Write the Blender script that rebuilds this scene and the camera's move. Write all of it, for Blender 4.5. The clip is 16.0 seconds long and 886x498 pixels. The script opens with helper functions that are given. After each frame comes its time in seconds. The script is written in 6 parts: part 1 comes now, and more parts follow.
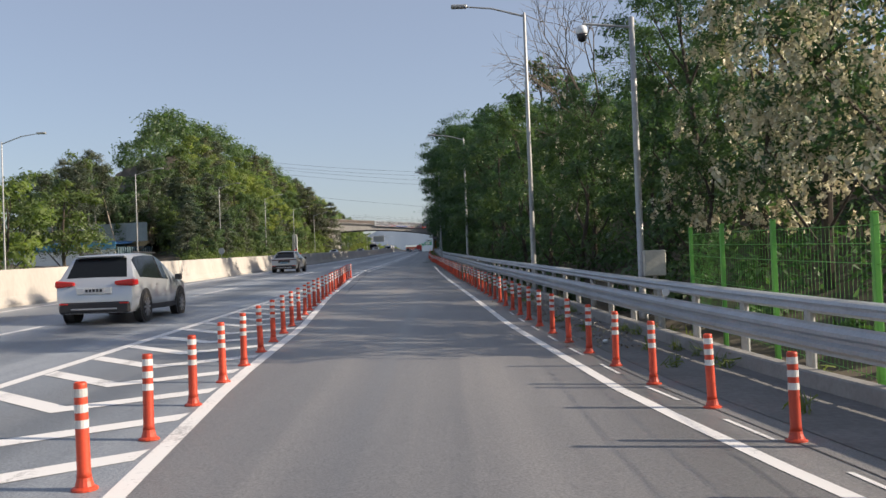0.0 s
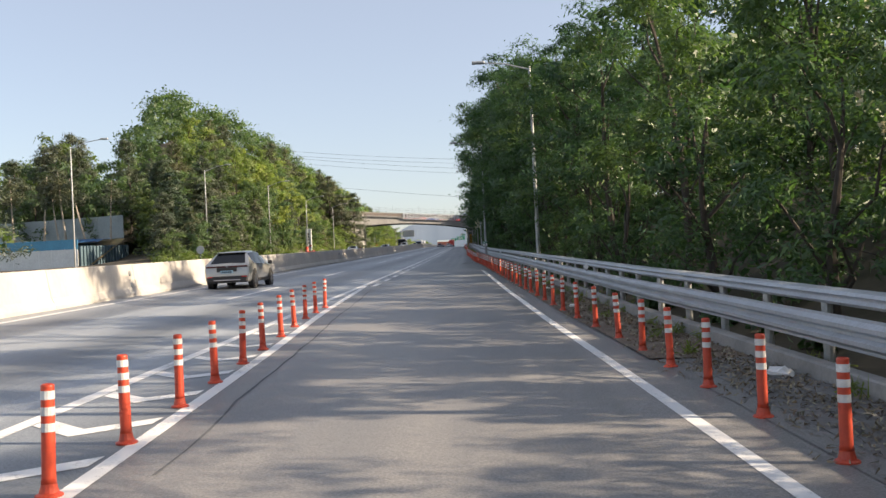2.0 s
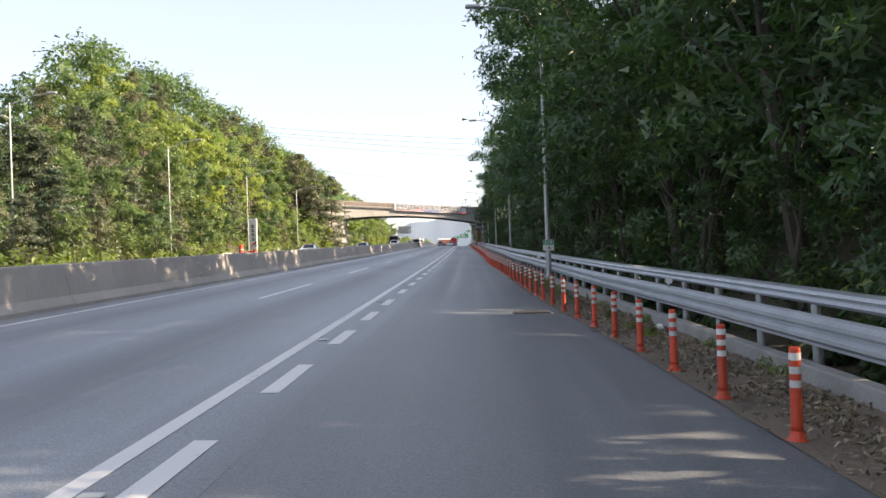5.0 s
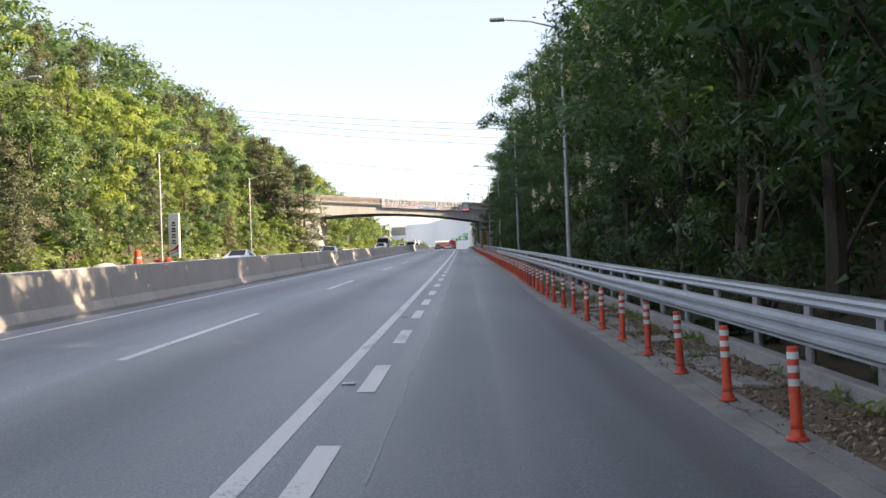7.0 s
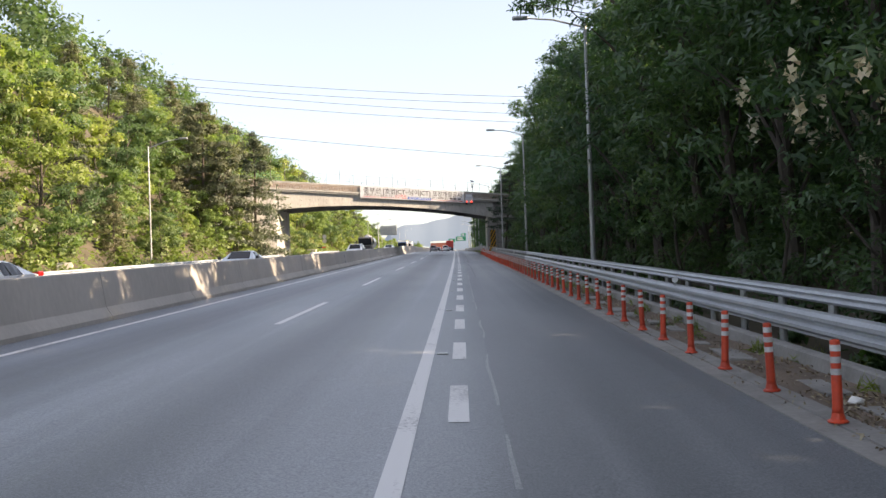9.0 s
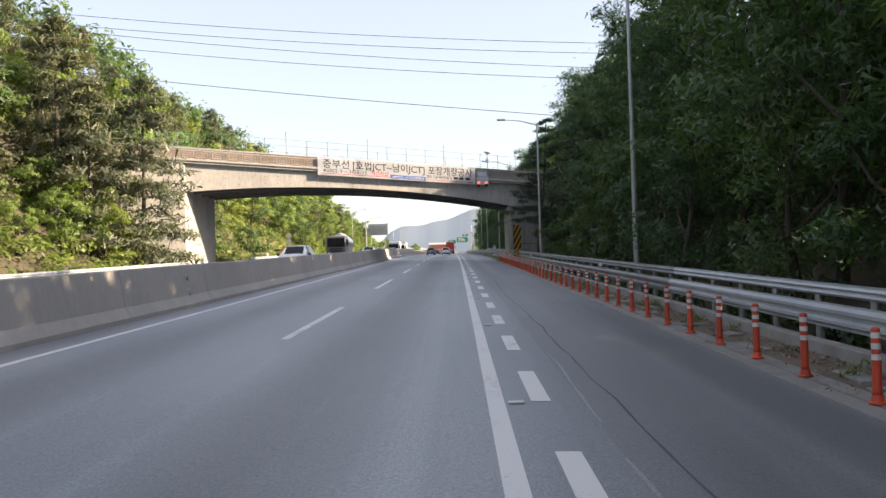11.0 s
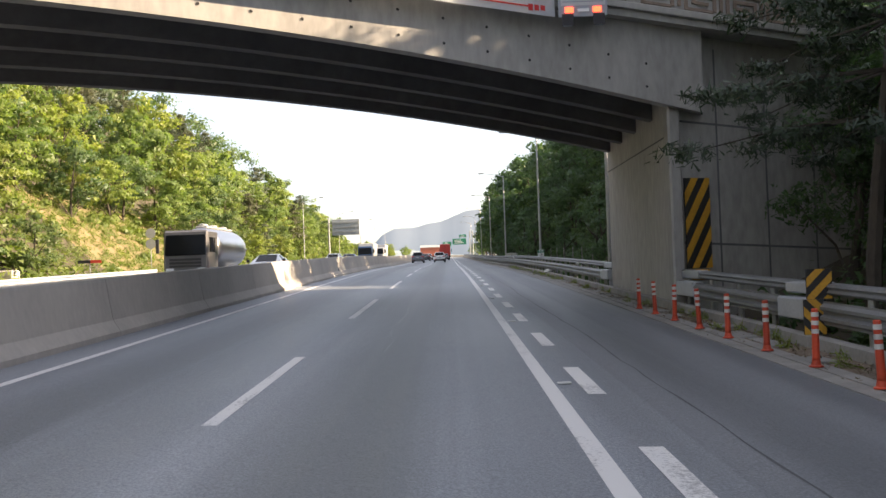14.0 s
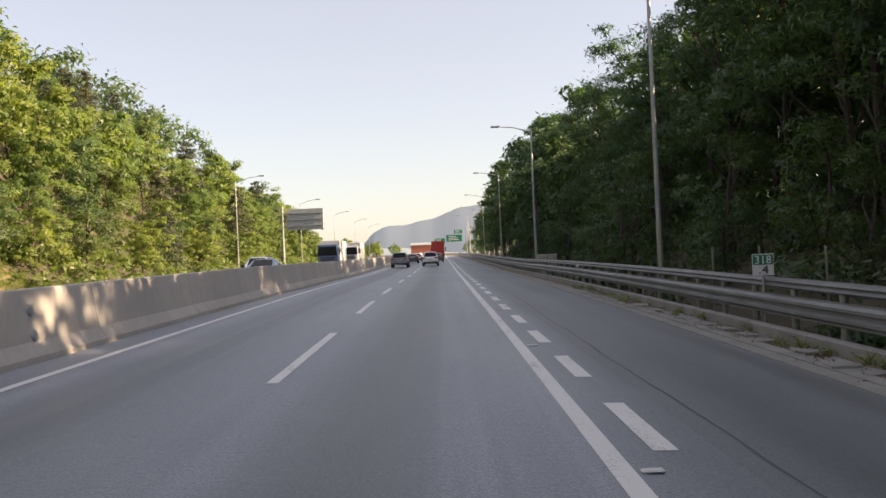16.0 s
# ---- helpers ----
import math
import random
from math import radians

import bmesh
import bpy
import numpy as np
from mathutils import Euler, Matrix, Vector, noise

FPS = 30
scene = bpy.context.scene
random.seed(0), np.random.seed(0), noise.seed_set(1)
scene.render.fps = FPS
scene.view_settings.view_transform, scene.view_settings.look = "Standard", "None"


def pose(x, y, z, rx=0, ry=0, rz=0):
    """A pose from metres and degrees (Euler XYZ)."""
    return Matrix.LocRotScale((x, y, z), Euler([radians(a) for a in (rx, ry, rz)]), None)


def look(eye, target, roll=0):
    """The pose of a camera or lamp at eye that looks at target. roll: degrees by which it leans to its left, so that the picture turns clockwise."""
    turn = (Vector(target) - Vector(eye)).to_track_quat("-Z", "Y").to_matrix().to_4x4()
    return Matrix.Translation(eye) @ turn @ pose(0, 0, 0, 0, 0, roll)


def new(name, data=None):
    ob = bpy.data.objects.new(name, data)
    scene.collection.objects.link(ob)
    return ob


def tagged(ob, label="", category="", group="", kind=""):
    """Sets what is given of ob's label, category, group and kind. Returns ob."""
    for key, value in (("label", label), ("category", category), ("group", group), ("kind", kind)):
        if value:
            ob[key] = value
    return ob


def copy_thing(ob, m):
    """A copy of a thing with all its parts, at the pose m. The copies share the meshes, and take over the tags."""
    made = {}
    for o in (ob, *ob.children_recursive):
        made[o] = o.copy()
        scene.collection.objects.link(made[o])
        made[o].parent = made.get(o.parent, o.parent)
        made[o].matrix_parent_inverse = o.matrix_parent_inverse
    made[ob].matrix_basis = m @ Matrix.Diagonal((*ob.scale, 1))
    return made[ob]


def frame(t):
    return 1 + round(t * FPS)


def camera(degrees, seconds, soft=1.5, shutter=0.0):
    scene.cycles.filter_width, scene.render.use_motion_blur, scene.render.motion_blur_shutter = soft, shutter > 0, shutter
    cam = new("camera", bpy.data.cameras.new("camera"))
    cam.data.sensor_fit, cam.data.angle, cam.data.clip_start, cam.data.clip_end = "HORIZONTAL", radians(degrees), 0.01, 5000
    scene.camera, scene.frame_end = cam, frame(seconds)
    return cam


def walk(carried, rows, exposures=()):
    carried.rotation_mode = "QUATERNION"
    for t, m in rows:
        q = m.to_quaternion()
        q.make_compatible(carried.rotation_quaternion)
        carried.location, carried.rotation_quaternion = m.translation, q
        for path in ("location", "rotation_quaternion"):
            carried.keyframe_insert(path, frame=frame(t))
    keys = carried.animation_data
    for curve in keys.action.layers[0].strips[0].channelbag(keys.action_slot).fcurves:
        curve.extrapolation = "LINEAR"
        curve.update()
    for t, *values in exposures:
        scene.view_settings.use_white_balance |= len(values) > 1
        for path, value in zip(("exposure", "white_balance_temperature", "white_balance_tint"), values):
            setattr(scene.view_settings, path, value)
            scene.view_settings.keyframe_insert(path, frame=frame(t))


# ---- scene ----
# ---------------------------------------------------------------- camera
cam = camera(52.37, 16.0, soft=1.5, shutter=0.0)
# seconds, x, y, z, yaw, pitch, lean to the left
PATH = [
    (0.0, 5.258, 0.934, 1.715, -0.437, 1.090, -2.138),
    (0.5, 5.059, 7.848, 1.864, 0.239, 0.998, -2.353),
    (1.0, 4.776, 14.70, 2.009, 0.871, 0.953, -2.511),
    (1.5, 4.467, 21.75, 2.185, 1.343, 0.847, -2.908),
    (2.0, 4.198, 29.10, 2.340, 1.578, 0.845, -2.777),
    (2.5, 3.911, 36.65, 2.512, 1.714, 0.811, -2.797),
    (3.0, 3.570, 44.00, 2.680, 1.784, 0.802, -2.810),
    (5.5, 2.506, 87.803, 3.670, 1.610, 0.718, -1.937),
    (6.0, 2.235, 95.890, 3.859, 1.562, 0.719, -2.050),
    (6.5, 1.973, 104.068, 4.055, 1.508, 0.804, -2.015),
    (7.0, 1.724, 112.726, 4.281, 1.481, 0.874, -2.083),
    (7.5, 1.466, 121.589, 4.494, 1.470, 0.858, -2.306),
    (8.0, 1.144, 130.677, 4.723, 1.456, 0.928, -2.419),
    (8.5, 0.826, 139.958, 4.934, 1.327, 0.852, -2.366),
    (9.0, 0.588, 149.626, 5.199, 1.184, 0.898, -1.977),
    (11.5, -0.641, 202.159, 6.345, 1.115, 1.007, -1.810),
    (12.0, -0.848, 212.667, 6.602, 1.088, 0.992, -2.196),
    (12.5, -1.027, 223.172, 6.862, 0.974, 1.058, -2.265),
    (13.0, -1.195, 233.871, 7.115, 0.836, 1.086, -2.337),
    (13.5, -1.334, 244.464, 7.373, 0.788, 1.099, -2.095),
    (14.0, -1.480, 255.013, 7.613, 0.693, 1.157, -2.094),
    (14.5, -1.562, 265.410, 7.852, 0.502, 1.104, -2.005),
    (15.0, -1.706, 275.545, 8.099, 0.377, 1.026, -2.007),
    (15.5, -1.844, 285.884, 8.354, 0.234, 0.943, -2.220),
    (16.0, -1.930, 296.470, 8.594, 0.227, 0.970, -2.494),
]


def carried_pose(x, y, z, yaw, pitch, lean):
    a, b = radians(yaw), radians(pitch)
    ahead = Vector((-math.sin(a) * math.cos(b), math.cos(a) * math.cos(b), math.sin(b)))
    eye = Vector((x, y, z))
    return look(eye, eye + ahead, lean)


walk(cam, [(r[0], carried_pose(*r[1:])) for r in PATH], exposures=[(0.0, 0.85, 5700, 10), (1.0, 1.12, 5850, 9), (3.0, 1.6, 6250, 11), (5.5, 2.1, 6300, 12), (9.0, 2.05, 6400, 12), (13.5, 1.9, 6600, 12), (14.0, 2.15, 6700, 12), (14.5, 2.25, 6850, 12), (15.2, 1.78, 7050, 14), (16.0, 1.66, 7000, 15)])

# ---------------------------------------------------------------- world and sun
SUN_TO = Vector((0.905, -0.06, 0.440)).normalized()
world = bpy.data.worlds.new("sky")
scene.world = world
world.use_nodes = True
wn = world.node_tree.nodes
sky = wn.new("ShaderNodeTexSky")
sky.sky_type = "NISHITA"
sky.sun_disc = False
sky.sun_elevation = math.asin(SUN_TO.z)
sky.sun_rotation = math.atan2(SUN_TO.x, SUN_TO.y)
sky.air_density, sky.dust_density, sky.ozone_density = 1.0, 1.0, 1.0
wn["Background"].inputs["Strength"].default_value = 0.094
hsv = wn.new("ShaderNodeHueSaturation")
hsv.inputs["Saturation"].default_value = 0.95
haze = wn.new("ShaderNodeMix")
haze.data_type = "RGBA"
haze.inputs[0].default_value = 0.54
haze.inputs[7].default_value = (2.42, 2.22, 2.18, 1.0)  # milky haze over the whole dome
world.node_tree.links.new(sky.outputs["Color"], hsv.inputs["Color"])
world.node_tree.links.new(hsv.outputs["Color"], haze.inputs[6])
world.node_tree.links.new(haze.outputs[2], wn["Background"].inputs["Color"])
sun_data = bpy.data.lights.new("sun", "SUN")
sun_data.energy, sun_data.angle, sun_data.color = 4.2, radians(0.6), (1.0, 0.78, 0.54)
sun = new("sun", sun_data)
sun.matrix_world = look(SUN_TO * 100, (0, 0, 0))

# ---------------------------------------------------------------- materials
MATS = {}


def nodes_of(name):
    m = bpy.data.materials.new(name)
    m.use_nodes = True
    MATS[name] = m
    nt = m.node_tree
    return m, nt, nt.nodes, nt.links, nt.nodes["Principled BSDF"]


def rgb(c):
    return (c[0], c[1], c[2], 1.0)


def ramp_node(nt, src, stops):
    r = nt.nodes.new("ShaderNodeValToRGB")
    el = r.color_ramp.elements
    while len(el) < len(stops):
        el.new(0.5)
    for e, (pos, col) in zip(el, stops):
        e.position, e.color = pos, rgb(col)
    nt.links.new(src, r.inputs["Fac"])
    return r.outputs["Color"]


def noise_node(nt, vec, scale, detail=4.0, rough=0.55):
    n = nt.nodes.new("ShaderNodeTexNoise")
    n.inputs["Scale"].default_value, n.inputs["Detail"].default_value, n.inputs["Roughness"].default_value = scale, detail, rough
    if vec is not None:
        nt.links.new(vec, n.inputs["Vector"])
    return n.outputs["Fac"]


def place_node(nt, scale=(1, 1, 1), world_space=True):
    mp = nt.nodes.new("ShaderNodeMapping")
    mp.inputs["Scale"].default_value = scale
    if world_space:
        geo = nt.nodes.new("ShaderNodeNewGeometry")
        nt.links.new(geo.outputs["Position"], mp.inputs["Vector"])
    else:
        tc = nt.nodes.new("ShaderNodeTexCoord")
        nt.links.new(tc.outputs["Object"], mp.inputs["Vector"])
    return mp.outputs["Vector"]


def mix_node(nt, fac, a, b, kind="MIX"):
    m = nt.nodes.new("ShaderNodeMix")
    m.data_type, m.blend_type = "RGBA", kind
    for sock, val in zip((m.inputs[0], m.inputs[6], m.inputs[7]), (fac, a, b)):
        if hasattr(val, "is_linked"):
            nt.links.new(val, sock)
        else:
            sock.default_value = val if not isinstance(val, (tuple, list)) else rgb(val)
    return m.outputs[2]


def bump_node(nt, height, strength, dist=0.02):
    b = nt.nodes.new("ShaderNodeBump")
    b.inputs["Strength"].default_value, b.inputs["Distance"].default_value = strength, dist
    nt.links.new(height, b.inputs["Height"])
    nt.links.new(b.outputs["Normal"], nt.nodes["Principled BSDF"].inputs["Normal"])


def worn(name, base, dark, rough=0.6, metal=0.0, big=0.6, fine=14.0, amount=0.6, bump=0.15, world_space=True, stretch=(1, 1, 1), random_tone=0.0):
    """A surface whose base colour drifts towards a darker, dirtier one at two scales."""
    m, nt, n, l, p = nodes_of(name)
    v = place_node(nt, stretch, world_space)
    a = noise_node(nt, v, big, 5.0)
    b = noise_node(nt, v, fine, 3.0)
    ca = ramp_node(nt, a, [(0.35, dark), (0.62, base)])
    cb = ramp_node(nt, b, [(0.3, [c * (1 - 0.45 * amount) for c in base]), (0.7, [min(1, c * (1 + 0.12 * amount)) for c in base])])
    col = mix_node(nt, 0.5, ca, cb)
    if random_tone:
        oi = n.new("ShaderNodeObjectInfo")
        tone = ramp_node(nt, oi.outputs["Random"], [(0.0, [1 - random_tone] * 3), (1.0, [1, 1, 1])])
        col = mix_node(nt, 1.0, col, tone, "MULTIPLY")
    l.new(col, p.inputs["Base Color"])
    p.inputs["Roughness"].default_value, p.inputs["Metallic"].default_value = rough, metal
    if bump:
        bump_node(nt, b, bump)
    return m


def plain(name, col, rough=0.5, metal=0.0, emit=None, strength=0.0, coat=0.0):
    m, nt, n, l, p = nodes_of(name)
    p.inputs["Base Color"].default_value = rgb(col)
    p.inputs["Roughness"].default_value, p.inputs["Metallic"].default_value = rough, metal
    p.inputs["Coat Weight"].default_value = coat
    if emit:
        p.inputs["Emission Color"].default_value, p.inputs["Emission Strength"].default_value = rgb(emit), strength
    return m


def asphalt(name, light, dark, streak=0.5, lanes=0.0):
    """Worn asphalt; with lanes, polished wheel tracks and a dark oil band down each lane (the UV map holds u and s)."""
    m, nt, n, l, p = nodes_of(name)
    uv = n.new("ShaderNodeUVMap")
    long = n.new("ShaderNodeMapping")
    long.inputs["Scale"].default_value = (1.3, 0.012, 1.0)
    l.new(uv.outputs["UV"], long.inputs["Vector"])
    grain = noise_node(nt, place_node(nt), 42.0, 4.0, 0.8)
    blot = noise_node(nt, place_node(nt, (0.35, 0.12, 0.35)), 1.0, 5.0)
    track = noise_node(nt, long.outputs["Vector"], 1.0, 4.0)
    patch = noise_node(nt, place_node(nt, (0.10, 0.03, 0.1)), 1.0, 2.0)
    c1 = ramp_node(nt, blot, [(0.3, dark), (0.7, light)])
    c2 = ramp_node(nt, track, [(0.38, [c * 0.72 for c in dark]), (0.5, dark), (0.62, [c * 1.08 for c in light])])
    col = mix_node(nt, streak, c1, c2)
    g = ramp_node(nt, grain, [(0.36, (0.62, 0.62, 0.63)), (0.50, (0.97, 0.97, 0.97)), (0.66, (1.42, 1.41, 1.40))])
    col = mix_node(nt, 1.0, col, g, "MULTIPLY")
    pp = ramp_node(nt, patch, [(0.4, (0.88, 0.89, 0.91)), (0.62, (1.08, 1.06, 1.03))])
    col = mix_node(nt, 1.0, col, pp, "MULTIPLY")
    if lanes:
        xyz = n.new("ShaderNodeSeparateXYZ")
        l.new(uv.outputs["UV"], xyz.inputs[0])
        turn = n.new("ShaderNodeMath")
        turn.operation = "MULTIPLY"
        turn.inputs[1].default_value = 2 * math.pi / 3.56
        l.new(xyz.outputs["X"], turn.inputs[0])
        wob = n.new("ShaderNodeMath")
        wob.operation = "MULTIPLY_ADD"
        wob.inputs[1].default_value = 1.2
        l.new(track, wob.inputs[0])
        l.new(turn.outputs[0], wob.inputs[2])
        cosine = n.new("ShaderNodeMath")
        cosine.operation = "COSINE"
        l.new(wob.outputs[0], cosine.inputs[0])
        half = n.new("ShaderNodeMath")
        half.operation = "MULTIPLY_ADD"
        half.inputs[1].default_value, half.inputs[2].default_value = 0.5, 0.5
        l.new(cosine.outputs[0], half.inputs[0])
        oil = ramp_node(nt, half.outputs[0], [(0.0, (1.0 - lanes,) * 3), (0.45, (1.0,) * 3), (1.0, (1.0 + 0.7 * lanes,) * 3)])
        col = mix_node(nt, 1.0, col, oil, "MULTIPLY")
    l.new(col, p.inputs["Base Color"])
    r = ramp_node(nt, track, [(0.35, (0.44,) * 3), (0.7, (0.62,) * 3)])
    l.new(r, p.inputs["Roughness"])
    p.inputs["Specular IOR Level"].default_value = 0.6
    bump_node(nt, grain, 0.4, 0.008)
    return m


def road_paint(name, base, under):
    m, nt, n, l, p = nodes_of(name)
    v = place_node(nt)
    a = noise_node(nt, v, 22.0, 5.0, 0.75)
    b = noise_node(nt, place_node(nt, (2.0, 0.5, 1)), 1.2, 4.0)
    ab = n.new("ShaderNodeMath")
    ab.operation = "ADD"
    l.new(a, ab.inputs[0])
    l.new(b, ab.inputs[1])
    col = ramp_node(nt, ab.outputs[0], [(0.74, under), (0.92, base)])
    l.new(col, p.inputs["Base Color"])
    p.inputs["Roughness"].default_value = 0.6
    bump_node(nt, a, 0.2, 0.004)
    return m


def leaf_material(name, dark, light, tint, through_light=0.35, trees=((0.68, 0.80, 0.82), (0.92, 0.98, 0.94), (1.06, 1.05, 0.90), (1.18, 1.10, 0.85)), glow=(1.35, 1.5, 0.75)):
    """Leaves: tone from blade to blade, from patch to patch and from tree to tree."""
    m, nt, n, l, p = nodes_of(name)
    geo = n.new("ShaderNodeNewGeometry")
    oi = n.new("ShaderNodeObjectInfo")
    c = ramp_node(nt, geo.outputs["Random Per Island"], [(0.0, dark), (0.6, light), (1.0, tint)])
    big = noise_node(nt, place_node(nt), 0.28, 3.0)
    b = ramp_node(nt, big, [(0.3, (0.72, 0.80, 0.80)), (0.7, (1.15, 1.10, 0.98))])
    col = mix_node(nt, 1.0, c, b, "MULTIPLY")
    r = ramp_node(nt, oi.outputs["Random"], [(0.0, trees[0]), (0.45, trees[1]), (0.75, trees[2]), (1.0, trees[3])])
    col = mix_node(nt, 1.0, col, r, "MULTIPLY")
    l.new(col, p.inputs["Base Color"])
    p.inputs["Roughness"].default_value = 0.48
    p.inputs["Specular IOR Level"].default_value = 0.5
    tr = n.new("ShaderNodeBsdfTranslucent")
    lighter = mix_node(nt, 1.0, col, glow, "MULTIPLY")
    l.new(lighter, tr.inputs["Color"])
    ms = n.new("ShaderNodeMixShader")
    ms.inputs[0].default_value = through_light
    l.new(p.outputs[0], ms.inputs[1])
    l.new(tr.outputs[0], ms.inputs[2])
    l.new(ms.outputs[0], n["Material Output"].inputs["Surface"])
    return m


asphalt_main = asphalt("asphalt_main", (0.278, 0.300, 0.322), (0.186, 0.205, 0.224), 0.5, 0.32)
asphalt_ramp = asphalt("asphalt_ramp", (0.235, 0.231, 0.226), (0.170, 0.169, 0.168), 0.35)
asphalt_new = asphalt("asphalt_new", (0.188, 0.202, 0.217), (0.130, 0.143, 0.157), 0.4)
asphalt_crack = plain("asphalt_crack", (0.105, 0.108, 0.115), 0.9)
paint_white = road_paint("paint_white", (0.74, 0.735, 0.715), (0.38, 0.38, 0.375))
concrete = worn("concrete_barrier", (0.50, 0.468, 0.42), (0.35, 0.327, 0.292), 0.85, big=0.55, fine=9.0, amount=0.35, stretch=(1, 0.8, 0.4))
concrete_bridge = worn("concrete_bridge", (0.42, 0.408, 0.382), (0.24, 0.232, 0.216), 0.85, big=0.35, fine=5.0, amount=0.8, stretch=(1, 1, 0.35))
# inner girders' concrete: shade under the deck put into its colour; also dark joints
concrete_dark = worn("concrete_shade_and_joints", (0.16, 0.16, 0.165), (0.07, 0.07, 0.075), 0.9, big=0.4, fine=4.0)
concrete_curb = worn("concrete_curb", (0.29, 0.283, 0.266), (0.15, 0.148, 0.138), 0.85, big=1.5, fine=16.0)
galvanised = worn("galvanised_steel", (0.47, 0.50, 0.53), (0.34, 0.36, 0.385), 0.48, 0.35, big=1.2, fine=20.0, bump=0.05)
# darker copy of the galvanised steel, with the shade put into its colour
steel_shaded = worn("shaded_galvanised_steel", (0.235, 0.245, 0.25), (0.13, 0.135, 0.14), 0.55, 0.35, big=0.8, fine=14.0, bump=0.05)
galv_pole = worn("galvanised_pole", (0.42, 0.43, 0.43), (0.28, 0.285, 0.28), 0.5, 0.5, big=1.0, fine=12.0, bump=0.05)
pole_dark = worn("aged_pole", (0.30, 0.29, 0.27), (0.18, 0.175, 0.165), 0.6, 0.3, big=1.0, fine=12.0)
dirt = worn("dirt_litter", (0.20, 0.155, 0.115), (0.085, 0.07, 0.055), 0.95, big=1.3, fine=24.0, amount=1.0, bump=0.8)
earth = worn("woodland_earth", (0.085, 0.07, 0.045), (0.035, 0.035, 0.02), 0.95, big=0.3, fine=4.0, bump=0.6)
bank = worn("sandy_bank", (0.22, 0.165, 0.085), (0.11, 0.12, 0.045), 0.95, big=0.4, fine=5.0, bump=0.6)
grass_ground = worn("grass_ground", (0.12, 0.15, 0.05), (0.06, 0.085, 0.03), 0.95, big=0.3, fine=6.0, bump=0.6)
orange = worn("orange_plastic", (0.72, 0.082, 0.028), (0.42, 0.055, 0.03), 0.45, big=3.0, fine=30.0, amount=0.5, bump=0.03, world_space=False, random_tone=0.35)
band_white = worn("reflective_band", (0.72, 0.72, 0.70), (0.50, 0.49, 0.47), 0.4, big=5.0, fine=40.0, amount=0.4, bump=0.0, world_space=False, random_tone=0.3)
bark = worn("bark", (0.080, 0.067, 0.053), (0.034, 0.029, 0.024), 0.95, big=2.0, fine=18.0, amount=1.0, bump=0.7, stretch=(1, 1, 0.3))
leaf_right = leaf_material("leaf_locust", (0.054, 0.098, 0.048), (0.080, 0.136, 0.062), (0.110, 0.172, 0.074), 0.38)
leaf_left = leaf_material("leaf_broad", (0.160, 0.208, 0.066), (0.192, 0.240, 0.074), (0.226, 0.264, 0.088), 0.48)
leaf_mid = leaf_material("leaf_oak", (0.088, 0.134, 0.062), (0.110, 0.156, 0.069), (0.134, 0.175, 0.078), 0.42)
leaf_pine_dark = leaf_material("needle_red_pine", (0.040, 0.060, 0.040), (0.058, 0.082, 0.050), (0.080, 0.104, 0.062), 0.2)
leaf_pine = leaf_material("needle_pine", (0.082, 0.092, 0.062), (0.108, 0.116, 0.078), (0.135, 0.132, 0.092), 0.25)
leaf_shrub = leaf_material("leaf_shrub", (0.125, 0.165, 0.048), (0.155, 0.198, 0.058), (0.185, 0.220, 0.072), 0.42)
blossom = leaf_material("cream_blossom", (0.58, 0.52, 0.37), (0.68, 0.62, 0.46), (0.76, 0.71, 0.56), 0.3, ((0.97, 0.97, 0.95), (1.0, 1.0, 1.0), (1.0, 1.0, 0.98), (1.0, 1.0, 1.0)), (1.0, 1.0, 0.9))

# ---------------------------------------------------------------- the road's line, in metres along it (s) and to the right of its edge line (u)
GRADE, FALL = 0.02272, -0.02582


def lerp(x, xs, ys):
    return float(np.interp(x, xs, ys))


def xr(s):
    q = min(s, 330.0)
    v = -5.51e-5 * (q - 150) ** 2 / 2
    return v - 5.51e-5 * (330 - 150) * (s - 330) * 0.55 if s > 330 else v


def zr(u, s):
    z = GRADE * s + 0.65e-5 * (min(s, 330.0) - 150) ** 2 / 2
    if s > 285:
        d = s - 285
        z -= 0.0075 * d * min(1.0, d / 80.0)
    return z + FALL * max(u, -8.6)


def W(u, s, h=0.0):
    return Vector((u + xr(s), s, zr(u, s) + h))


def at(u, s, h=0.0, turn=0.0, lean=0.0, tip=0.0):
    v = W(u, s, h)
    return pose(v.x, v.y, v.z, tip, lean, turn)


def edge_u(s):  # the row of orange posts
    return lerp(s, [-60, 0, 9, 12.5, 16.5, 22, 28, 45, 50, 95, 102, 104.5, 110, 120.5, 128, 138, 143, 158, 212, 234, 280, 400, 900],
                [15, 10.1, 8.95, 8.45, 8.14, 7.86, 7.65, 7.03, 6.75, 5.28, 4.95, 4.84, 4.72, 4.52, 4.38, 4.14, 4.10, 4.18, 3.95, 3.78, 3.83, 3.9, 3.9])


def kerb_u(s):
    return edge_u(s) + lerp(s, [0, 12, 47, 141, 230, 287, 400], [1.75, 1.7, 1.3, 1.28, 1.15, 0.75, 0.75])


def rail_u(s):
    return kerb_u(s) + 0.28


def ramp_left(s):
    return lerp(s, [-40, 7.5, 13, 21, 28.4, 33.3, 43.4, 51, 54, 66], [7.6, 3.44, 3.0, 2.66, 2.09, 1.71, 1.2, 0.74, 0.6, 0.14])


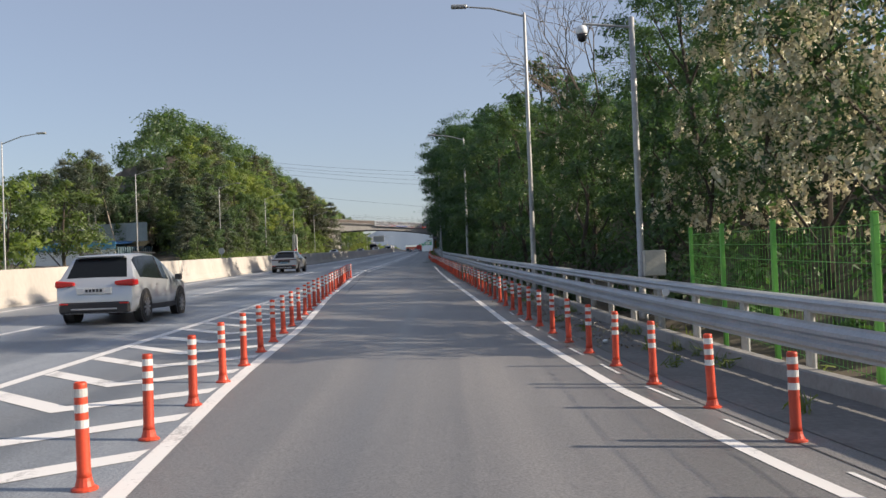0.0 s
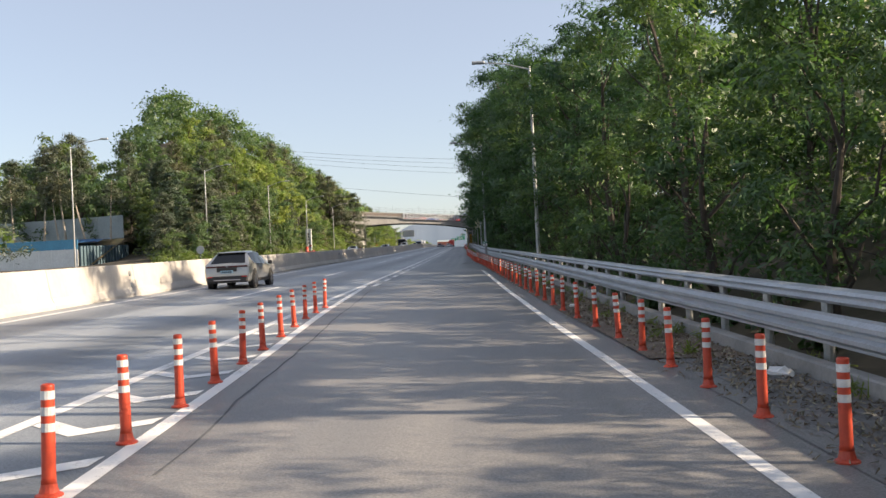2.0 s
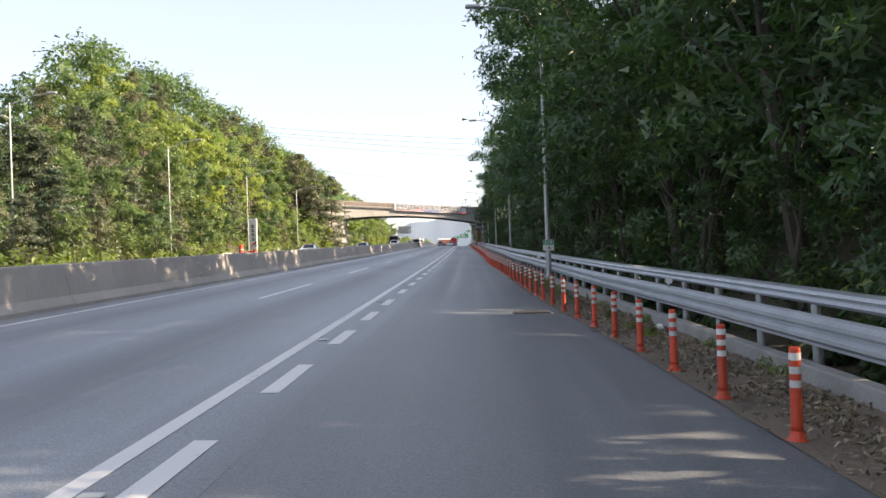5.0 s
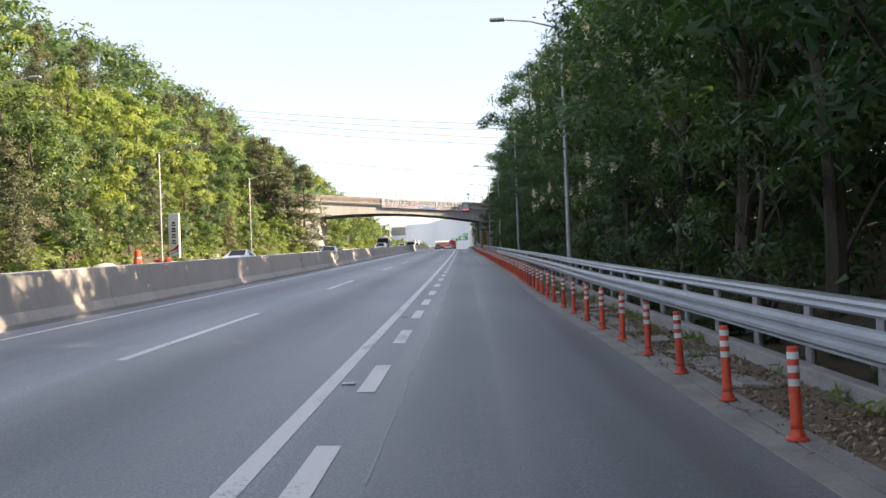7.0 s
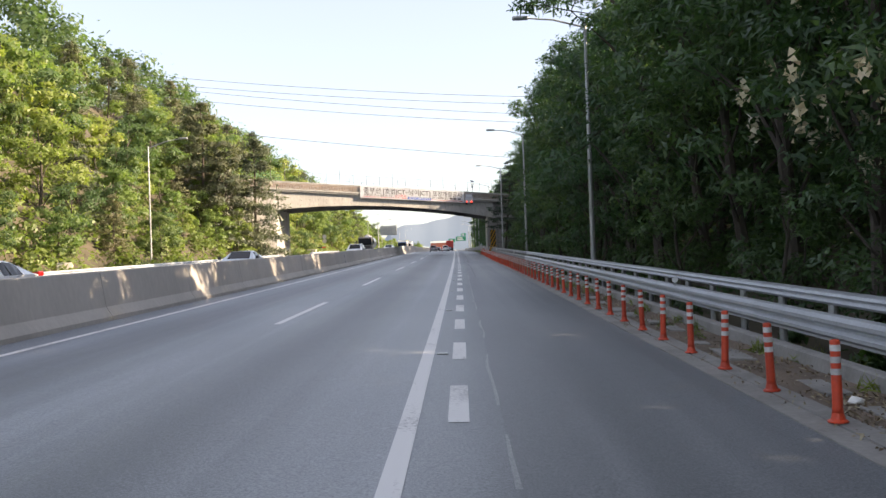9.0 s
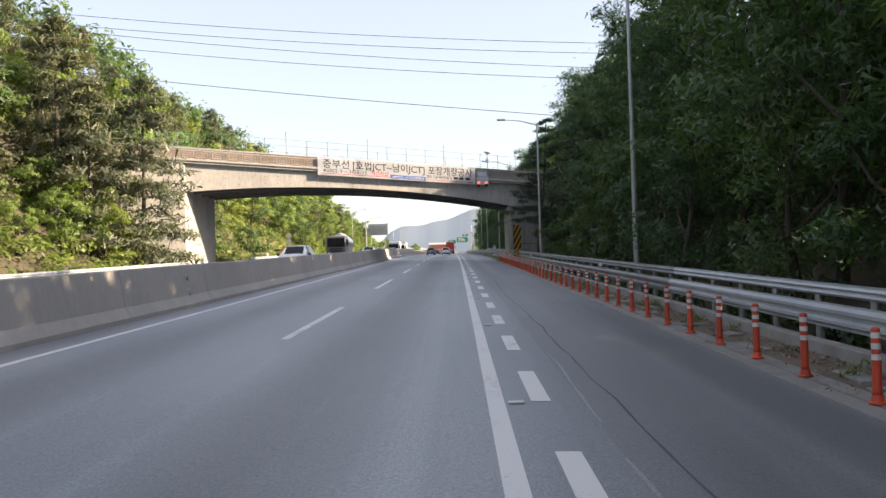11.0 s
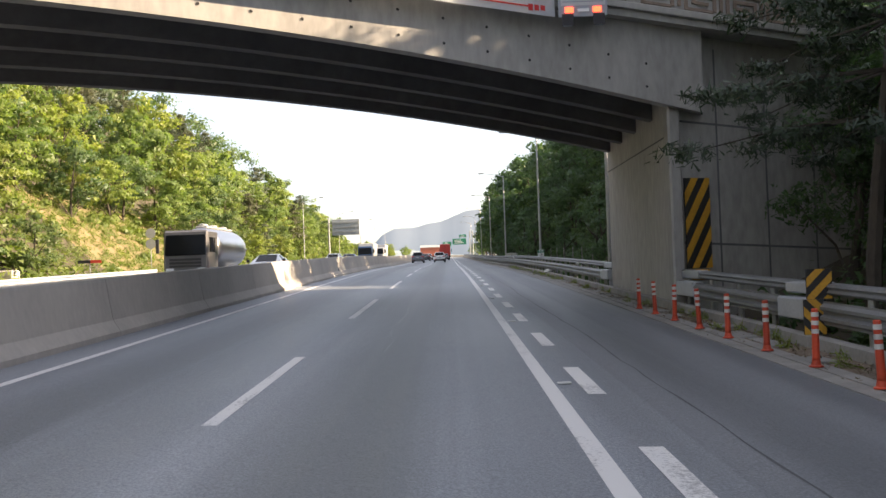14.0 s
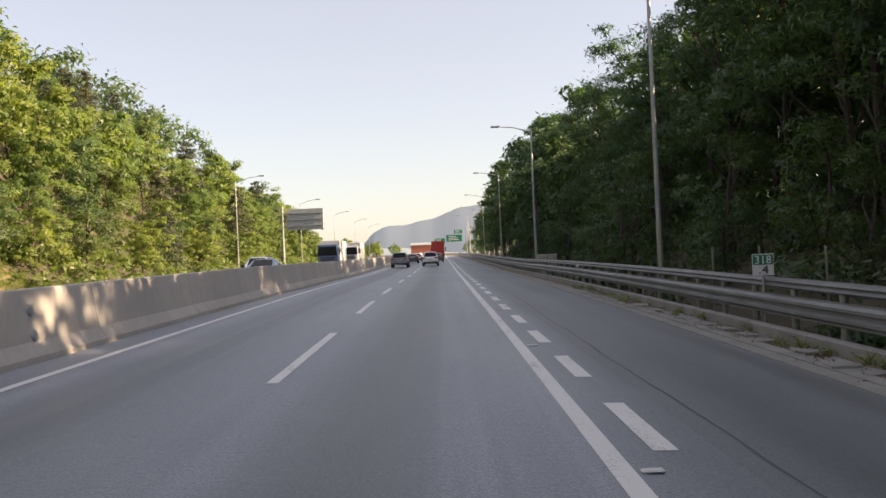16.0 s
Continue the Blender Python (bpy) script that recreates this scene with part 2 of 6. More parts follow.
def ramp_right(s):
    return lerp(s, [-40, 0, 7.3, 11.5, 21, 30, 43, 48.5, 60, 80, 100], [14, 10.0, 8.6, 8.0, 7.3, 6.94, 6.4, 6.15, 5.75, 5.2, 4.6])


# ---------------------------------------------------------------- building helpers
def mesh_from(name, verts, faces, mats, smooth=False, mat_index=None):
    me = bpy.data.meshes.new(name)
    me.from_pydata([tuple(v) for v in verts], [], faces)
    for m in mats if isinstance(mats, (list, tuple)) else [mats]:
        me.materials.append(m)
    if mat_index is not None:
        me.polygons.foreach_set("material_index", mat_index)
    if smooth:
        me.polygons.foreach_set("use_smooth", [True] * len(me.polygons))
    me.update()
    return me


def part(name, bm, material, parent=None, label="", smooth=False):
    """Links a bmesh, or a mesh, as one object under a thing or part."""
    if isinstance(bm, bmesh.types.BMesh):
        me = bpy.data.meshes.new(name)
        bm.to_mesh(me)
        bm.free()
        me.materials.append(material)
        if smooth:
            me.polygons.foreach_set("use_smooth", [True] * len(me.polygons))
    else:
        me = bm
        if material is not None and not me.materials:
            me.materials.append(material)
    ob = new(name, me)
    ob.parent = parent
    if label:
        tagged(ob, label)
    return ob


def empty(name, label, category, group="", kind=""):
    return tagged(new(name), label, category, group, kind)


def structure(name, me, label, category=""):
    return tagged(new(name, me), label, category or name.replace("_", " "), kind="structure")


def stations(s0, s1, step):
    n = max(1, int(round((s1 - s0) / step)))
    return [s0 + (s1 - s0) * i / n for i in range(n + 1)]


def sweep(name, profile, line, s0, s1, step, mat, closed=True, caps=True, smooth=False):
    """Carries a section of (du, h) along the road at u = line(s)."""
    ss = stations(s0, s1, step)
    k = len(profile)
    verts, faces = [], []
    for s in ss:
        u0 = line(s)
        z0 = zr(u0, s)
        for du, h in profile:
            verts.append((u0 + du + xr(s), s, z0 + h))
    m = k if closed else k - 1
    for i in range(len(ss) - 1):
        for j in range(m):
            a, b = i * k + j, i * k + (j + 1) % k
            faces.append((a, b, b + k, a + k))
    if closed and caps:
        faces.append(tuple(range(k - 1, -1, -1)))
        faces.append(tuple(range((len(ss) - 1) * k, len(ss) * k)))
    return mesh_from(name, verts, faces, mat, smooth)


def strip(name, left, right, s0, s1, step, mat, lift=0.0, cols=1, surface=None):
    """A sheet between u = left(s) and u = right(s)."""
    ss = stations(s0, s1, step)
    verts, faces = [], []
    for s in ss:
        a, b = left(s), right(s)
        for j in range(cols + 1):
            u = a + (b - a) * j / cols
            h = lift + (surface(u, s) if surface else 0.0)
            v = W(u, s, h)
            verts.append(v)
    k = cols + 1
    for i in range(len(ss) - 1):
        for j in range(cols):
            a = i * k + j
            faces.append((a, a + 1, a + 1 + k, a + k))
    me = mesh_from(name, verts, faces, mat, surface is not None)
    layer = me.uv_layers.new(name="UVMap")
    flat_uv = [c for f in faces for q in f for c in (left(ss[q // k]) + (right(ss[q // k]) - left(ss[q // k])) * (q % k) / cols, ss[q // k])]
    layer.data.foreach_set("uv", flat_uv)
    return me


def const(v):
    return lambda s: v


def box(bm, x0, x1, y0, y1, z0, z1, m=None, bevel=0.0):
    r = bmesh.ops.create_cube(bm, size=1.0)
    vs = r["verts"]
    bmesh.ops.scale(bm, vec=(x1 - x0, y1 - y0, z1 - z0), verts=vs)
    bmesh.ops.translate(bm, vec=((x0 + x1) / 2, (y0 + y1) / 2, (z0 + z1) / 2), verts=vs)
    if bevel:
        es = list({e for v in vs for e in v.link_edges})
        r2 = bmesh.ops.bevel(bm, geom=es, offset=bevel, segments=1, affect="EDGES")
        vs = list({v for f in r2["faces"] for v in f.verts} | {v for v in vs if v.is_valid})
    if m is not None:
        bmesh.ops.transform(bm, matrix=m, verts=vs)
    return vs


def tube(bm, p0, p1, r0, r1, seg=8, caps=True):
    p0, p1 = Vector(p0), Vector(p1)
    d = p1 - p0
    q = d.to_track_quat("Z", "Y").to_matrix().to_4x4()
    m = Matrix.Translation((p0 + p1) / 2) @ q
    return bmesh.ops.create_cone(bm, cap_ends=caps, segments=seg, radius1=r0, radius2=r1, depth=d.length, matrix=m)["verts"]


def lathe(bm, rings, seg=12):
    """Rings of (radius, z) turned round the z axis."""
    loops = []
    for r, z in rings:
        loops.append([bm.verts.new((r * math.cos(2 * math.pi * i / seg), r * math.sin(2 * math.pi * i / seg), z)) for i in range(seg)])
    for a, b in zip(loops, loops[1:]):
        for i in range(seg):
            bm.faces.new((a[i], a[(i + 1) % seg], b[(i + 1) % seg], b[i]))
    bm.faces.new(loops[-1])
    bm.faces.new(loops[0][::-1])


# ---------------------------------------------------------------- road surfaces
END = 620.0


def main_edge(s):
    return ramp_left(s) if s <= 66 else lerp(s, [66, 84], [ramp_left(66), 0.95])


structure("road", strip("road", const(-8.55), main_edge, -60, END, 3, asphalt_main, cols=3),
          "grey worn asphalt carriageway of a two-lane motorway", "road")
structure("road_ramp", strip("road_ramp", ramp_left, edge_u, -60, 66, 2, asphalt_ramp, cols=3),
          "lighter brownish asphalt of the slip road joining the motorway", "road")
structure("road_shoulder", strip("road_shoulder", main_edge, edge_u, 66, END, 3, asphalt_new, cols=2),
          "dark newer asphalt of the acceleration lane and shoulder", "road")
structure("road_opposite", strip("road_opposite", const(-22.0), const(-8.75), -60, END, 6, asphalt_main, cols=1),
          "grey asphalt of the opposite carriageway behind the median barrier", "road")


def marking(name, left, right, s0, s1, label, step=3):
    return structure(name, strip(name, left, right, s0, s1, step, paint_white, lift=0.005), label, "road marking")


marking("edge_line_median", const(-7.14), const(-6.99), -60, END, "thin white line along the median barrier")
marking("edge_line_right", const(-0.095), const(0.095), -60, END, "broad white line at the edge of the through lanes")
marking("edge_line_ramp", lambda s: ramp_left(s) - 0.085, lambda s: ramp_left(s) + 0.085, -30, 66, "white line on the inner side of the slip road", 2)
marking("edge_line_shoulder", lambda s: ramp_right(s) - 0.08, lambda s: ramp_right(s) + 0.08, -30, 82, "white line along the outer side of the slip road", 2)

road_ob = bpy.data.objects["road"]
LANE_DASHES = [(-6, 1.9), (14.3, 22.2), (35.3, 42.5), (58.6, 67.0), (78.6, 86.6), (106.2, 115.2), (126.4, 135.4), (147, 154.7), (169.8, 177.2), (187.8, 196), (208, 216.4),
               (226.7, 235.5), (245.2, 254.0), (263.9, 269.4), (277, 284.8), (292.3, 301), (308.3, 315.3), (320.9, 326.8), (332, 337.4)]
LANE_DASHES += [(345 + 13 * k, 351 + 13 * k) for k in range(12)]
for a, b in LANE_DASHES:
    part("lane_dash", strip("lane_dash", const(-3.68), const(-3.52), a, b, 4, paint_white, lift=0.005), None, road_ob)
STUDS = [66.2, 75.7, 85.2, 94.7, 104.4, 114.0, 123.9, 133.9, 143.8, 154.0] + [164.2 + 9.29 * i for i in range(12)] + [275.7, 284.8, 294.1, 303.4, 312.2] + [321.3 + 9.2 * i for i in range(18)]
stud_mat = plain("road_stud", (0.62, 0.62, 0.60), 0.5)
DASHES = []
DASH_KNOTS = [(65.6, 6), (94.1, 2), (103.0, 1), (108.2, 2), (118.2, 3), (133.5, 1), (137.9, 1), (142.6, 3), (158.7, 2), (168.4, 8), (206.2, 3), (220.6, 2), (231.2, 3), (246.6, 1), (251.1, 1), (255.6, 1), (260.5, 3), (275.75, 6), (304.1, 3), (317.0, 36), (478.0, 0)]
for (a, n_), (b, _) in zip(DASH_KNOTS, DASH_KNOTS[1:]):
    DASHES += [a + (b - a) * k / n_ for k in range(n_)]
for q in DASHES:
    part("short_dash", strip("short_dash", const(0.39), const(0.61), q, q + 2.32, 3, paint_white, lift=0.006), None, road_ob)
for a in STUDS:
    bm = bmesh.new()
    box(bm, -0.09, 0.09, -0.055, 0.055, 0.0, 0.022, bevel=0.012)
    bmesh.ops.translate(bm, vec=W(0.22, a, 0.004), verts=bm.verts)
    part("road_stud", bm, stud_mat, road_ob)
# chevrons of the painted gore, their points towards the traffic
for i in range(-7, 27):
    s = lerp(i, [-7, 0, 4, 8, 12, 16, 17, 21, 24, 27], [-5.4, 8.55, 15.6, 22.4, 29.3, 36.3, 38.0, 44.9, 51.0, 57.0])
    a, b = 0.12, ramp_left(s) - 0.15
    if b - a < 0.5:
        break
    mid = (a + b) / 2
    back, arm = 0.9 * (b - mid), min(0.42, 0.22 + 0.1 * (b - a))
    vs = [W(a, s, .006), W(a, s + arm, .006), W(mid, s - back + arm, .006), W(mid, s - back, .006), W(b, s + arm, .006), W(b, s, .006)]
    part("chevron", mesh_from("chevron", vs, [(0, 3, 2, 1), (3, 5, 4, 2)], paint_white), None, road_ob)

# cracks and seams in the asphalt
def crack(name, u0, s0, s1, wob, width, seed, mat=None):
    rnd = random.Random(seed)
    ss = stations(s0, s1, 0.8)
    off, us = 0.0, []
    for s in ss:
        off = off * 0.93 + rnd.uniform(-1, 1) * wob
        us.append(u0(s) + off)
    wd = [width * rnd.uniform(0.5, 1.4) for _ in ss]
    verts, faces = [], []
    for s, u, w in zip(ss, us, wd):
        verts += [W(u - w / 2, s, 0.004), W(u + w / 2, s, 0.004)]
    for i in range(len(ss) - 1):
        faces.append((2 * i, 2 * i + 1, 2 * i + 3, 2 * i + 2))
    part(name, mesh_from(name, verts, faces, mat or asphalt_crack), None, road_ob)


crack("seam", const(1.32), 196, 330, 0.035, 0.024, 1)
seam_pale = asphalt("asphalt_seam", (0.33, 0.34, 0.355), (0.24, 0.25, 0.262), 0.5)
rs = random.Random(8)
q = 116.0
while q < 204:
    e = q + rs.uniform(1.6, 6.0)
    crack("seam", lambda s: main_edge(s) + 0.01, q, e, 0.03, rs.uniform(0.025, 0.055), int(q * 10), seam_pale)
    q = e + rs.uniform(0.3, 3.5)
crack("crack", const(-2.3), 270, 286, 0.09, 0.012, 12, seam_pale)
crack("crack", lambda s: ramp_left(s) + 0.45, 36, 62, 0.05, 0.03, 6)

# concrete gutter, dirt strip and kerb
structure("gutter", sweep("gutter", [(-0.32, 0.0), (-0.32, 0.022), (-0.05, 0.026), (-0.045, 0.008), (-0.02, 0.008), (-0.015, 0.03), (0.22, 0.034), (0.22, 0.0)], edge_u, 118, END, 3, concrete_curb),
          "pale concrete gutter strip along the shoulder", "gutter")
paved = worn("dirty_paving", (0.185, 0.182, 0.174), (0.10, 0.098, 0.092), 0.9, big=0.9, fine=14.0, amount=1.0, bump=0.4)
structure("verge_paved", strip("verge_paved", lambda s: edge_u(s) + 0.3, kerb_u, -60, 42, 1.0, paved, lift=0.012, cols=4,
                                surface=lambda u, s: 0.02 * noise.noise((u * 1.7, s * 0.8, 3.0)) ** 2),
          "dirty grey concrete strip between the posts and the kerb", "verge")
structure("verge_asphalt", strip("verge_asphalt", lambda s: edge_u(s) - 0.02, lambda s: edge_u(s) + 0.31, -60, 42, 2.0, asphalt_ramp, lift=0.008),
          "grey asphalt margin under the posts", "verge")
for q in stations(-6, 24, 2.1):
    part("thin_dash", strip("thin_dash", lambda s: edge_u(s) - 0.20, lambda s: edge_u(s) - 0.145, q, q + 1.0, 1.2, paint_white, lift=0.006), None, road_ob)
structure("verge", strip("verge", lambda s: edge_u(s) - 0.12, kerb_u, 42, END, 1.0, dirt, lift=0.006, cols=5,
                          surface=lambda u, s: 0.05 * noise.noise((u * 1.3, s * 0.5, 3.0)) ** 2 + 0.03 * max(0, noise.noise((u * 2.1, s * 1.3, 7.0)))),
          "dirt strip with dry leaves and litter beside the kerb", "verge")
structure("kerb", sweep("kerb", [(-0.02, -0.05), (0.0, 0.19), (0.03, 0.21), (0.19, 0.21), (0.21, -0.05)], kerb_u, -60, END, 2, concrete_curb),
          "weathered concrete kerb along the verge", "kerb")

# median barrier, cast in lengths
barrier = empty("median_barrier", "weathered concrete safety barrier between the carriageways", "barrier", kind="structure")
PROFILE = [(0.0, -0.05), (0.0, 0.10), (0.15, 0.33), (0.29, 1.17), (0.31, 1.19), (0.49, 1.19), (0.51, 1.17), (0.65, 0.33), (0.80, 0.10), (0.80, -0.05)]
for i in range(100):
    s0 = -60 + i * 6.8
    if s0 > END - 7:
        break
    me = sweep("barrier_block", [(-d, h) for d, h in PROFILE], const(-7.86), s0 + 0.008, s0 + 6.79, 3.4, concrete)
    part("barrier_block", me, None, barrier)

# ---------------------------------------------------------------- ground: one sheet with the cutting, the wooded hill and the plain
def site_edge(u):
    """Where the hill's woods end towards the building site."""
    return 46 + (3.7 - u) / 0.435


def ground_h(u, s):
    """Height of the ground above the road's plane."""
    n1 = noise.noise((u * 0.03, s * 0.03, 1.0)) * 1.6 + noise.noise((u * 0.11, s * 0.11, 4.0)) * 0.5
    r0 = rail_u(s) + 0.2
    if u > r0:
        d = u - r0
        h = -0.25 * min(1.0, d / 0.5)
        if d > 1.6:
            up = lerp(s, [-60, 0, 14, 30, 330, 450, 560], [0.05, 0.1, 0.22, 0.42, 0.42, 0.3, 0.0])
            e = d - 1.6
            h += up * min(e, 16) + 0.35 * up * max(0, min(e - 16, 60)) + n1 * min(1, e / 10)
        return h
    if u > -22.3:
        return -0.12
    d = -22.3 - u
    f = lerp(s, [-60, 100, 128, 170, 220, 330, 420, 500, 525, 900], [0.10, 0.12, 0.42, 1.0, 1.28, 1.28, 1.15, 1.0, 0.15, 0.0])
    e = max(0.0, d - 2.5)
    f *= lerp(s - site_edge(u), [-25, 0, 36], [0.10, 0.38, 1.0])
    return -0.2 + f * (0.62 * min(e, 36) + 0.16 * max(0, min(e - 36, 80)) - 0.12 * max(0, min(e - 120, 150))) + n1 * min(1, e / 12)


def make_ground():
    us = [-3000, -1200, -600, -400, -300, -240, -200, -170, -145, -125, -108, -94, -82, -72, -64, -57, -51, -46, -41.5, -37.5, -34, -31, -28.5, -26.5, -24.8, -23.5, -22.3, -8.7, 0, 3]
    du = [0.2, 0.7, 1.8, 2.8, 4, 5.5, 7.5, 10, 13, 17, 22, 30, 42, 60, 90, 150, 300, 700, 1400, 3000]
    ss = [-400, -250, -160, -110, -80] + [-60 + 5 * i for i in range(137)] + [640, 680, 740, 820, 920, 1050, 1250, 1500, 2000, 2800, 4000]
    verts, faces, mi = [], [], []
    k = len(us) + len(du)
    for s in ss:
        for u in us + [rail_u(s) + d for d in du]:
            sc = max(-60, min(s, 640))
            far = max(0.0, s - 640)
            h = ground_h(u, sc) * (1.0 if far == 0 else max(0.0, 1 - far / 200))
            z = zr(max(min(u, 40), -40), s) + h - (0.02 if -22.3 < u < rail_u(s) else 0)
            if far > 300:
                z = zr(0, 940) - 4.0
            verts.append((u + xr(s), s, z))
    for i in range(len(ss) - 1):
        for j in range(k - 1):
            a = i * k + j
            faces.append((a, a + 1, a + 1 + k, a + k))
            um = verts[a][0]
            mi.append(1 if um < -22.4 and (ss[i] > 316 and ss[i] < 346 and um > -36) else (2 if um < -20 and ss[i] < 105 else 0))
    me = mesh_from("ground", verts, faces, [earth, bank, grass_ground], True, mi)
    structure("ground", me, "leaf-littered earth of the wooded cutting slopes", "ground")


make_ground()

# far ridges; the haze is put into their colour and a faint glow
ridge_mat = plain("painted_haze_ridge", (0.12, 0.15, 0.19), 1.0, emit=(0.50, 0.58, 0.66), strength=0.08)
town_mat = plain("painted_haze_plain", (0.16, 0.19, 0.20), 1.0, emit=(0.55, 0.60, 0.62), strength=0.13)


def ridge(name, y, pts, mat, base, seed, label):
    rnd = random.Random(seed)
    xs = np.linspace(pts[0][0], pts[-1][0], 160)
    verts, faces = [], []
    for x in xs:
        z = lerp(x, [p[0] for p in pts], [p[1] for p in pts]) + 3.0 * noise.noise((x * 0.02, seed, 0)) + 1.3 * noise.noise((x * 0.09, seed, 5))
        verts += [(x, y, base), (x, y + 60, base + max(2.0, z)), (x, y + 700, base)]
    for i in range(len(xs) - 1):
        a = i * 3
        faces += [(a, a + 3, a + 4, a + 1), (a + 1, a + 4, a + 5, a + 2)]
    ob = new(name, mesh_from(name, verts, faces, mat, True))
    tagged(ob, label, "mountain", kind="structure")


ridge("backdrop_mountain", 3000, [(-700, 8), (-330, 18), (-270, 55), (-225, 108), (-190, 122), (-120, 128), (-40, 142), (40, 172), (120, 182), (260, 150), (500, 90), (900, 40)], ridge_mat, 8, 3, "blue-grey wooded mountain ridge with haze painted into its colour")
ridge("backdrop_lowland", 2300, [(-900, 20), (-420, 34), (-260, 38), (-180, 46), (-100, 44), (0, 30), (200, 24), (700, 20)], town_mat, 6, 9, "low hills beyond the motorway with haze painted into their colour")

# ---------------------------------------------------------------- orange delineator posts
def make_delineator():
    thing = empty("delineator_post", "orange flexible delineator post with three white reflective bands", "road post", "delineator posts along the slip road")
    bm = bmesh.new()
    lathe(bm, [(0.098, 0.0), (0.098, 0.014), (0.088, 0.022), (0.070, 0.03), (0.059, 0.07), (0.054, 0.10)], 14)
    part("base", bm, orange, thing, smooth=False)
    bm = bmesh.new()
    lathe(bm, [(0.055, 0.095), (0.050, 0.14), (0.047, 0.775), (0.047, 0.79), (0.036, 0.80), (0.036, 0.785)], 14)
    part("tube", bm, orange, thing, smooth=True)
    for z in (0.46, 0.575, 0.69):
        bm = bmesh.new()
        lathe(bm, [(0.0475, z - 0.001), (0.0498, z), (0.0498, z + 0.06), (0.0475, z + 0.061)], 14)
        part("reflective_band", bm, band_white, thing)
    return thing


delineator = make_delineator()
rnd = random.Random(5)
spots = []
KNOTS = [(-4.5, 7), (9.0, 4), (15.74, 4), (22.32, 4), (29.16, 4), (36.07, 5), (44.74, 3), (51.1, 22), (94.83, 8), (110.47, 5), (120.54, 9), (138.06, 11), (158.4, 29), (212.29, 12), (233.92, 12), (255.94, 11), (277.12, 2), (280.7, 0)]
for (a, n), (b, _) in zip(KNOTS, KNOTS[1:]):
    for i in range(n):
        q = a + (b - a) * i / n
        spots.append((edge_u(q) + 0.0, q))
for i in range(-7, 27):
    q = lerp(i, [-7, 0, 4, 8, 12, 16, 17, 21, 24, 26], [-6.3, 7.65, 14.69, 21.46, 28.35, 35.4, 37.12, 44.2, 50.42, 53.96])
    spots.append((lerp(q, [-8, 7.65, 14.69, 21.5, 28.4, 37.1, 44, 50.4, 54], [4.7, 3.15, 2.79, 2.38, 1.9, 1.4, 1.0, 0.55, 0.42]), q))
first = True
for u, s in spots:
    m = at(u, s + rnd.uniform(-0.06, 0.06), 0.035 if (u > 2.5 and s > 118) else 0.0, rnd.uniform(0, 360), rnd.gauss(0, 1.1), rnd.gauss(0, 1.1))
    if first:
        delineator.matrix_basis = m
        first = False
    else:
        copy_thing(delineator, m)

# ---------------------------------------------------------------- guardrail: lower beam in front of the posts, a second one at their heads
def w_beam(h0, front, depth=0.083, height=0.33, flip=1):
    q = [(0.0, 0.0), (0.0, 0.035), (-0.07, 0.085), (-0.07, 0.135), (-0.012, 0.175), (-0.012, 0.215), (-0.07, 0.255), (-0.07, 0.305), (0.0, 0.355), (0.0, 0.39)]
    pts = [(front + flip * d, h0 + h) for d, h in q]
    return pts + [(x + flip * 0.012, z) for x, z in reversed(pts)]


def guardrail(s0, s1, label, steel=None):
    steel = steel or galvanised
    thing = empty("guardrail", label, "guardrail", "guardrails along the verge", "structure")
    s = s0
    while s < s1 - 0.5:
        e = min(s + 4.0, s1)
        me = sweep("lower_beam", w_beam(0.385, 0.0), rail_u, s, e + 0.12, 2.0, steel)
        part("lower_beam", me, None, thing)
        me = sweep("upper_beam", [(0.16, 0.86), (0.10, 0.875), (0.075, 0.91), (0.11, 0.95), (0.11, 0.965), (0.075, 1.0), (0.10, 1.04), (0.16, 1.055), (0.30, 1.055), (0.31, 1.04), (0.31, 0.86)], rail_u, s, e + 0.02, 2.0, steel)
        part("upper_beam", me, None, thing)
        s = e
    s = s0 + 0.6
    bm = bmesh.new()
    lathe(bm, [(0.07, -0.4), (0.07, 0.90), (0.06, 0.905)], 10)
    me = bpy.data.meshes.new("post")
    bm.to_mesh(me)
    bm.free()
    me.materials.append(galv_pole)
    bm = bmesh.new()
    box(bm, -0.09, 0.0, -0.035, 0.035, 0.47, 0.73, bevel=0.01)
    br = bpy.data.meshes.new("bracket")
    bm.to_mesh(br)
    bm.free()
    br.materials.append(galvanised)
    bm = bmesh.new()
    for z in (0.53, 0.68):
        lathe_m = Matrix.Translation((-0.19, 0, z)) @ pose(0, 0, 0, 0, -90, 0)
        bmesh.ops.create_cone(bm, cap_ends=True, segments=6, radius1=0.018, radius2=0.014, depth=0.02, matrix=lathe_m)
    bo = bpy.data.meshes.new("bolt")
    bm.to_mesh(bo)
    bm.free()
    bo.materials.append(pole_dark)
    while s < s1:
        v = W(rail_u(s) + 0.17, s)
        for nm, mesh in (("post", me), ("bracket", br), ("bolts", bo)):
            ob = new(nm, mesh)
            ob.parent = thing
            ob.matrix_basis = Matrix.Translation(v)
        s += 2.0
    return thing


guardrail(-40, 216.0, "galvanised steel double-beam guardrail on round posts")
guardrail(216.0, 279.0, "dull grey double-beam guardrail before the bridge, shade put into its colour", steel_shaded)
guardrail(290.2, END, "dull grey double-beam guardrail beyond the bridge, shade put into its colour", steel_shaded)

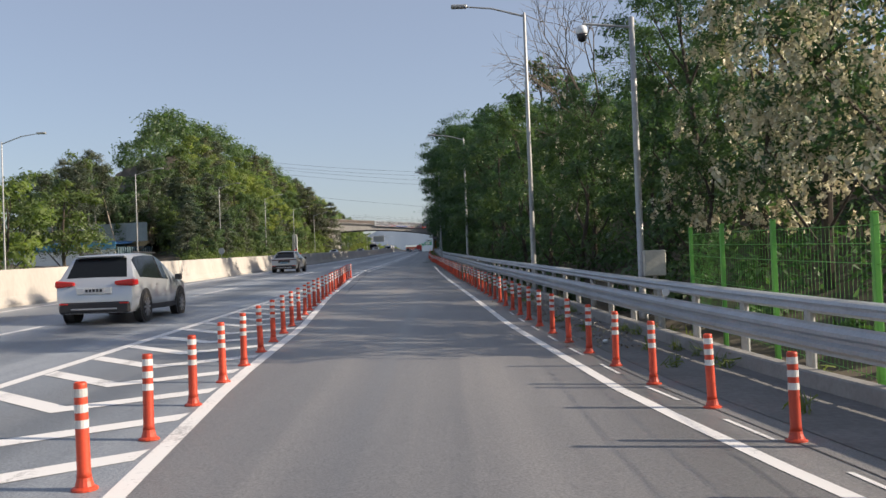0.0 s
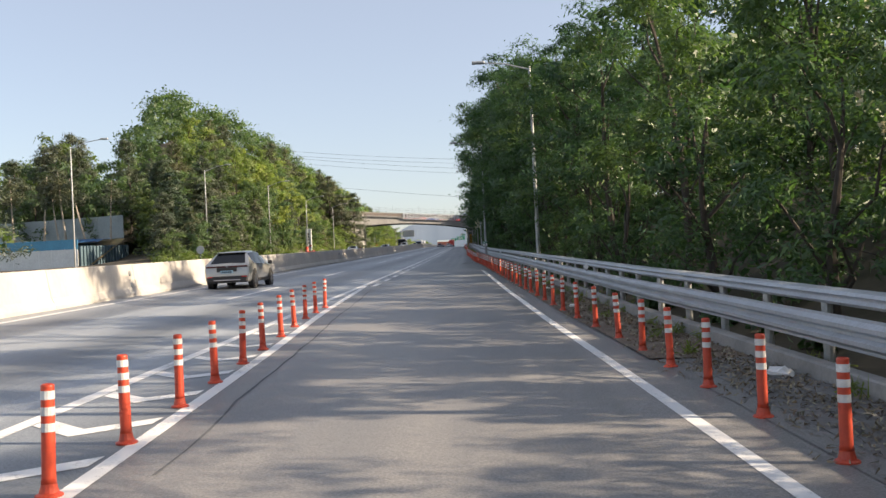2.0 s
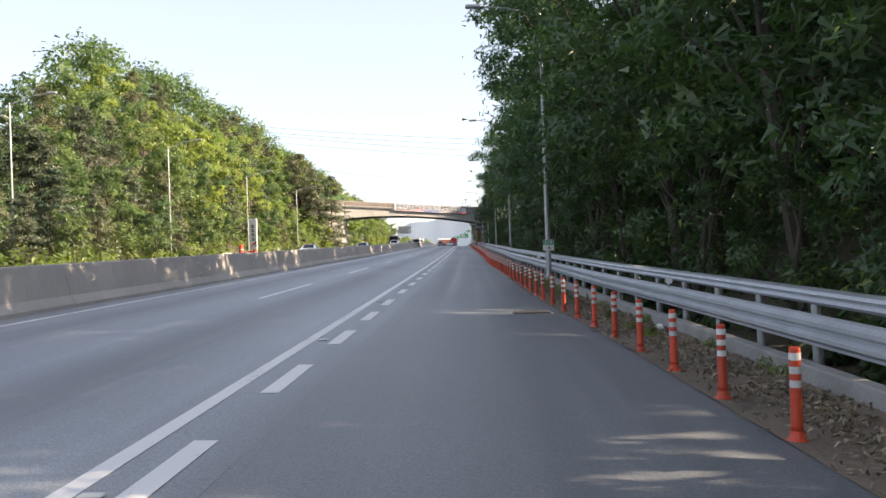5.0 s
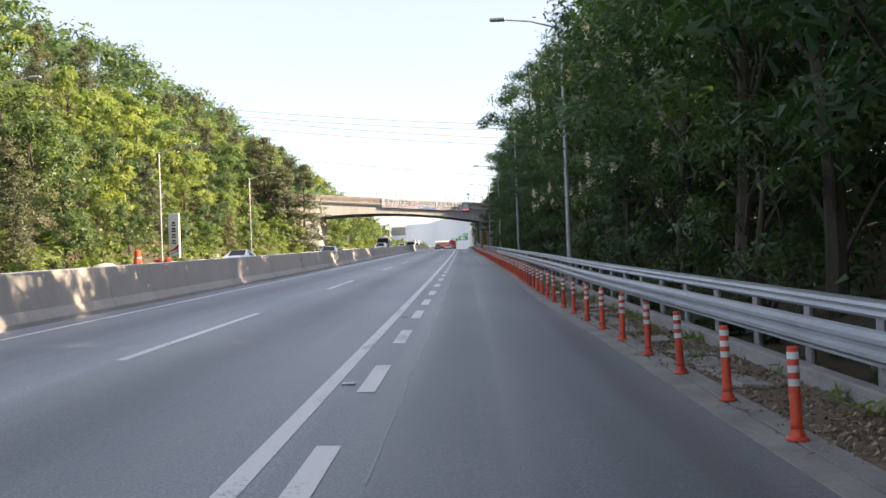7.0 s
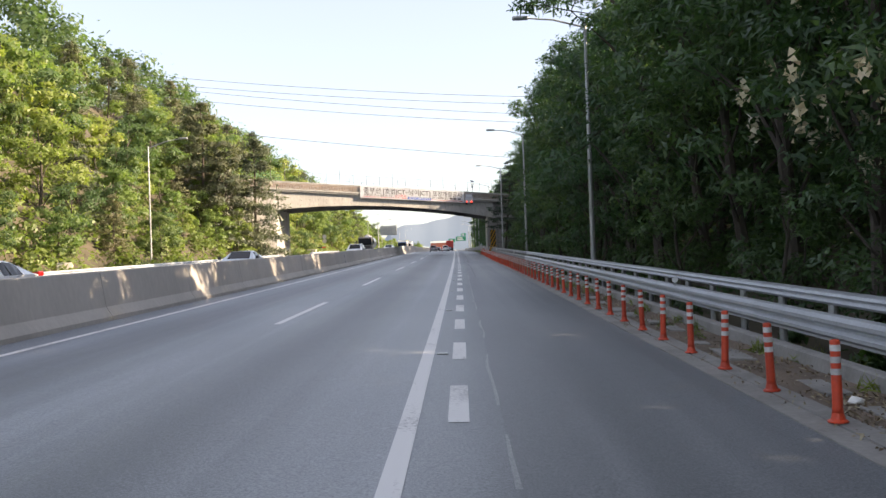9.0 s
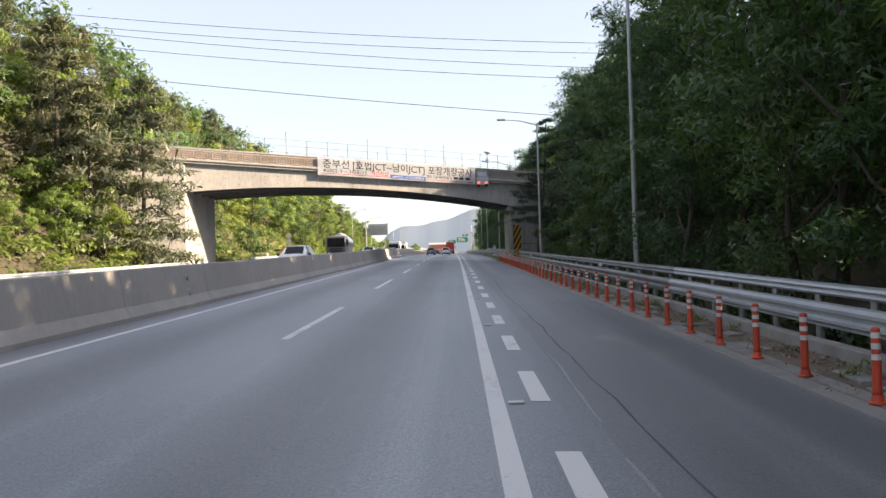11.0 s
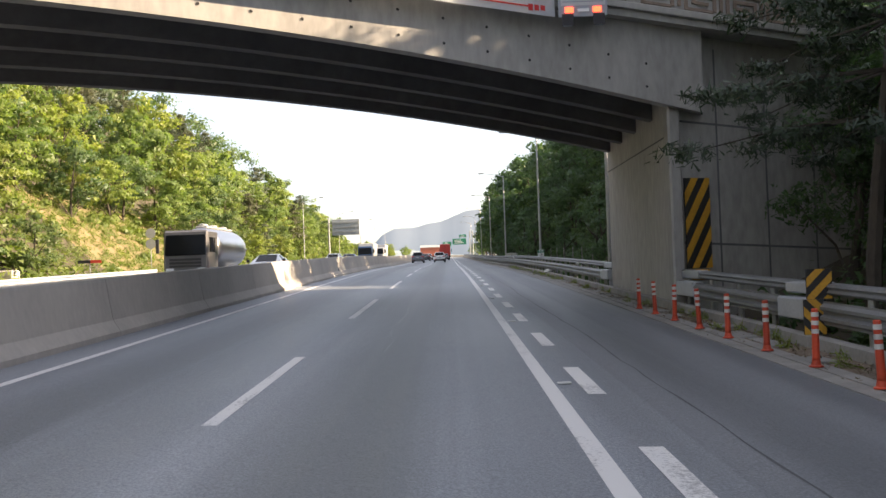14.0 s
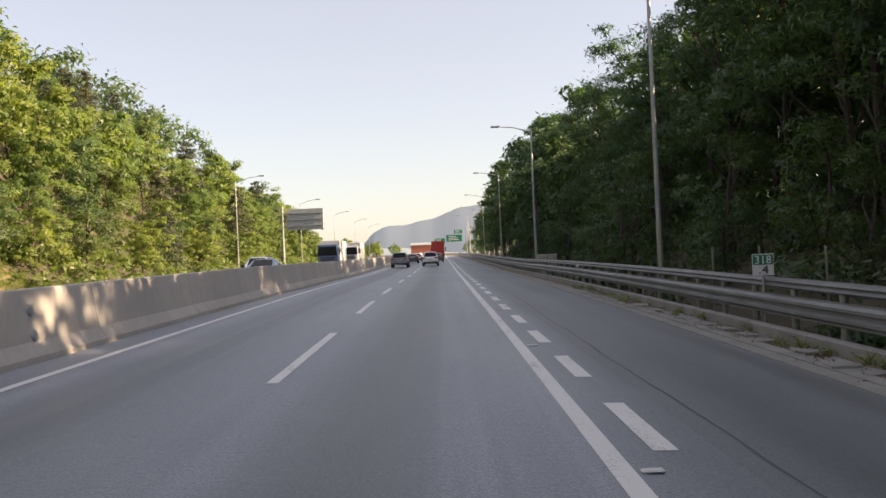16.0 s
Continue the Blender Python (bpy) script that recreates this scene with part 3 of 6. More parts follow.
# round reflectors on the lower beam
refl_mat = plain("reflector_white", (0.75, 0.76, 0.74), 0.35)
for s in (17.6, 57, 97, 121.5, 171, 227, 257, 297, 337):
    thing = empty("rail_reflector", "round white reflector on a short bracket on the guardrail", "reflector", "rail reflectors")
    bm = bmesh.new()
    bmesh.ops.create_cone(bm, cap_ends=True, segments=20, radius1=0.07, radius2=0.07, depth=0.025, matrix=pose(0, 0, 0.08, 90, 0, 0))
    part("disc", bm, refl_mat, thing)
    bm = bmesh.new()
    box(bm, -0.015, 0.015, -0.01, 0.03, -0.06, 0.05)
    part("bracket", bm, galv_pole, thing)
    thing.matrix_basis = at(rail_u(s) - 0.04, s, 0.80)

# ---------------------------------------------------------------- lamp posts
def lamp_post(u, s, height, arm, mat, label, reach_turn=180.0, group="lamp posts beside the carriageway", rise=0.35, slim=1.0):
    thing = empty("street_lamp", label, "street lamp", group)
    bm = bmesh.new()
    lathe(bm, [(r * slim, z) for r, z in ((0.16, -0.3), (0.16, 0.02), (0.115, 0.03), (0.11, 0.6), (0.085, height * 0.55), (0.060, height), (0.03, height + 0.05))], 10)
    part("pole", bm, mat, thing, smooth=True)
    bm = bmesh.new()
    tube(bm, (0, 0, height - 0.12), (arm * 0.55, 0, height + rise * 0.7), 0.042, 0.036, 7)
    tube(bm, (arm * 0.55, 0, height + rise * 0.7), (arm, 0, height + rise), 0.036, 0.03, 7)
    part("arm", bm, mat, thing)
    bm = bmesh.new()
    box(bm, arm - 0.05, arm + 0.62, -0.14, 0.14, height + rise - 0.05, height + rise + 0.09, bevel=0.04)
    part("lamp_head", bm, mat, thing)
    thing.matrix_basis = at(u, s, ground_h(u, s), reach_turn)
    return thing


for u, s in ((9.6, 38.0), (8.05, 76.6), (5.98, 115.8), (6.1, 151.2), (6.1, 187.3), (6.15, 224.5), (6.0, 259.7), (5.9, 294.4), (6.4, 328.0), (5.9, 364.5), (6, 405), (6, 448), (6, 490), (6, 535)):
    lamp_post(u, s, 11.6 if s < 50 else 11.05, 2.4, galv_pole, "tall galvanised street lamp with a single arm over the road")
for u, s in ((-25.6, 66), (-28.6, 103.6), (-27.4, 138.0), (-25.2, 163.0), (-24.2, 189.0), (-24.2, 221.5), (-23.5, 395), (-23.5, 440), (-23.5, 485), (-23.5, 530), (-23.5, 575)):
    lamp_post(u, s, 11.1 if 100 < s < 170 else 10.3, 2.6, galv_pole, "slim grey street lamp beyond the opposite carriageway", 0.0, "lamp posts of the opposite carriageway", 0.55, 0.72)

# ---------------------------------------------------------------- the overbridge, slightly skewed to the road
ZB = zr(0, 276)
BX = xr(276)
SKEW = Matrix(((1, 0, 0, BX), (0.41, 1, 0, 276.45), (-0.06, 0, 1, ZB), (0, 0, 0, 1)))
SOFF = np.polyfit([-25.0, -8.86, 4.2], [4.95, 6.42, 5.70], 2)
DECK0, DECK1, PTOP = 7.72, 8.02, 9.05
DEPTH = 10.4


def soffit(u):
    return float(np.polyval(SOFF, max(-25.5, min(5.6, u))))


def skewed(name, bm, mat, parent, label="", smooth=False):
    bmesh.ops.transform(bm, matrix=SKEW, verts=bm.verts)
    bmesh.ops.recalc_face_normals(bm, faces=bm.faces)
    return part(name, bm, mat, parent, label, smooth)


bridge = empty("overbridge", "concrete arched overbridge with a patterned parapet crossing the motorway", "bridge", kind="structure")
us = [-25.4 + 0.78 * i for i in range(41)]
for k in range(5):
    y0 = 0.35 + k * 2.35
    bm = bmesh.new()
    prev = None
    for u in us:
        ring = [bm.verts.new((u, y, z)) for y, z in ((y0, soffit(u)), (y0 + 0.42, soffit(u)), (y0 + 0.42, DECK0), (y0, DECK0))]
        if prev:
            for i in range(4):
                bm.faces.new((prev[i], prev[(i + 1) % 4], ring[(i + 1) % 4], ring[i]))
        prev = ring
    # girders behind the first take the darker copy that carries the under-deck shade
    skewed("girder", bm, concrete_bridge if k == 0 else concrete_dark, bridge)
bm = bmesh.new()
for u in (-20, -14, -8, -2):
    box(bm, u, u + 0.3, 0.6, 9.9, soffit(u) + 0.5, DECK0)
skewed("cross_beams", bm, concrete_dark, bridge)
bm = bmesh.new()
box(bm, -60, 40, 0.0, DEPTH + 0.35, DECK0, DECK1)
skewed("deck", bm, concrete_bridge, bridge)
bm = bmesh.new()
box(bm, -60, 40, -0.12, 0.12, DECK1 - 0.12, DECK1 + 0.06, bevel=0.02)
skewed("cornice", bm, concrete_bridge, bridge)
for nm, y in (("parapet", 0.08), ("parapet", DEPTH)):
    bm = bmesh.new()
    box(bm, -60, 40, y, y + 0.18, DECK1, PTOP - 0.14)
    box(bm, -60, 40, y - 0.06, y + 0.24, PTOP - 0.14, PTOP, bevel=0.02)
    skewed(nm, bm, concrete_bridge, bridge)
# raised meander ornament on the parapet, and dividing piers
brown = worn("stained_relief", (0.30, 0.23, 0.18), (0.15, 0.12, 0.10), 0.85, big=0.8, fine=8.0)
bm = bmesh.new()
for x0, x1, z0, z1 in ((0.0, 1.15, 0.62, 0.72), (0.0, 0.10, 0.12, 0.62), (0.22, 0.95, 0.44, 0.53), (0.85, 0.95, 0.12, 0.44), (0.22, 0.32, 0.26, 0.44), (0.32, 0.72, 0.26, 0.34), (0.0, 0.85, 0.08, 0.15), (1.05, 1.15, 0.15, 0.62)):
    box(bm, x0, x1, 0.03, 0.09, DECK1 + 0.05 + z0, DECK1 + 0.05 + z1)
bmesh.ops.transform(bm, matrix=Matrix(((1, 0, 0, 0), (0.41, 1, 0, 0), (-0.06, 0, 1, 0), (0, 0, 0, 1))), verts=bm.verts)
bmesh.ops.recalc_face_normals(bm, faces=bm.faces)
motif = bpy.data.meshes.new("meander")
bm.to_mesh(motif)
bm.free()
motif.materials.append(brown)
for i in range(44):
    u = -46 + 1.25 * i
    ob = new("meander", motif)
    ob.parent = bridge
    ob.matrix_basis = Matrix.Translation((BX + u, 276.45 + 0.41 * u, ZB - 0.06 * u))
# tie holes left by the formwork along the outer girder
hole_dark = plain("tie_hole", (0.03, 0.03, 0.032), 0.9)
for i in range(24):
    u = -20.0 + 1.05 * i
    for dz in (0.35, 0.95):
        z = soffit(u) + dz
        if z > DECK0 - 0.2:
            continue
        bm = bmesh.new()
        bmesh.ops.create_cone(bm, cap_ends=True, segments=8, radius1=0.035, radius2=0.035, depth=0.02, matrix=Matrix.Translation((u, 0.345, z)) @ pose(0, 0, 0, 90, 0, 0))
        skewed("tie_hole", bm, hole_dark, bridge)
# handrail on the parapet
white_steel = worn("white_railing", (0.09, 0.092, 0.095), (0.05, 0.05, 0.052), 0.6, 0.3, big=2.0, fine=15)
rail = empty("bridge_railing", "thin dull grey steel railing on top of the bridge parapet", "railing")
for yy in (0.15, DEPTH + 0.1):
    for i in range(34):
        u = -46 + 1.72 * i
        tall = i % 4 == 2
        bm = bmesh.new()
        tube(bm, (u, yy, PTOP - 0.02), (u, yy, PTOP + (1.95 if tall else 1.35)), 0.026, 0.026, 6)
        skewed("upright", bm, white_steel, rail)
    for z in (0.75, 1.30):
        bm = bmesh.new()
        tube(bm, (-46, yy, PTOP + z), (12, yy, PTOP + z), 0.011, 0.011, 6)
        skewed("wire", bm, white_steel, rail)
# green mesh screen on the left part of the bridge
green_steel = worn("green_paint", (0.12, 0.34, 0.16), (0.08, 0.24, 0.12), 0.5, big=2.0, fine=20)
screen = empty("bridge_screen", "green wire mesh screen on the far side of the bridge deck", "screen")
for i in range(9):
    u = -44 + 2.4 * i
    bm = bmesh.new()
    for j in range(13):
        tube(bm, (u + 0.2 * j, 0.5, PTOP), (u + 0.2 * j, 0.5, PTOP + 1.25), 0.012, 0.012, 4)
    for z in (0.1, 0.5, 0.9, 1.25):
        tube(bm, (u, 0.5, PTOP + z), (u + 2.4, 0.5, PTOP + z), 0.014, 0.014, 4)
    skewed("mesh_panel", bm, green_steel, screen)
# abutments
bm = bmesh.new()
box(bm, 4.85, 15.0, 0.9, DEPTH, -0.9, DECK0)
skewed("abutment", bm, concrete_bridge, bridge, "grey board-marked concrete abutment")
bm = bmesh.new()
for x in (6.3, 7.85, 9.45):
    box(bm, x, x + 0.055, 0.892, 0.91, -0.5, DECK0 - 0.3)
for z in (1.6, 4.9):
    box(bm, 5.14, 15.0, 0.894, 0.91, z + 0.4, z + 0.46)
for z in (4.9,):
    box(bm, 4.84, 4.86, 0.9, DEPTH, z, z + 0.04)
skewed("formwork_joints", bm, concrete_dark, bridge)
bm = bmesh.new()
box(bm, 4.76, 5.12, 0.55, 1.15, -0.9, DECK0, bevel=0.05)
skewed("corner_pilaster", bm, concrete_bridge, bridge)
bm = bmesh.new()
box(bm, -26.0, -23.1, 0.1, 9.2, -0.9, DECK0)
skewed("abutment", bm, concrete_bridge, bridge)
bm = bmesh.new()
vs = [(-26.0, 0.2, -0.9), (-26.0, 0.2, 7.6), (-33.0, 0.2, 7.6), (-33.0, 0.2, 3.5), (-29.5, 0.2, -0.9)]
f0 = [bm.verts.new(v) for v in vs]
f1 = [bm.verts.new((x, y + 0.5, z)) for x, y, z in vs]
bm.faces.new(f0)
bm.faces.new(f1[::-1])
for i in range(5):
    bm.faces.new((f0[i], f1[i], f1[(i + 1) % 5], f0[(i + 1) % 5]))
skewed("wing_wall", bm, concrete_bridge, bridge)
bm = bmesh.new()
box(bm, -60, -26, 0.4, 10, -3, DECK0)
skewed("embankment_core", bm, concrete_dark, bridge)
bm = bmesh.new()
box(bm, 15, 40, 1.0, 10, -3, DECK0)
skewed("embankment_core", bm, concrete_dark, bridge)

# ---------------------------------------------------------------- trees
def leaf_cloud(rng, centres, radii, per, length, width, droop=0.2, flat=0.7, up=0.5, loose=0.45, shell=0.4, heart=None):
    """Leaf blades scattered over clumps, most of them on the upper side; returns vertices (three a blade) and a shading direction for each blade."""
    n = len(centres) * per
    c = np.repeat(np.asarray(centres, dtype=float), per, 0)
    r = np.repeat(np.asarray(radii, dtype=float), per)[:, None]
    d = rng.normal(size=(n, 3))
    d /= np.linalg.norm(d, axis=1, keepdims=True)
    under = (d[:, 2] < -0.25) & (rng.random(n) < 0.55)
    d[under, 2] *= -1
    q = rng.random((n, 1)) ** shell
    ragged = 1.0 + 0.35 * np.abs(rng.normal(size=(n, 1))) * (rng.random((n, 1)) < 0.22)
    p = c + d * q * r * ragged * np.array([1, 1, flat])
    nrm = d * 0.7 + np.array([0, 0, up]) + rng.normal(size=(n, 3)) * loose
    nrm /= np.linalg.norm(nrm, axis=1, keepdims=True)
    t = rng.normal(size=(n, 3)) + d * 0.8 + np.array([0, 0, -droop])
    t -= nrm * (t * nrm).sum(1, keepdims=True)
    t /= np.linalg.norm(t, axis=1, keepdims=True)
    b = np.cross(nrm, t)
    sz = 0.65 + 0.7 * rng.random((n, 1))
    L, Wd = length * sz, width * sz
    v = np.empty((n, 3, 3))
    v[:, 0] = p - t * L * 0.5 + b * Wd * 0.5
    v[:, 1] = p - t * L * 0.5 - b * Wd * 0.5
    v[:, 2] = p + t * L * 0.5 - nrm * L * 0.15
    shade = d * 0.6 + np.array([0, 0, 0.2]) + nrm * 0.32
    if heart is not None:
        out = p - np.asarray(heart)
        shade += 0.45 * out / (np.linalg.norm(out, axis=1, keepdims=True) + 1e-6)
    shade /= np.linalg.norm(shade, axis=1, keepdims=True) + 1e-9
    return v.reshape(-1, 3), shade


def blades_mesh(name, v, mats, shade=None):
    """One mesh of three-cornered leaf blades, shaded along the given directions."""
    n = len(v) // 3
    me = bpy.data.meshes.new(name)
    me.vertices.add(len(v))
    me.vertices.foreach_set("co", np.ascontiguousarray(v, dtype=np.float32).ravel())
    me.loops.add(3 * n)
    me.loops.foreach_set("vertex_index", np.arange(3 * n, dtype=np.int32))
    me.polygons.add(n)
    me.polygons.foreach_set("loop_start", np.arange(0, 3 * n, 3, dtype=np.int32))
    me.polygons.foreach_set("loop_total", np.full(n, 3, dtype=np.int32))
    for m in mats:
        me.materials.append(m)
    me.update(calc_edges=True)
    if shade is not None:
        me.normals_split_custom_set(np.repeat(shade, 3, 0).tolist())
    return me


def branch(bm, pts, r0, r1, seg=6):
    prev = None
    for i, p in enumerate(pts):
        r = r0 + (r1 - r0) * i / (len(pts) - 1)
        d = (pts[min(i + 1, len(pts) - 1)] - pts[max(i - 1, 0)]).normalized()
        a = d.orthogonal().normalized()
        b = d.cross(a)
        ring = [bm.verts.new(p + (a * math.cos(2 * math.pi * j / seg) + b * math.sin(2 * math.pi * j / seg)) * r) for j in range(seg)]
        if prev:
            for j in range(seg):
                bm.faces.new((prev[j], prev[(j + 1) % seg], ring[(j + 1) % seg], ring[j]))
        prev = ring


def broad_tree(seed, height, radius, base, lobes, clumps, per, length, width, lean=0.0, flowers=0, clump_r=1.0, limbs=10, flat=0.6, spread=0.5):
    """A broad-leaved tree: a stem, limbs out to rounded boughs, and each bough covered with leafy clumps; it leans towards -x."""
    rnd = random.Random(seed)
    rng = np.random.default_rng(seed)
    ph = rnd.uniform(0, 6)
    top = height * 0.86

    def stem(z):
        f = z / height
        return Vector((-lean * f ** 1.5 + 0.35 * math.sin(ph + f * 4), 0.35 * math.cos(ph * 1.7 + f * 3.4), z))

    bm = bmesh.new()
    branch(bm, [stem(top * i / 9) - Vector((0, 0, 0.5 if i == 0 else 0)) for i in range(10)], 0.13 + height * 0.006, 0.03, 7)
    trunk = bpy.data.meshes.new("trunk")
    bm.to_mesh(trunk)
    bm.free()
    trunk.materials.append(bark)
    bm = bmesh.new()
    centres, radii = [], []
    a = rnd.uniform(0, 6)
    for i in range(lobes):
        f = (i + 0.5) / lobes
        lr = radius * spread * rnd.uniform(0.8, 1.2) * (1.0 - 0.25 * f)
        a += 2.4 + rnd.uniform(-0.5, 0.5)
        z = base + lr * 0.7 + f * (height - base - lr * 1.5)
        reach = max(0.0, radius - lr) * math.sqrt(max(0.05, 1.0 - (max(0.0, f - 0.35) / 0.68) ** 2)) * rnd.uniform(0.75, 1.1)
        core = stem(min(z, top))
        lobe = Vector((core.x + reach * math.cos(a), core.y + reach * math.sin(a), z))
        p0 = stem(min(max(base * 0.6, z - reach * 0.9 - 0.8), top * 0.95))
        mid = p0.lerp(lobe, 0.5) + Vector((rnd.uniform(-.3, .3), rnd.uniform(-.3, .3), rnd.uniform(-0.1, 0.4)))
        branch(bm, [p0, mid, lobe], 0.05 + 0.025 * rnd.random(), 0.025, 5)
        for j in range(clumps):
            d = Vector((rnd.gauss(0, 1), rnd.gauss(0, 1), rnd.gauss(0.25, 0.9))).normalized()
            q = lr * (rnd.uniform(0.65, 1.0) if j else 0.2)
            c = lobe + Vector((d.x * q, d.y * q, d.z * q * 0.8))
            centres.append(tuple(c))
            radii.append(clump_r * rnd.uniform(0.6, 1.25))
            if rnd.random() < limbs / (lobes * clumps):
                branch(bm, [lobe, lobe.lerp(c, 0.6) + Vector((0, 0, 0.1)), c + (c - lobe) * 0.3], 0.025, 0.008, 4)
    boughs = bpy.data.meshes.new("branchwork")
    bm.to_mesh(boughs)
    bm.free()
    boughs.materials.append(bark)
    v = leaf_cloud(rng, centres, radii, per, length, width, flat=flat, heart=stem(base + 0.35 * (height - base)))
    fl = None
    if flowers:
        fc = []
        for _ in range(flowers):
            i = rnd.randrange(len(centres))
            d = rng.normal(size=3)
            d /= np.linalg.norm(d)
            d[2] = d[2] * 0.5 - 0.25
            fc.append(np.array(centres[i]) + d * radii[i] * 1.05)
        fl = leaf_cloud(rng, fc, [0.15] * len(fc), 18, 0.12, 0.11, 0.9, 2.1, 0.0, shell=0.33)
    return trunk, v, fl, boughs


def pine_tree(seed, height, radius, base, tiers, per, needle=0.5, slim=0.2, flat=0.5, tuft=1.0):
    rnd = random.Random(seed)
    rng = np.random.default_rng(seed)
    bm = bmesh.new()
    bend = rnd.uniform(-0.5, 0.5)
    stem = lambda z: Vector((bend * (z / height) ** 2, 0.2 * math.sin(z * 0.5 + seed), z))
    branch(bm, [stem(height * 0.97 * i / 8) - Vector((0, 0, 0.5 if i == 0 else 0)) for i in range(9)], 0.17, 0.03, 7)
    trunk = bpy.data.meshes.new("trunk")
    bm.to_mesh(trunk)
    bm.free()
    trunk.materials.append(bark)
    bm = bmesh.new()
    centres, radii = [], []
    for i in range(tiers):
        f = i / tiers
        z = base + (height - base) * f + rnd.uniform(-0.35, 0.35)
        r = (radius * (1 - f) ** 0.75 + 0.35) * rnd.uniform(0.75, 1.15)
        n = max(3, int(7 * (1 - 0.5 * f)))
        a0 = rnd.uniform(0, 6)
        for j in range(n):
            a = a0 + 2 * math.pi * j / n + rnd.uniform(-.3, .3)
            q = r * rnd.uniform(0.6, 1.05)
            e = Vector((math.cos(a) * q, math.sin(a) * q, -0.12 * q + rnd.uniform(-.45, .45)))
            p0 = stem(z)
            branch(bm, [p0, p0 + e * 0.5 + Vector((0, 0, 0.1)), p0 + e], 0.035, 0.01, 4)
            for w in (0.55, 1.0):
                c = p0 + e * w
                centres.append(tuple(c))
                radii.append(tuft * (0.50 + 0.36 * (1 - f) * w + 0.2 * rnd.random()))
    boughs = bpy.data.meshes.new("branchwork")
    bm.to_mesh(boughs)
    bm.free()
    boughs.materials.append(bark)
    v = leaf_cloud(rng, centres, radii, per, needle, needle * slim, -0.1, flat, 0.3, 0.6, heart=(0, 0, height * 0.4))
    return trunk, v, None, boughs


def tree_thing(kind, name, label, group, leaf, far=False):
    trunk, (v, shade), fl, boughs = kind
    thing = empty(name, label, "tree", group)
    part("trunk", trunk, None, thing)
    tagged(part("branchwork", boughs, None, thing), kind="stuff")
    part("crown", blades_mesh("crown", v, [leaf], shade), None, thing)
    if fl is not None:
        part("blossom", blades_mesh("blossom", fl[0], [blossom], fl[1]), None, thing)
    return thing


used = set()


def plant(proto, u, s, turn, scale, lean=0.0, sink=0.15):
    v = W(u, s, ground_h(u, s) - sink)
    m = Matrix.Translation(v) @ pose(0, 0, 0, 0, lean, turn)
    if proto.name in used:
        ob = copy_thing(proto, m)
    else:
        used.add(proto.name)
        ob = proto
        ob.matrix_basis = m
    ob.scale = (scale, scale, scale * rnd.uniform(0.92, 1.1))
    return ob


rnd = random.Random(21)
GR = "trees on the cutting beside the guardrail"
near = [tree_thing(broad_tree(100 + i, 15.0, 4.3, 1.6 + 0.5 * (i % 3), 11, 7, 142, 0.27, 0.088, 0.9, clump_r=1.0, limbs=22), "locust_tree",
                   "tall dark green leafy locust tree leaning over the guardrail", GR, leaf_right) for i in range(4)]
flower = [tree_thing(broad_tree(140 + i, 13.5, 4.4, 1.8, 10, 7, 92, 0.24, 0.10, 0.8, flowers=820, clump_r=1.0, limbs=30), "flowering_locust",
                     "locust tree hung with cream white blossom clusters behind the fence", GR, leaf_right) for i in range(2)]
sparse = tree_thing(broad_tree(150, 14.0, 4.2, 1.6, 11, 7, 150, 0.26, 0.082, 0.9, flowers=110, clump_r=1.0, limbs=22), "locust_in_bloom",
                    "dark leafy locust tree with a few white blossom clusters", GR, leaf_right)
back = [tree_thing(broad_tree(160 + i, 16.5, 4.8, 2.0, 8, 5, 56, 0.6, 0.3, 0.6, clump_r=1.5, limbs=8), "woodland_tree",
                   "tall leafy tree standing deeper in the roadside wood", GR, leaf_right) for i in range(3)]
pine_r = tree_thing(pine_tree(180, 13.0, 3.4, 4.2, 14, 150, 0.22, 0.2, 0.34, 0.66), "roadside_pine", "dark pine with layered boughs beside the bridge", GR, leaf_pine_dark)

# first row: the canopy's edge wanders towards and away from the rail
def canopy_u(s):
    return lerp(s, [-20, 20, 34, 62, 86, 101, 114, 150, 190, 235, 255, 300, 346, 381, 396, 450, 600], [13.0, 12.0, 10.4, 7.4, 6.4, 5.4, 4.6, 4.6, 4.6, 4.9, 6.6, 7.9, 8.2, 7.4, 5.8, 5.6, 6.0])


s = 17.0
while s < 560:
    u = max(rail_u(s) + 1.9, canopy_u(s) + lerp(s, [20, 70, 100], [3.2, 3.2, 4.3]) + rnd.uniform(-0.5, 0.8))
    if not 274 < s - 0.41 * u < 289 and not (256 < s < 280 and u < 9.6):
        if s < 28:
            pr = flower[rnd.randrange(2)]
        else:
            bloom = (36 < s < 60 and rnd.random() < 0.4) or (125 < s < 200 and rnd.random() < 0.3)
            pr = sparse if bloom else near[rnd.randrange(4)] if s < 372 else back[rnd.randrange(3)]
        tall = lerp(s, [17, 40, 62, 84, 104, 130, 150, 230, 262, 290, 330, 460, 560], [11.5, 11, 11, 13.5, 17, 16.5, 14.8, 14.6, 14, 15.2, 16.2, 13, 8])
        sc = (tall - ground_h(u, s)) / 15.0 * rnd.uniform(0.9, 1.1)
        plant(pr, u, s, rnd.uniform(-50, 50), sc, rnd.uniform(-9, -3.5) if 62 < s < 128 else rnd.uniform(-4, 0) if 128 < s < 205 else rnd.uniform(-1.5, 2.5))
    s += rnd.uniform(7.2, 9.6) if 32 < s < 60 else rnd.uniform(3.8, 5.2) if s < 330 else rnd.uniform(5, 7.5)
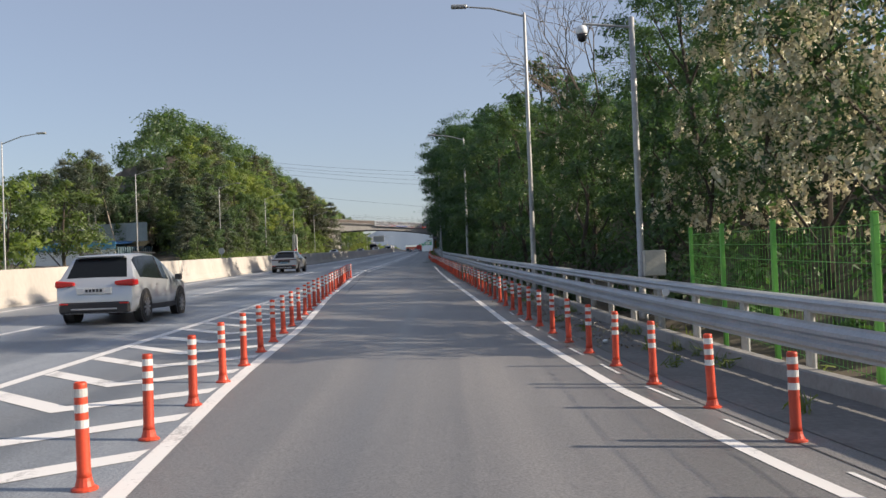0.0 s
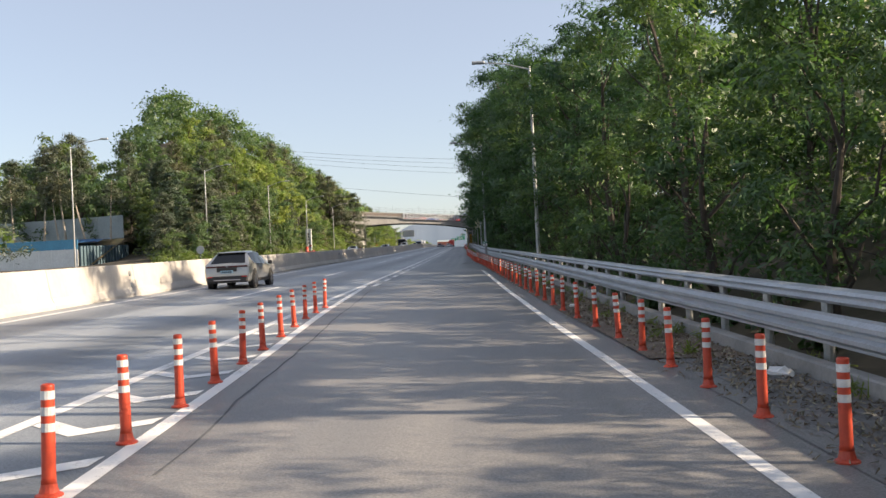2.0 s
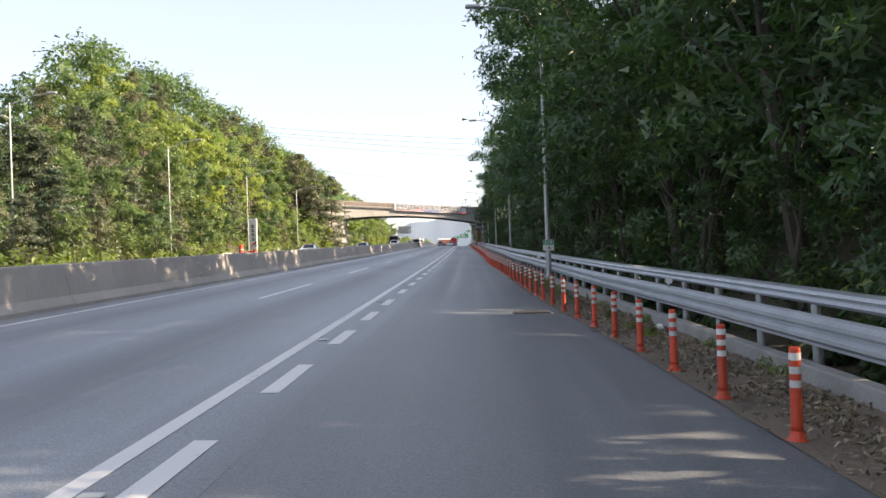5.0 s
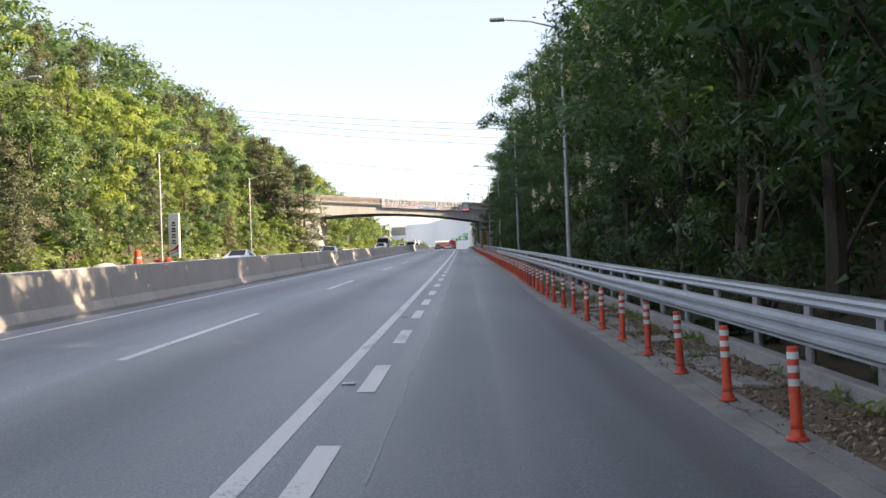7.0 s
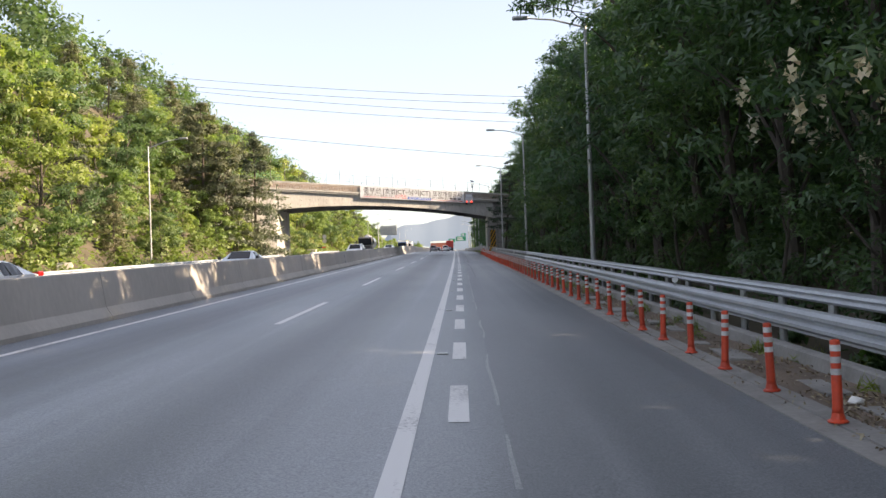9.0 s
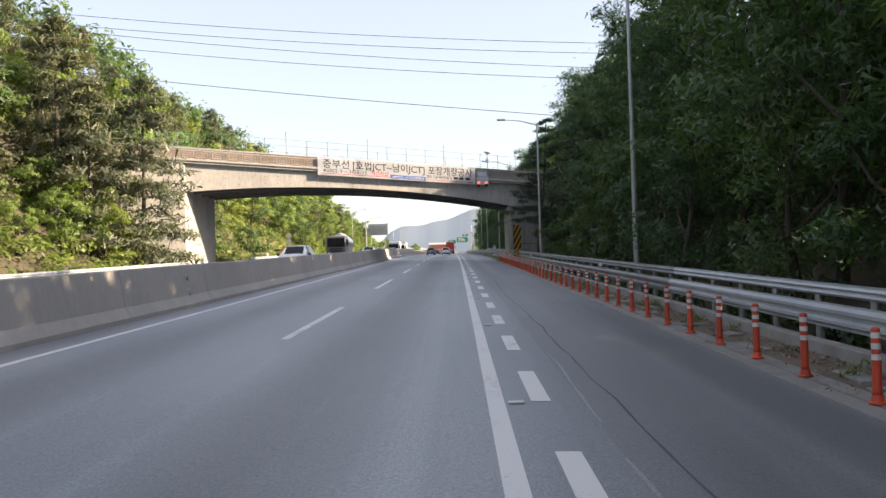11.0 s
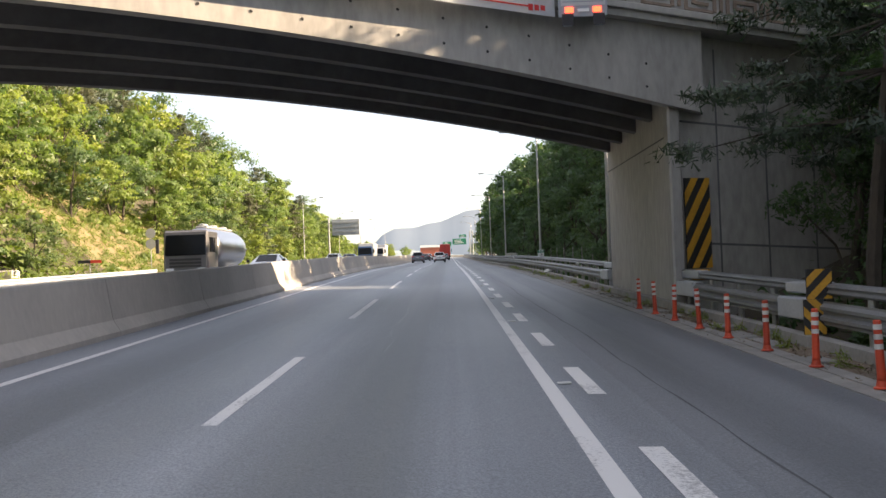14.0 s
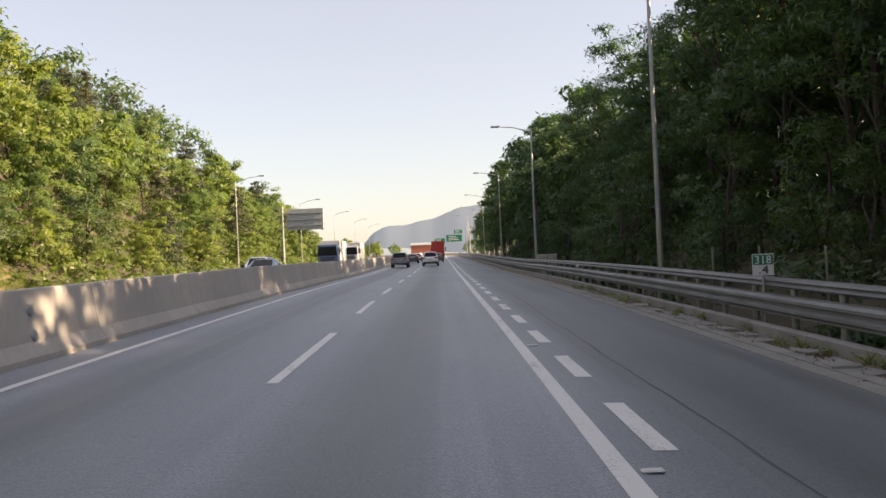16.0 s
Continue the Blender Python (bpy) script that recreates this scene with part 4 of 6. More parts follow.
# tall trees close behind the bridge's far side
for u, tall in ((11.0, 14.0), (14.5, 15.0), (18.0, 16.0), (22.0, 17.0), (27.0, 17.0), (32.0, 18.0)):
    s = 291.0 + 0.41 * u + rnd.uniform(-0.4, 0.8)
    plant(back[rnd.randrange(3)] if u > 15 else near[rnd.randrange(4)], u, s, rnd.uniform(0, 360), (tall - 0.5 * ground_h(u, s)) / 15.5, 0)
# young trees between the rail and the tall ones
young = tree_thing(broad_tree(171, 6.5, 2.4, 0.4, 6, 5, 110, 0.23, 0.08, 0.3, clump_r=0.8, limbs=8), "young_locust", "bushy young locust tree at the edge of the wood", GR, leaf_right)
s = 26.0
while s < 400:
    lo, hi = rail_u(s) + 2.0, max(rail_u(s) + 2.4, canopy_u(s) + 2.5)
    u = lo + (hi - lo) * rnd.random()
    if not 274 < s - 0.41 * u < 289 and not (258 < s < 280):
        plant(young, u, s, rnd.uniform(0, 360), rnd.uniform(0.45, 0.9))
    s += rnd.uniform(4.5, 9.0) if hi - lo < 2 else rnd.uniform(3.0, 6.0)
for du, step, top in ((4.8, 5.4, 540),):
    s = 32.0
    while s < top:
        u = max(rail_u(s) + 1.9, canopy_u(s) + 4.3) + du + rnd.uniform(-1.5, 1.5)
        if not 274 < s - 0.41 * u < 290:
            tall = lerp(s, [17, 64, 90, 230, 262, 300, 330, 460, 560], [11, 10.5, 16.5, 18, 14.5, 15.5, 17, 14, 9])
            plant(back[rnd.randrange(3)], u, s, rnd.uniform(0, 360), (tall - 0.6 * ground_h(u, s)) / 16.5 * rnd.uniform(0.9, 1.15), rnd.uniform(-2, 2))
        s += step * rnd.uniform(0.8, 1.25)
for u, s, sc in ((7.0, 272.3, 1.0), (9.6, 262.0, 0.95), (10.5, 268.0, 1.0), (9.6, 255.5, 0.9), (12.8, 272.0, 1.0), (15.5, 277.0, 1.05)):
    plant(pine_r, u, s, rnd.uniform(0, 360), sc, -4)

for u, s, sc in ((8.7, 277.2, 0.8), (9.8, 274.5, 0.95), (10.7, 278.6, 1.05), (8.3, 270.5, 0.6), (12.3, 279.0, 1.1)):
    plant(young, u, s, rnd.uniform(0, 360), sc)
for u, s, sc in ((10.8, 268.0, 0.86), (11.8, 262.5, 0.92), (11.0, 273.0, 0.80), (14.2, 270.0, 0.95), (14.5, 277.5, 0.9)):
    plant(near[rnd.randrange(4)], u, s, rnd.uniform(0, 360), sc, 2)

# an almost leafless tree that stands over the flowering ones
def bare_tree(seed, height):
    rnd_b = random.Random(seed)
    bm = bmesh.new()

    def grow(p, d, length, r, depth):
        q = p + d * length
        mid = p.lerp(q, 0.5) + Vector((rnd_b.uniform(-1, 1), rnd_b.uniform(-1, 1), rnd_b.uniform(-1, 1))) * length * 0.06
        branch(bm, [p, mid, q], r, r * 0.68, 5 if depth < 3 else 3)
        if depth == 6:
            return
        for k in range(3 if depth < 5 else 2):
            turn = Vector((rnd_b.gauss(0, 1), rnd_b.gauss(0, 1), rnd_b.gauss(0.1, 0.7))).normalized()
            grow(q if k else mid.lerp(q, 0.6), (d + turn * 0.75).normalized(), length * rnd_b.uniform(0.62, 0.82), r * 0.62, depth + 1)

    grow(Vector((0, 0, -0.4)), Vector((0, 0, 1)), height * 0.34, 0.16, 0)
    return bm


bare = empty("bare_tree", "nearly leafless tree with fine grey-brown twigs above the wood", "tree", GR)
part("branchwork", bare_tree(5, 14.0), worn("pale_bark", (0.20, 0.165, 0.12), (0.11, 0.09, 0.065), 0.9, big=2.0, fine=18.0), bare)
bare.matrix_basis = at(15.6, 45.0, ground_h(15.6, 45.0) - 0.8, 40)

# wooded hill beyond the opposite carriageway
GL = "trees on the hill beyond the opposite carriageway"
hill = [tree_thing(broad_tree(200 + i, 9.6, 4.4, 0.6, 6, 6, 66, 0.46, 0.25, 0.0, clump_r=1.15, limbs=6, flat=0.55), "hill_tree",
                   "sunlit fresh green broadleaf tree on the hillside", GL, leaf_left) for i in range(4)]
wooded = [tree_thing(broad_tree(210 + i, 9.0, 4.3, 0.3, 7, 7, 80, 0.37, 0.19, 0.0, clump_r=1.0, limbs=6, flat=0.5), "hillside_tree",
                     "full-crowned fresh green broadleaf tree on the hillside", GL, leaf_left) for i in range(4)]
hill_dark = [tree_thing(broad_tree(230 + i, 11.0, 4.2, 0.8, 7, 6, 80, 0.40, 0.2, 0.0, clump_r=1.1, limbs=6, flat=0.6), "hill_oak", "darker green oak on the hillside", GL, leaf_mid) for i in range(2)]
pine_l = [tree_thing(pine_tree(240 + i, 12.0, 3.0, 3.4 + i, 10, 46, 0.46, 0.2, 0.75), "hill_pine", "grey-green pine among the hillside trees", GL, leaf_pine) for i in range(2)]
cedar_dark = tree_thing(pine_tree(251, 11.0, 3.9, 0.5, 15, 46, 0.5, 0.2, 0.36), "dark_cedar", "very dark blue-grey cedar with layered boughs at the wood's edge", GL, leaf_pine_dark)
site_kinds = [pine_tree(260 + i, 9.6, 2.1, 5.6, 5, 34, 0.42, 0.2, 0.7) for i in range(2)]
bark_pale = worn("bleached_bark", (0.46, 0.40, 0.32), (0.30, 0.24, 0.18), 0.9, big=2.0, fine=16.0)
for kind in site_kinds:
    kind[0].materials[0] = bark_pale
site_pine = [tree_thing(kind, "site_pine", "thin pine with a bare bleached trunk beside the panel fence", GL, leaf_pine) for kind in site_kinds]
cedar = tree_thing(pine_tree(250, 11.0, 3.6, 0.8, 14, 44, 0.5, 0.2, 0.36), "hill_cedar", "dark grey-green cedar with drooping layered boughs", GL, leaf_pine)


def hill_choice(s, d):
    r = rnd.random()
    if s < 200:
        return cedar if r < 0.30 and d < 16 else hill_dark[rnd.randrange(2)] if r < 0.86 else pine_l[0] if r < 0.94 or s < 172 else hill[rnd.randrange(4)]
    if d > 18 and r < 0.42:
        return pine_l[rnd.randrange(2)]
    if r < 0.06:
        return cedar
    if r < 0.26:
        return hill_dark[rnd.randrange(2)]
    return (wooded if d < 12 else hill)[rnd.randrange(4)]


for d, step in ((4.5, 5.0), (9.0, 5.2), (14.5, 5.4), (21.0, 6.2), (29.0, 7.0)):
    s = 116.0 + d * 0.4
    stop = 506.0 - d * 0.3
    while s < (stop if d < 18 else 430):
        u = -22.3 - d + rnd.uniform(-1.6, 1.6)
        bare = 312 < s < 347 and d < 8
        bridge_here = 267 < s - 0.41 * (u + 24) < 283 and d < 30
        if not bare and not bridge_here and s > min(158, 47 + (5 - u) / 0.42):
            sc = rnd.uniform(0.75, 1.15) * (0.52 if d < 6 else 0.74 if d < 11 else 0.95) * lerp(s, [110, 150, 480, 520], [0.95, 1.0, 1.0, 0.8])
            plant(hill_choice(s, d), u, s, rnd.uniform(0, 360), sc)
        s += step * rnd.uniform(0.75, 1.3)
# the near trees before the building site, and scattered ones further on
for u, s, sc, pr in ((-29, 62, 0.9, hill[0]), (-27.5, 70, 0.8, hill[1]), (-31, 76, 0.9, hill_dark[1]), (-35, 69, 1.0, hill_dark[0]), (-29.5, 55, 0.9, hill[3]), (-40, 84, 0.95, hill_dark[1]),
                     (-64, 176, 1.62, pine_l[0]), (-69, 184, 1.56, pine_l[1]), (-73, 190, 1.69, hill_dark[0]), (-66, 189, 1.56, pine_l[1]), (-60, 172, 1.37, hill_dark[0]), (-77, 201, 1.76, pine_l[0]), (-72, 180, 1.43, hill[0]),
                     (-80, 196, 1.69, hill_dark[0]), (-83, 206, 1.56, pine_l[1]), (-62, 181, 1.69, hill_dark[0]), (-57, 163, 1.17, pine_l[0]), (-74, 197, 1.43, hill[2]), (-88, 212, 1.82, hill_dark[0]), (-68, 172, 1.23, pine_l[0]), (-52, 160, 1.25, hill_dark[1]), (-47, 155, 1.05, hill_dark[0]), (-39.0, 154.5, 1.0, cedar_dark), (-56, 169, 1.3, pine_l[1]), (-50, 167, 1.2, hill_dark[0]), (-61, 180, 1.3, hill_dark[1]), (-46, 163, 1.15, pine_l[0]), (-37.6, 155, 0.95, hill_dark[1]), (-58, 158, 1.0, hill_dark[1]), (-64, 166, 1.1, pine_l[1])):
    plant(pr, u, s, rnd.uniform(0, 360), sc)
for u, s, sc, pr in ((-29.8, 87.0, 1.0, hill_dark[1]), (-33.0, 85.0, 0.9, hill_dark[0]), (-30.8, 92.5, 0.97, pine_l[0]), (-37.3, 153.7, 1.12, cedar_dark), (-35.0, 148.0, 0.95, cedar_dark), (-33.2, 143.0, 0.85, cedar_dark),
                     (-32.2, 150.0, 0.95, cedar_dark), (-30.5, 139.0, 0.72, cedar_dark), (-39.5, 158.0, 1.15, cedar_dark), (-28.5, 146.0, 0.7, cedar_dark)):
    plant(pr, u, s, rnd.uniform(0, 360), sc)
for i, (u, s, sc, lean) in enumerate(((-43.6, 148.6, 0.85, 5), (-47.8, 150.6, 0.95, -13), (-51.2, 152.0, 1.05, -3), (-52.2, 152.2, 0.9, -7), (-54.9, 153.4, 1.0, 6), (-60.0, 155.4, 1.0, -3))):
    ob = plant(site_pine[i % 2], u, s, 0.0, sc)
    ob.matrix_basis = at(u, s, 4.0, 0.0, lean)
    ob.scale = (sc, sc, sc)
for u, s, sc, pr in ((-24.6, 261.0, 1.35, cedar), (-27.0, 257.0, 1.15, cedar), (-27.6, 263, 0.95, pine_l[0]), (-30.5, 259, 1.4, cedar), (-33.5, 264, 1.1, pine_l[0]), (-27.0, 256, 0.62, wooded[1]), (-26.4, 260, 0.5, wooded[2]), (-31.0, 265, 0.8, hill_dark[0])):
    plant(pr, u, s, rnd.uniform(0, 360), sc)
for i in range(46):
    s = 515 + rnd.uniform(0, 320)
    side = -1 if rnd.random() < 0.75 else 1
    u = (-26 - rnd.random() ** 2 * 80) if side < 0 else (12 + rnd.random() ** 2 * 60)
    plant(hill[rnd.randrange(4)], u, s, rnd.uniform(0, 360), rnd.uniform(0.5, 0.9))

# undergrowth: bushes that nobody could count
def undergrowth(name, spots, leaf, per, length, width, seed, label, low=0.0, high=0.0):
    rng = np.random.default_rng(seed)
    cs, rs = [], []
    for u, s, r in spots:
        v = W(u, s, ground_h(u, s) + r * 0.45 + low + (high - low) * rng.random())
        cs.append(tuple(v))
        rs.append(r)
    v, shade = leaf_cloud(rng, cs, rs, per, length, width, 0.1, 0.7, 0.5)
    ob = new(name, blades_mesh(name, v, [leaf], shade))
    tagged(ob, label, "undergrowth", kind="stuff")


spots = []
for i in range(1500):
    s = rnd.uniform(2, 420)
    d = rnd.uniform(0.9, 9.5 if s > 16 else 2.0)
    u = rail_u(s) + d + lerp(s, [-20, 10, 34], [3.6, 2.4, 0.0])
    if 277 < s - 0.41 * (u - 5) < 292:
        continue
    spots.append((u, s, rnd.uniform(0.25, 0.5) if d < 2.2 else rnd.uniform(0.6, 1.4)))
undergrowth("roadside_undergrowth", spots, leaf_right, 84, 0.25, 0.10, 31, "dark green bushes and weeds behind the guardrail")
spots = []
for i in range(1900):
    s = rnd.uniform(104, 560)
    d = rnd.uniform(1.2, 26.0 if i % 2 else 9.5)
    if 311 < s < 348 and 1.8 < d < 7.5 and rnd.random() < 0.88:
        continue
    if 267 < s + 0.41 * (d - 2) < 284 or s < 43 + (27.3 + d) / 0.42:
        continue
    spots.append((-22.3 - d, s, rnd.uniform(0.3, 0.7) if 316 < s < 346 and d > 2.5 else rnd.uniform(0.6, 1.7)))
undergrowth("hillside_undergrowth", spots, leaf_shrub, 66, 0.38, 0.22, 37, "sunlit light green shrubs at the foot of the hill")
rng = np.random.default_rng(77)
cs = []
for i in range(2600):
    s = rng.uniform(308, 352)
    u = -22.3 - rng.uniform(0.6, 16.0)
    cs.append(tuple(W(u, s, ground_h(u, s) + 0.12)))
v, shade = leaf_cloud(rng, cs, [0.34] * len(cs), 14, 0.55, 0.05, -1.0, 0.6, 0.2, 0.5)
tagged(new("bank_grass", blades_mesh("bank_grass", v, [leaf_shrub], shade)), "dry yellow-green grass on the bare bank", "grass", kind="stuff")
spots = []
for i in range(800):
    s = rnd.uniform(150, 500)
    d = rnd.uniform(30, 75)
    if s > site_edge(-22.3 - d) + 14:
        spots.append((-22.3 - d, s, rnd.uniform(2.0, 3.6)))
undergrowth("hilltop_woods", spots, leaf_mid, 60, 0.9, 0.5, 41, "closed canopy of the woods on top of the hill", 4.0, 10.0)
spots = [(rail_u(s) + rnd.uniform(11, 30), s, rnd.uniform(2.0, 3.4)) for s in (rnd.uniform(85, 480) for _ in range(1700))]
thicket = [(rail_u(s) + rnd.uniform(9, 30), s, rnd.uniform(1.4, 2.4)) for s in (rnd.uniform(16, 90) for _ in range(260))]
thicket += [(rail_u(s) + rnd.uniform(6.5, 22), s, rnd.uniform(1.2, 2.2)) for s in (rnd.uniform(90, 430) for _ in range(800))]
thicket = [(u, s, r) for u, s, r in thicket if not 273 < s - 0.41 * u < 290]
undergrowth("roadside_thicket", thicket, leaf_right, 84, 0.46, 0.24, 51, "dark thicket under the trees on the slope", 0.0, 1.6)
# extra clumps, mostly out of view, added to keep sun off abutment and barrier
spots += [(u, 262 + 0.41 * u + rnd.uniform(0, 11), rnd.uniform(1.8, 3.0)) for u in (rnd.uniform(11.5, 27) for _ in range(90))]
spots += [(rail_u(s) + rnd.uniform(10, 24), s, rnd.uniform(2.2, 3.2)) for s in (rnd.uniform(100, 262) for _ in range(420))]
spots += [(rail_u(s) + rnd.uniform(15, 30), s, rnd.uniform(2.2, 3.4)) for s in (rnd.uniform(222, 425) for _ in range(620))]
undergrowth("right_woods", [(u, s, r) for u, s, r in spots if u > 32 or not 274.5 < s - 0.41 * u < 289], leaf_right, 62, 0.9, 0.5, 43, "closed dark canopy deep on the slope, much of it added unseen to block the sun", 1.0, 9.5)

# ---------------------------------------------------------------- banner on the bridge
def lettering(text, size, width, extrude=0.0015, bold=0.0):
    """A mesh of the words, starting at the origin in the xz plane and fitted to that width."""
    cu = bpy.data.curves.new("words", "FONT")
    cu.body, cu.size, cu.extrude, cu.resolution_u = text, size, extrude, 2
    cu.offset = bold
    ob = bpy.data.objects.new("words", cu)
    scene.collection.objects.link(ob)
    bpy.context.view_layer.update()
    me = bpy.data.meshes.new_from_object(ob.evaluated_get(bpy.context.evaluated_depsgraph_get()))
    bpy.data.objects.remove(ob)
    bpy.data.curves.remove(cu)
    xs = [v.co.x for v in me.vertices] or [0, 1]
    k = width / max(0.01, max(xs) - min(xs)) if width else 1.0
    x0 = min(xs)
    for v in me.vertices:
        v.co = ((v.co.x - x0) * k, -v.co.z, v.co.y)
    return me


def flat_box(x0, x1, z0, z1, y0=-0.012, y1=0.0):
    bm = bmesh.new()
    box(bm, x0, x1, y0, y1, z0, z1)
    return bm


ink = plain("ink_black", (0.02, 0.022, 0.028), 0.6)
ink_red = plain("ink_red", (0.55, 0.03, 0.03), 0.6)
ink_blue = plain("ink_blue", (0.03, 0.09, 0.35), 0.6)
ink_white = plain("ink_white", (0.8, 0.8, 0.8), 0.6)
vinyl = worn("white_vinyl", (0.74, 0.77, 0.81), (0.64, 0.67, 0.70), 0.55, big=0.4, fine=4.0, amount=0.3, bump=0.1)


def shear_mesh(me):
    me.transform(Matrix(((1, 0, 0, 0), (0.41, 1, 0, 0), (-0.06, 0, 1, 0), (0, 0, 0, 1))))
    return me


def on_bridge(thing, u, z, y=-0.2):
    thing.matrix_basis = Matrix.Translation((BX + u, 276.45 + 0.41 * u + y, ZB - 0.06 * u + z))


BW, BH = 14.75, 1.62
banner = empty("banner", "long white vinyl road-works banner hung along the bridge parapet", "banner")


def banner_part(name, bm, mat, label=""):
    if isinstance(bm, bmesh.types.BMesh):
        me = bpy.data.meshes.new(name)
        bm.to_mesh(me)
        bm.free()
    else:
        me = bm
    me.materials.clear()
    me.materials.append(mat)
    me.transform(Matrix.Scale(0.953, 4, (1, 0, 0)))
    return part(name, shear_mesh(me), None, banner, label)


bm = bmesh.new()
cols = 60
rows_ = [[bm.verts.new((BW * i / cols, 0.0015 * math.sin(i * 0.9) + 0.0015 * math.sin(i * 0.37 + j), BH * j / 4)) for i in range(cols + 1)] for j in range(5)]
for j in range(4):
    for i in range(cols):
        bm.faces.new((rows_[j][i], rows_[j][i + 1], rows_[j + 1][i + 1], rows_[j + 1][i]))
bmesh.ops.solidify(bm, geom=bm.faces[:], thickness=0.004)
banner_part("sheet", bm, vinyl)


def words(text, size, width, x, z, mat, name="lettering"):
    me = lettering(text, size, width, bold=size * (0.006 if size > 0.5 else 0.002))
    me.transform(Matrix.Translation((x, -0.012, z)))
    banner_part(name, me, mat)


words("중부선", 0.86, 2.35, 0.45, 0.74, ink)
words("[호법JCT~남이JCT]", 0.86, 6.65, 3.15, 0.74, ink)
words("포장개량공사", 0.86, 4.3, 10.15, 0.74, ink)
words("※2022. 5 ~ 2025. 12", 0.42, 3.9, 0.5, 0.30, ink)
words("야간작업", 0.42, 1.6, 4.75, 0.30, ink_red)
words("중부 도로개량사업단", 0.34, 2.4, 10.0, 0.34, ink)
banner_part("red_rule", flat_box(0.25, 6.5, 0.16, 0.20, -0.012, -0.009), ink_red)
banner_part("red_rule", flat_box(9.95, 14.1, 0.16, 0.20, -0.012, -0.009), ink_red)
banner_part("blue_panel", flat_box(6.55, 9.9, 0.08, 0.42, -0.012, -0.009), ink_blue)
me = lettering("교통상황 확인 · 고속도로 교통정보 앱", 0.24, 3.0)
me.transform(Matrix.Translation((6.72, -0.016, 0.17)))
banner_part("lettering", me, ink_white)
for x in (12.6, 13.15, 13.8):
    banner_part("number_bar", flat_box(x, x + 0.42, 0.38, 0.58, -0.012, -0.009), ink)
bm = bmesh.new()
for a in range(3):
    box(bm, 14.05 + 0.16 * a, 14.05 + 0.16 * a + 0.12, -0.012, -0.009, 0.08 + 0.02 * a, 0.24)
banner_part("red_mark", bm, ink_red)
on_bridge(banner, -12.42, 7.40, -0.16)

# warning figure of a lorry's tail, and a solar camera on the parapet
grey_sheet = worn("grey_sheet", (0.36, 0.39, 0.44), (0.28, 0.30, 0.34), 0.55, 0.0, big=3, fine=20)
lamp_red = plain("tail_lamp_red", (0.8, 0.05, 0.02), 0.3, emit=(1.0, 0.06, 0.02), strength=1.6)
black_flap = plain("mud_flap", (0.03, 0.03, 0.033), 0.7)
sign = empty("lorry_sign", "cut-out lorry tail warning sign with red lamps on the bridge", "sign")
bm = bmesh.new()
box(bm, 0.0, 1.2, -0.05, 0.0, 0.22, 0.98, bevel=0.02)
box(bm, 0.12, 1.08, -0.048, 0.0, 0.96, 1.5, bevel=0.02)
for x in (0.1, 0.86):
    box(bm, x, x + 0.24, -0.046, 0.0, 0.0, 0.24, bevel=0.02)
part("plate", bm, grey_sheet, sign)
part("window", flat_box(0.22, 0.98, 1.02, 1.34, -0.06, -0.052), plain("pale_glass_print", (0.45, 0.5, 0.54), 0.4), sign)
part("tailboard", flat_box(0.06, 1.14, 0.5, 0.92, -0.06, -0.052), plain("pale_print", (0.50, 0.52, 0.55), 0.5), sign)
for x in (0.16, 0.84):
    part("lamp", flat_box(x, x + 0.2, 0.33, 0.46, -0.075, -0.052), lamp_red, sign, "lit red lamp")
for z in (0.58, 0.70, 0.82):
    part("board_bar", flat_box(0.1, 1.1, z, z + 0.03, -0.068, -0.061), grey_sheet, sign)
part("number_bar", flat_box(0.46, 0.74, 0.34, 0.42, -0.075, -0.052), ink_white, sign)
for x in (0.08, 0.84):
    part("mud_flap", flat_box(x, x + 0.28, 0.02, 0.30, -0.058, -0.05), black_flap, sign)
on_bridge(sign, 1.72, 7.15, -0.2)
cam_post = empty("solar_camera", "small solar-powered camera box on a post on the bridge", "camera")
bm = bmesh.new()
tube(bm, (0, 0, -0.3), (0, 0, 1.5), 0.035, 0.035, 8)
part("post", bm, galv_pole, cam_post)
bm = bmesh.new()
box(bm, -0.14, 0.14, -0.1, 0.1, 0.55, 0.95, bevel=0.02)
part("box", bm, vinyl, cam_post)
bm = bmesh.new()
box(bm, -0.3, 0.3, -0.22, 0.22, -0.015, 0.015, m=Matrix.Translation((0, 0, 1.5)) @ pose(0, 0, 0, 35, 0, 40))
part("solar_panel", bm, plain("solar_cell", (0.02, 0.025, 0.05), 0.2), cam_post)
on_bridge(cam_post, 2.85, 9.05, 0.1)

# ---------------------------------------------------------------- hazard boards
yellow = worn("hazard_yellow", (0.66, 0.36, 0.04), (0.46, 0.24, 0.035), 0.5, big=2, fine=20)
black = worn("hazard_black", (0.03, 0.03, 0.032), (0.02, 0.02, 0.02), 0.55, big=2, fine=20)


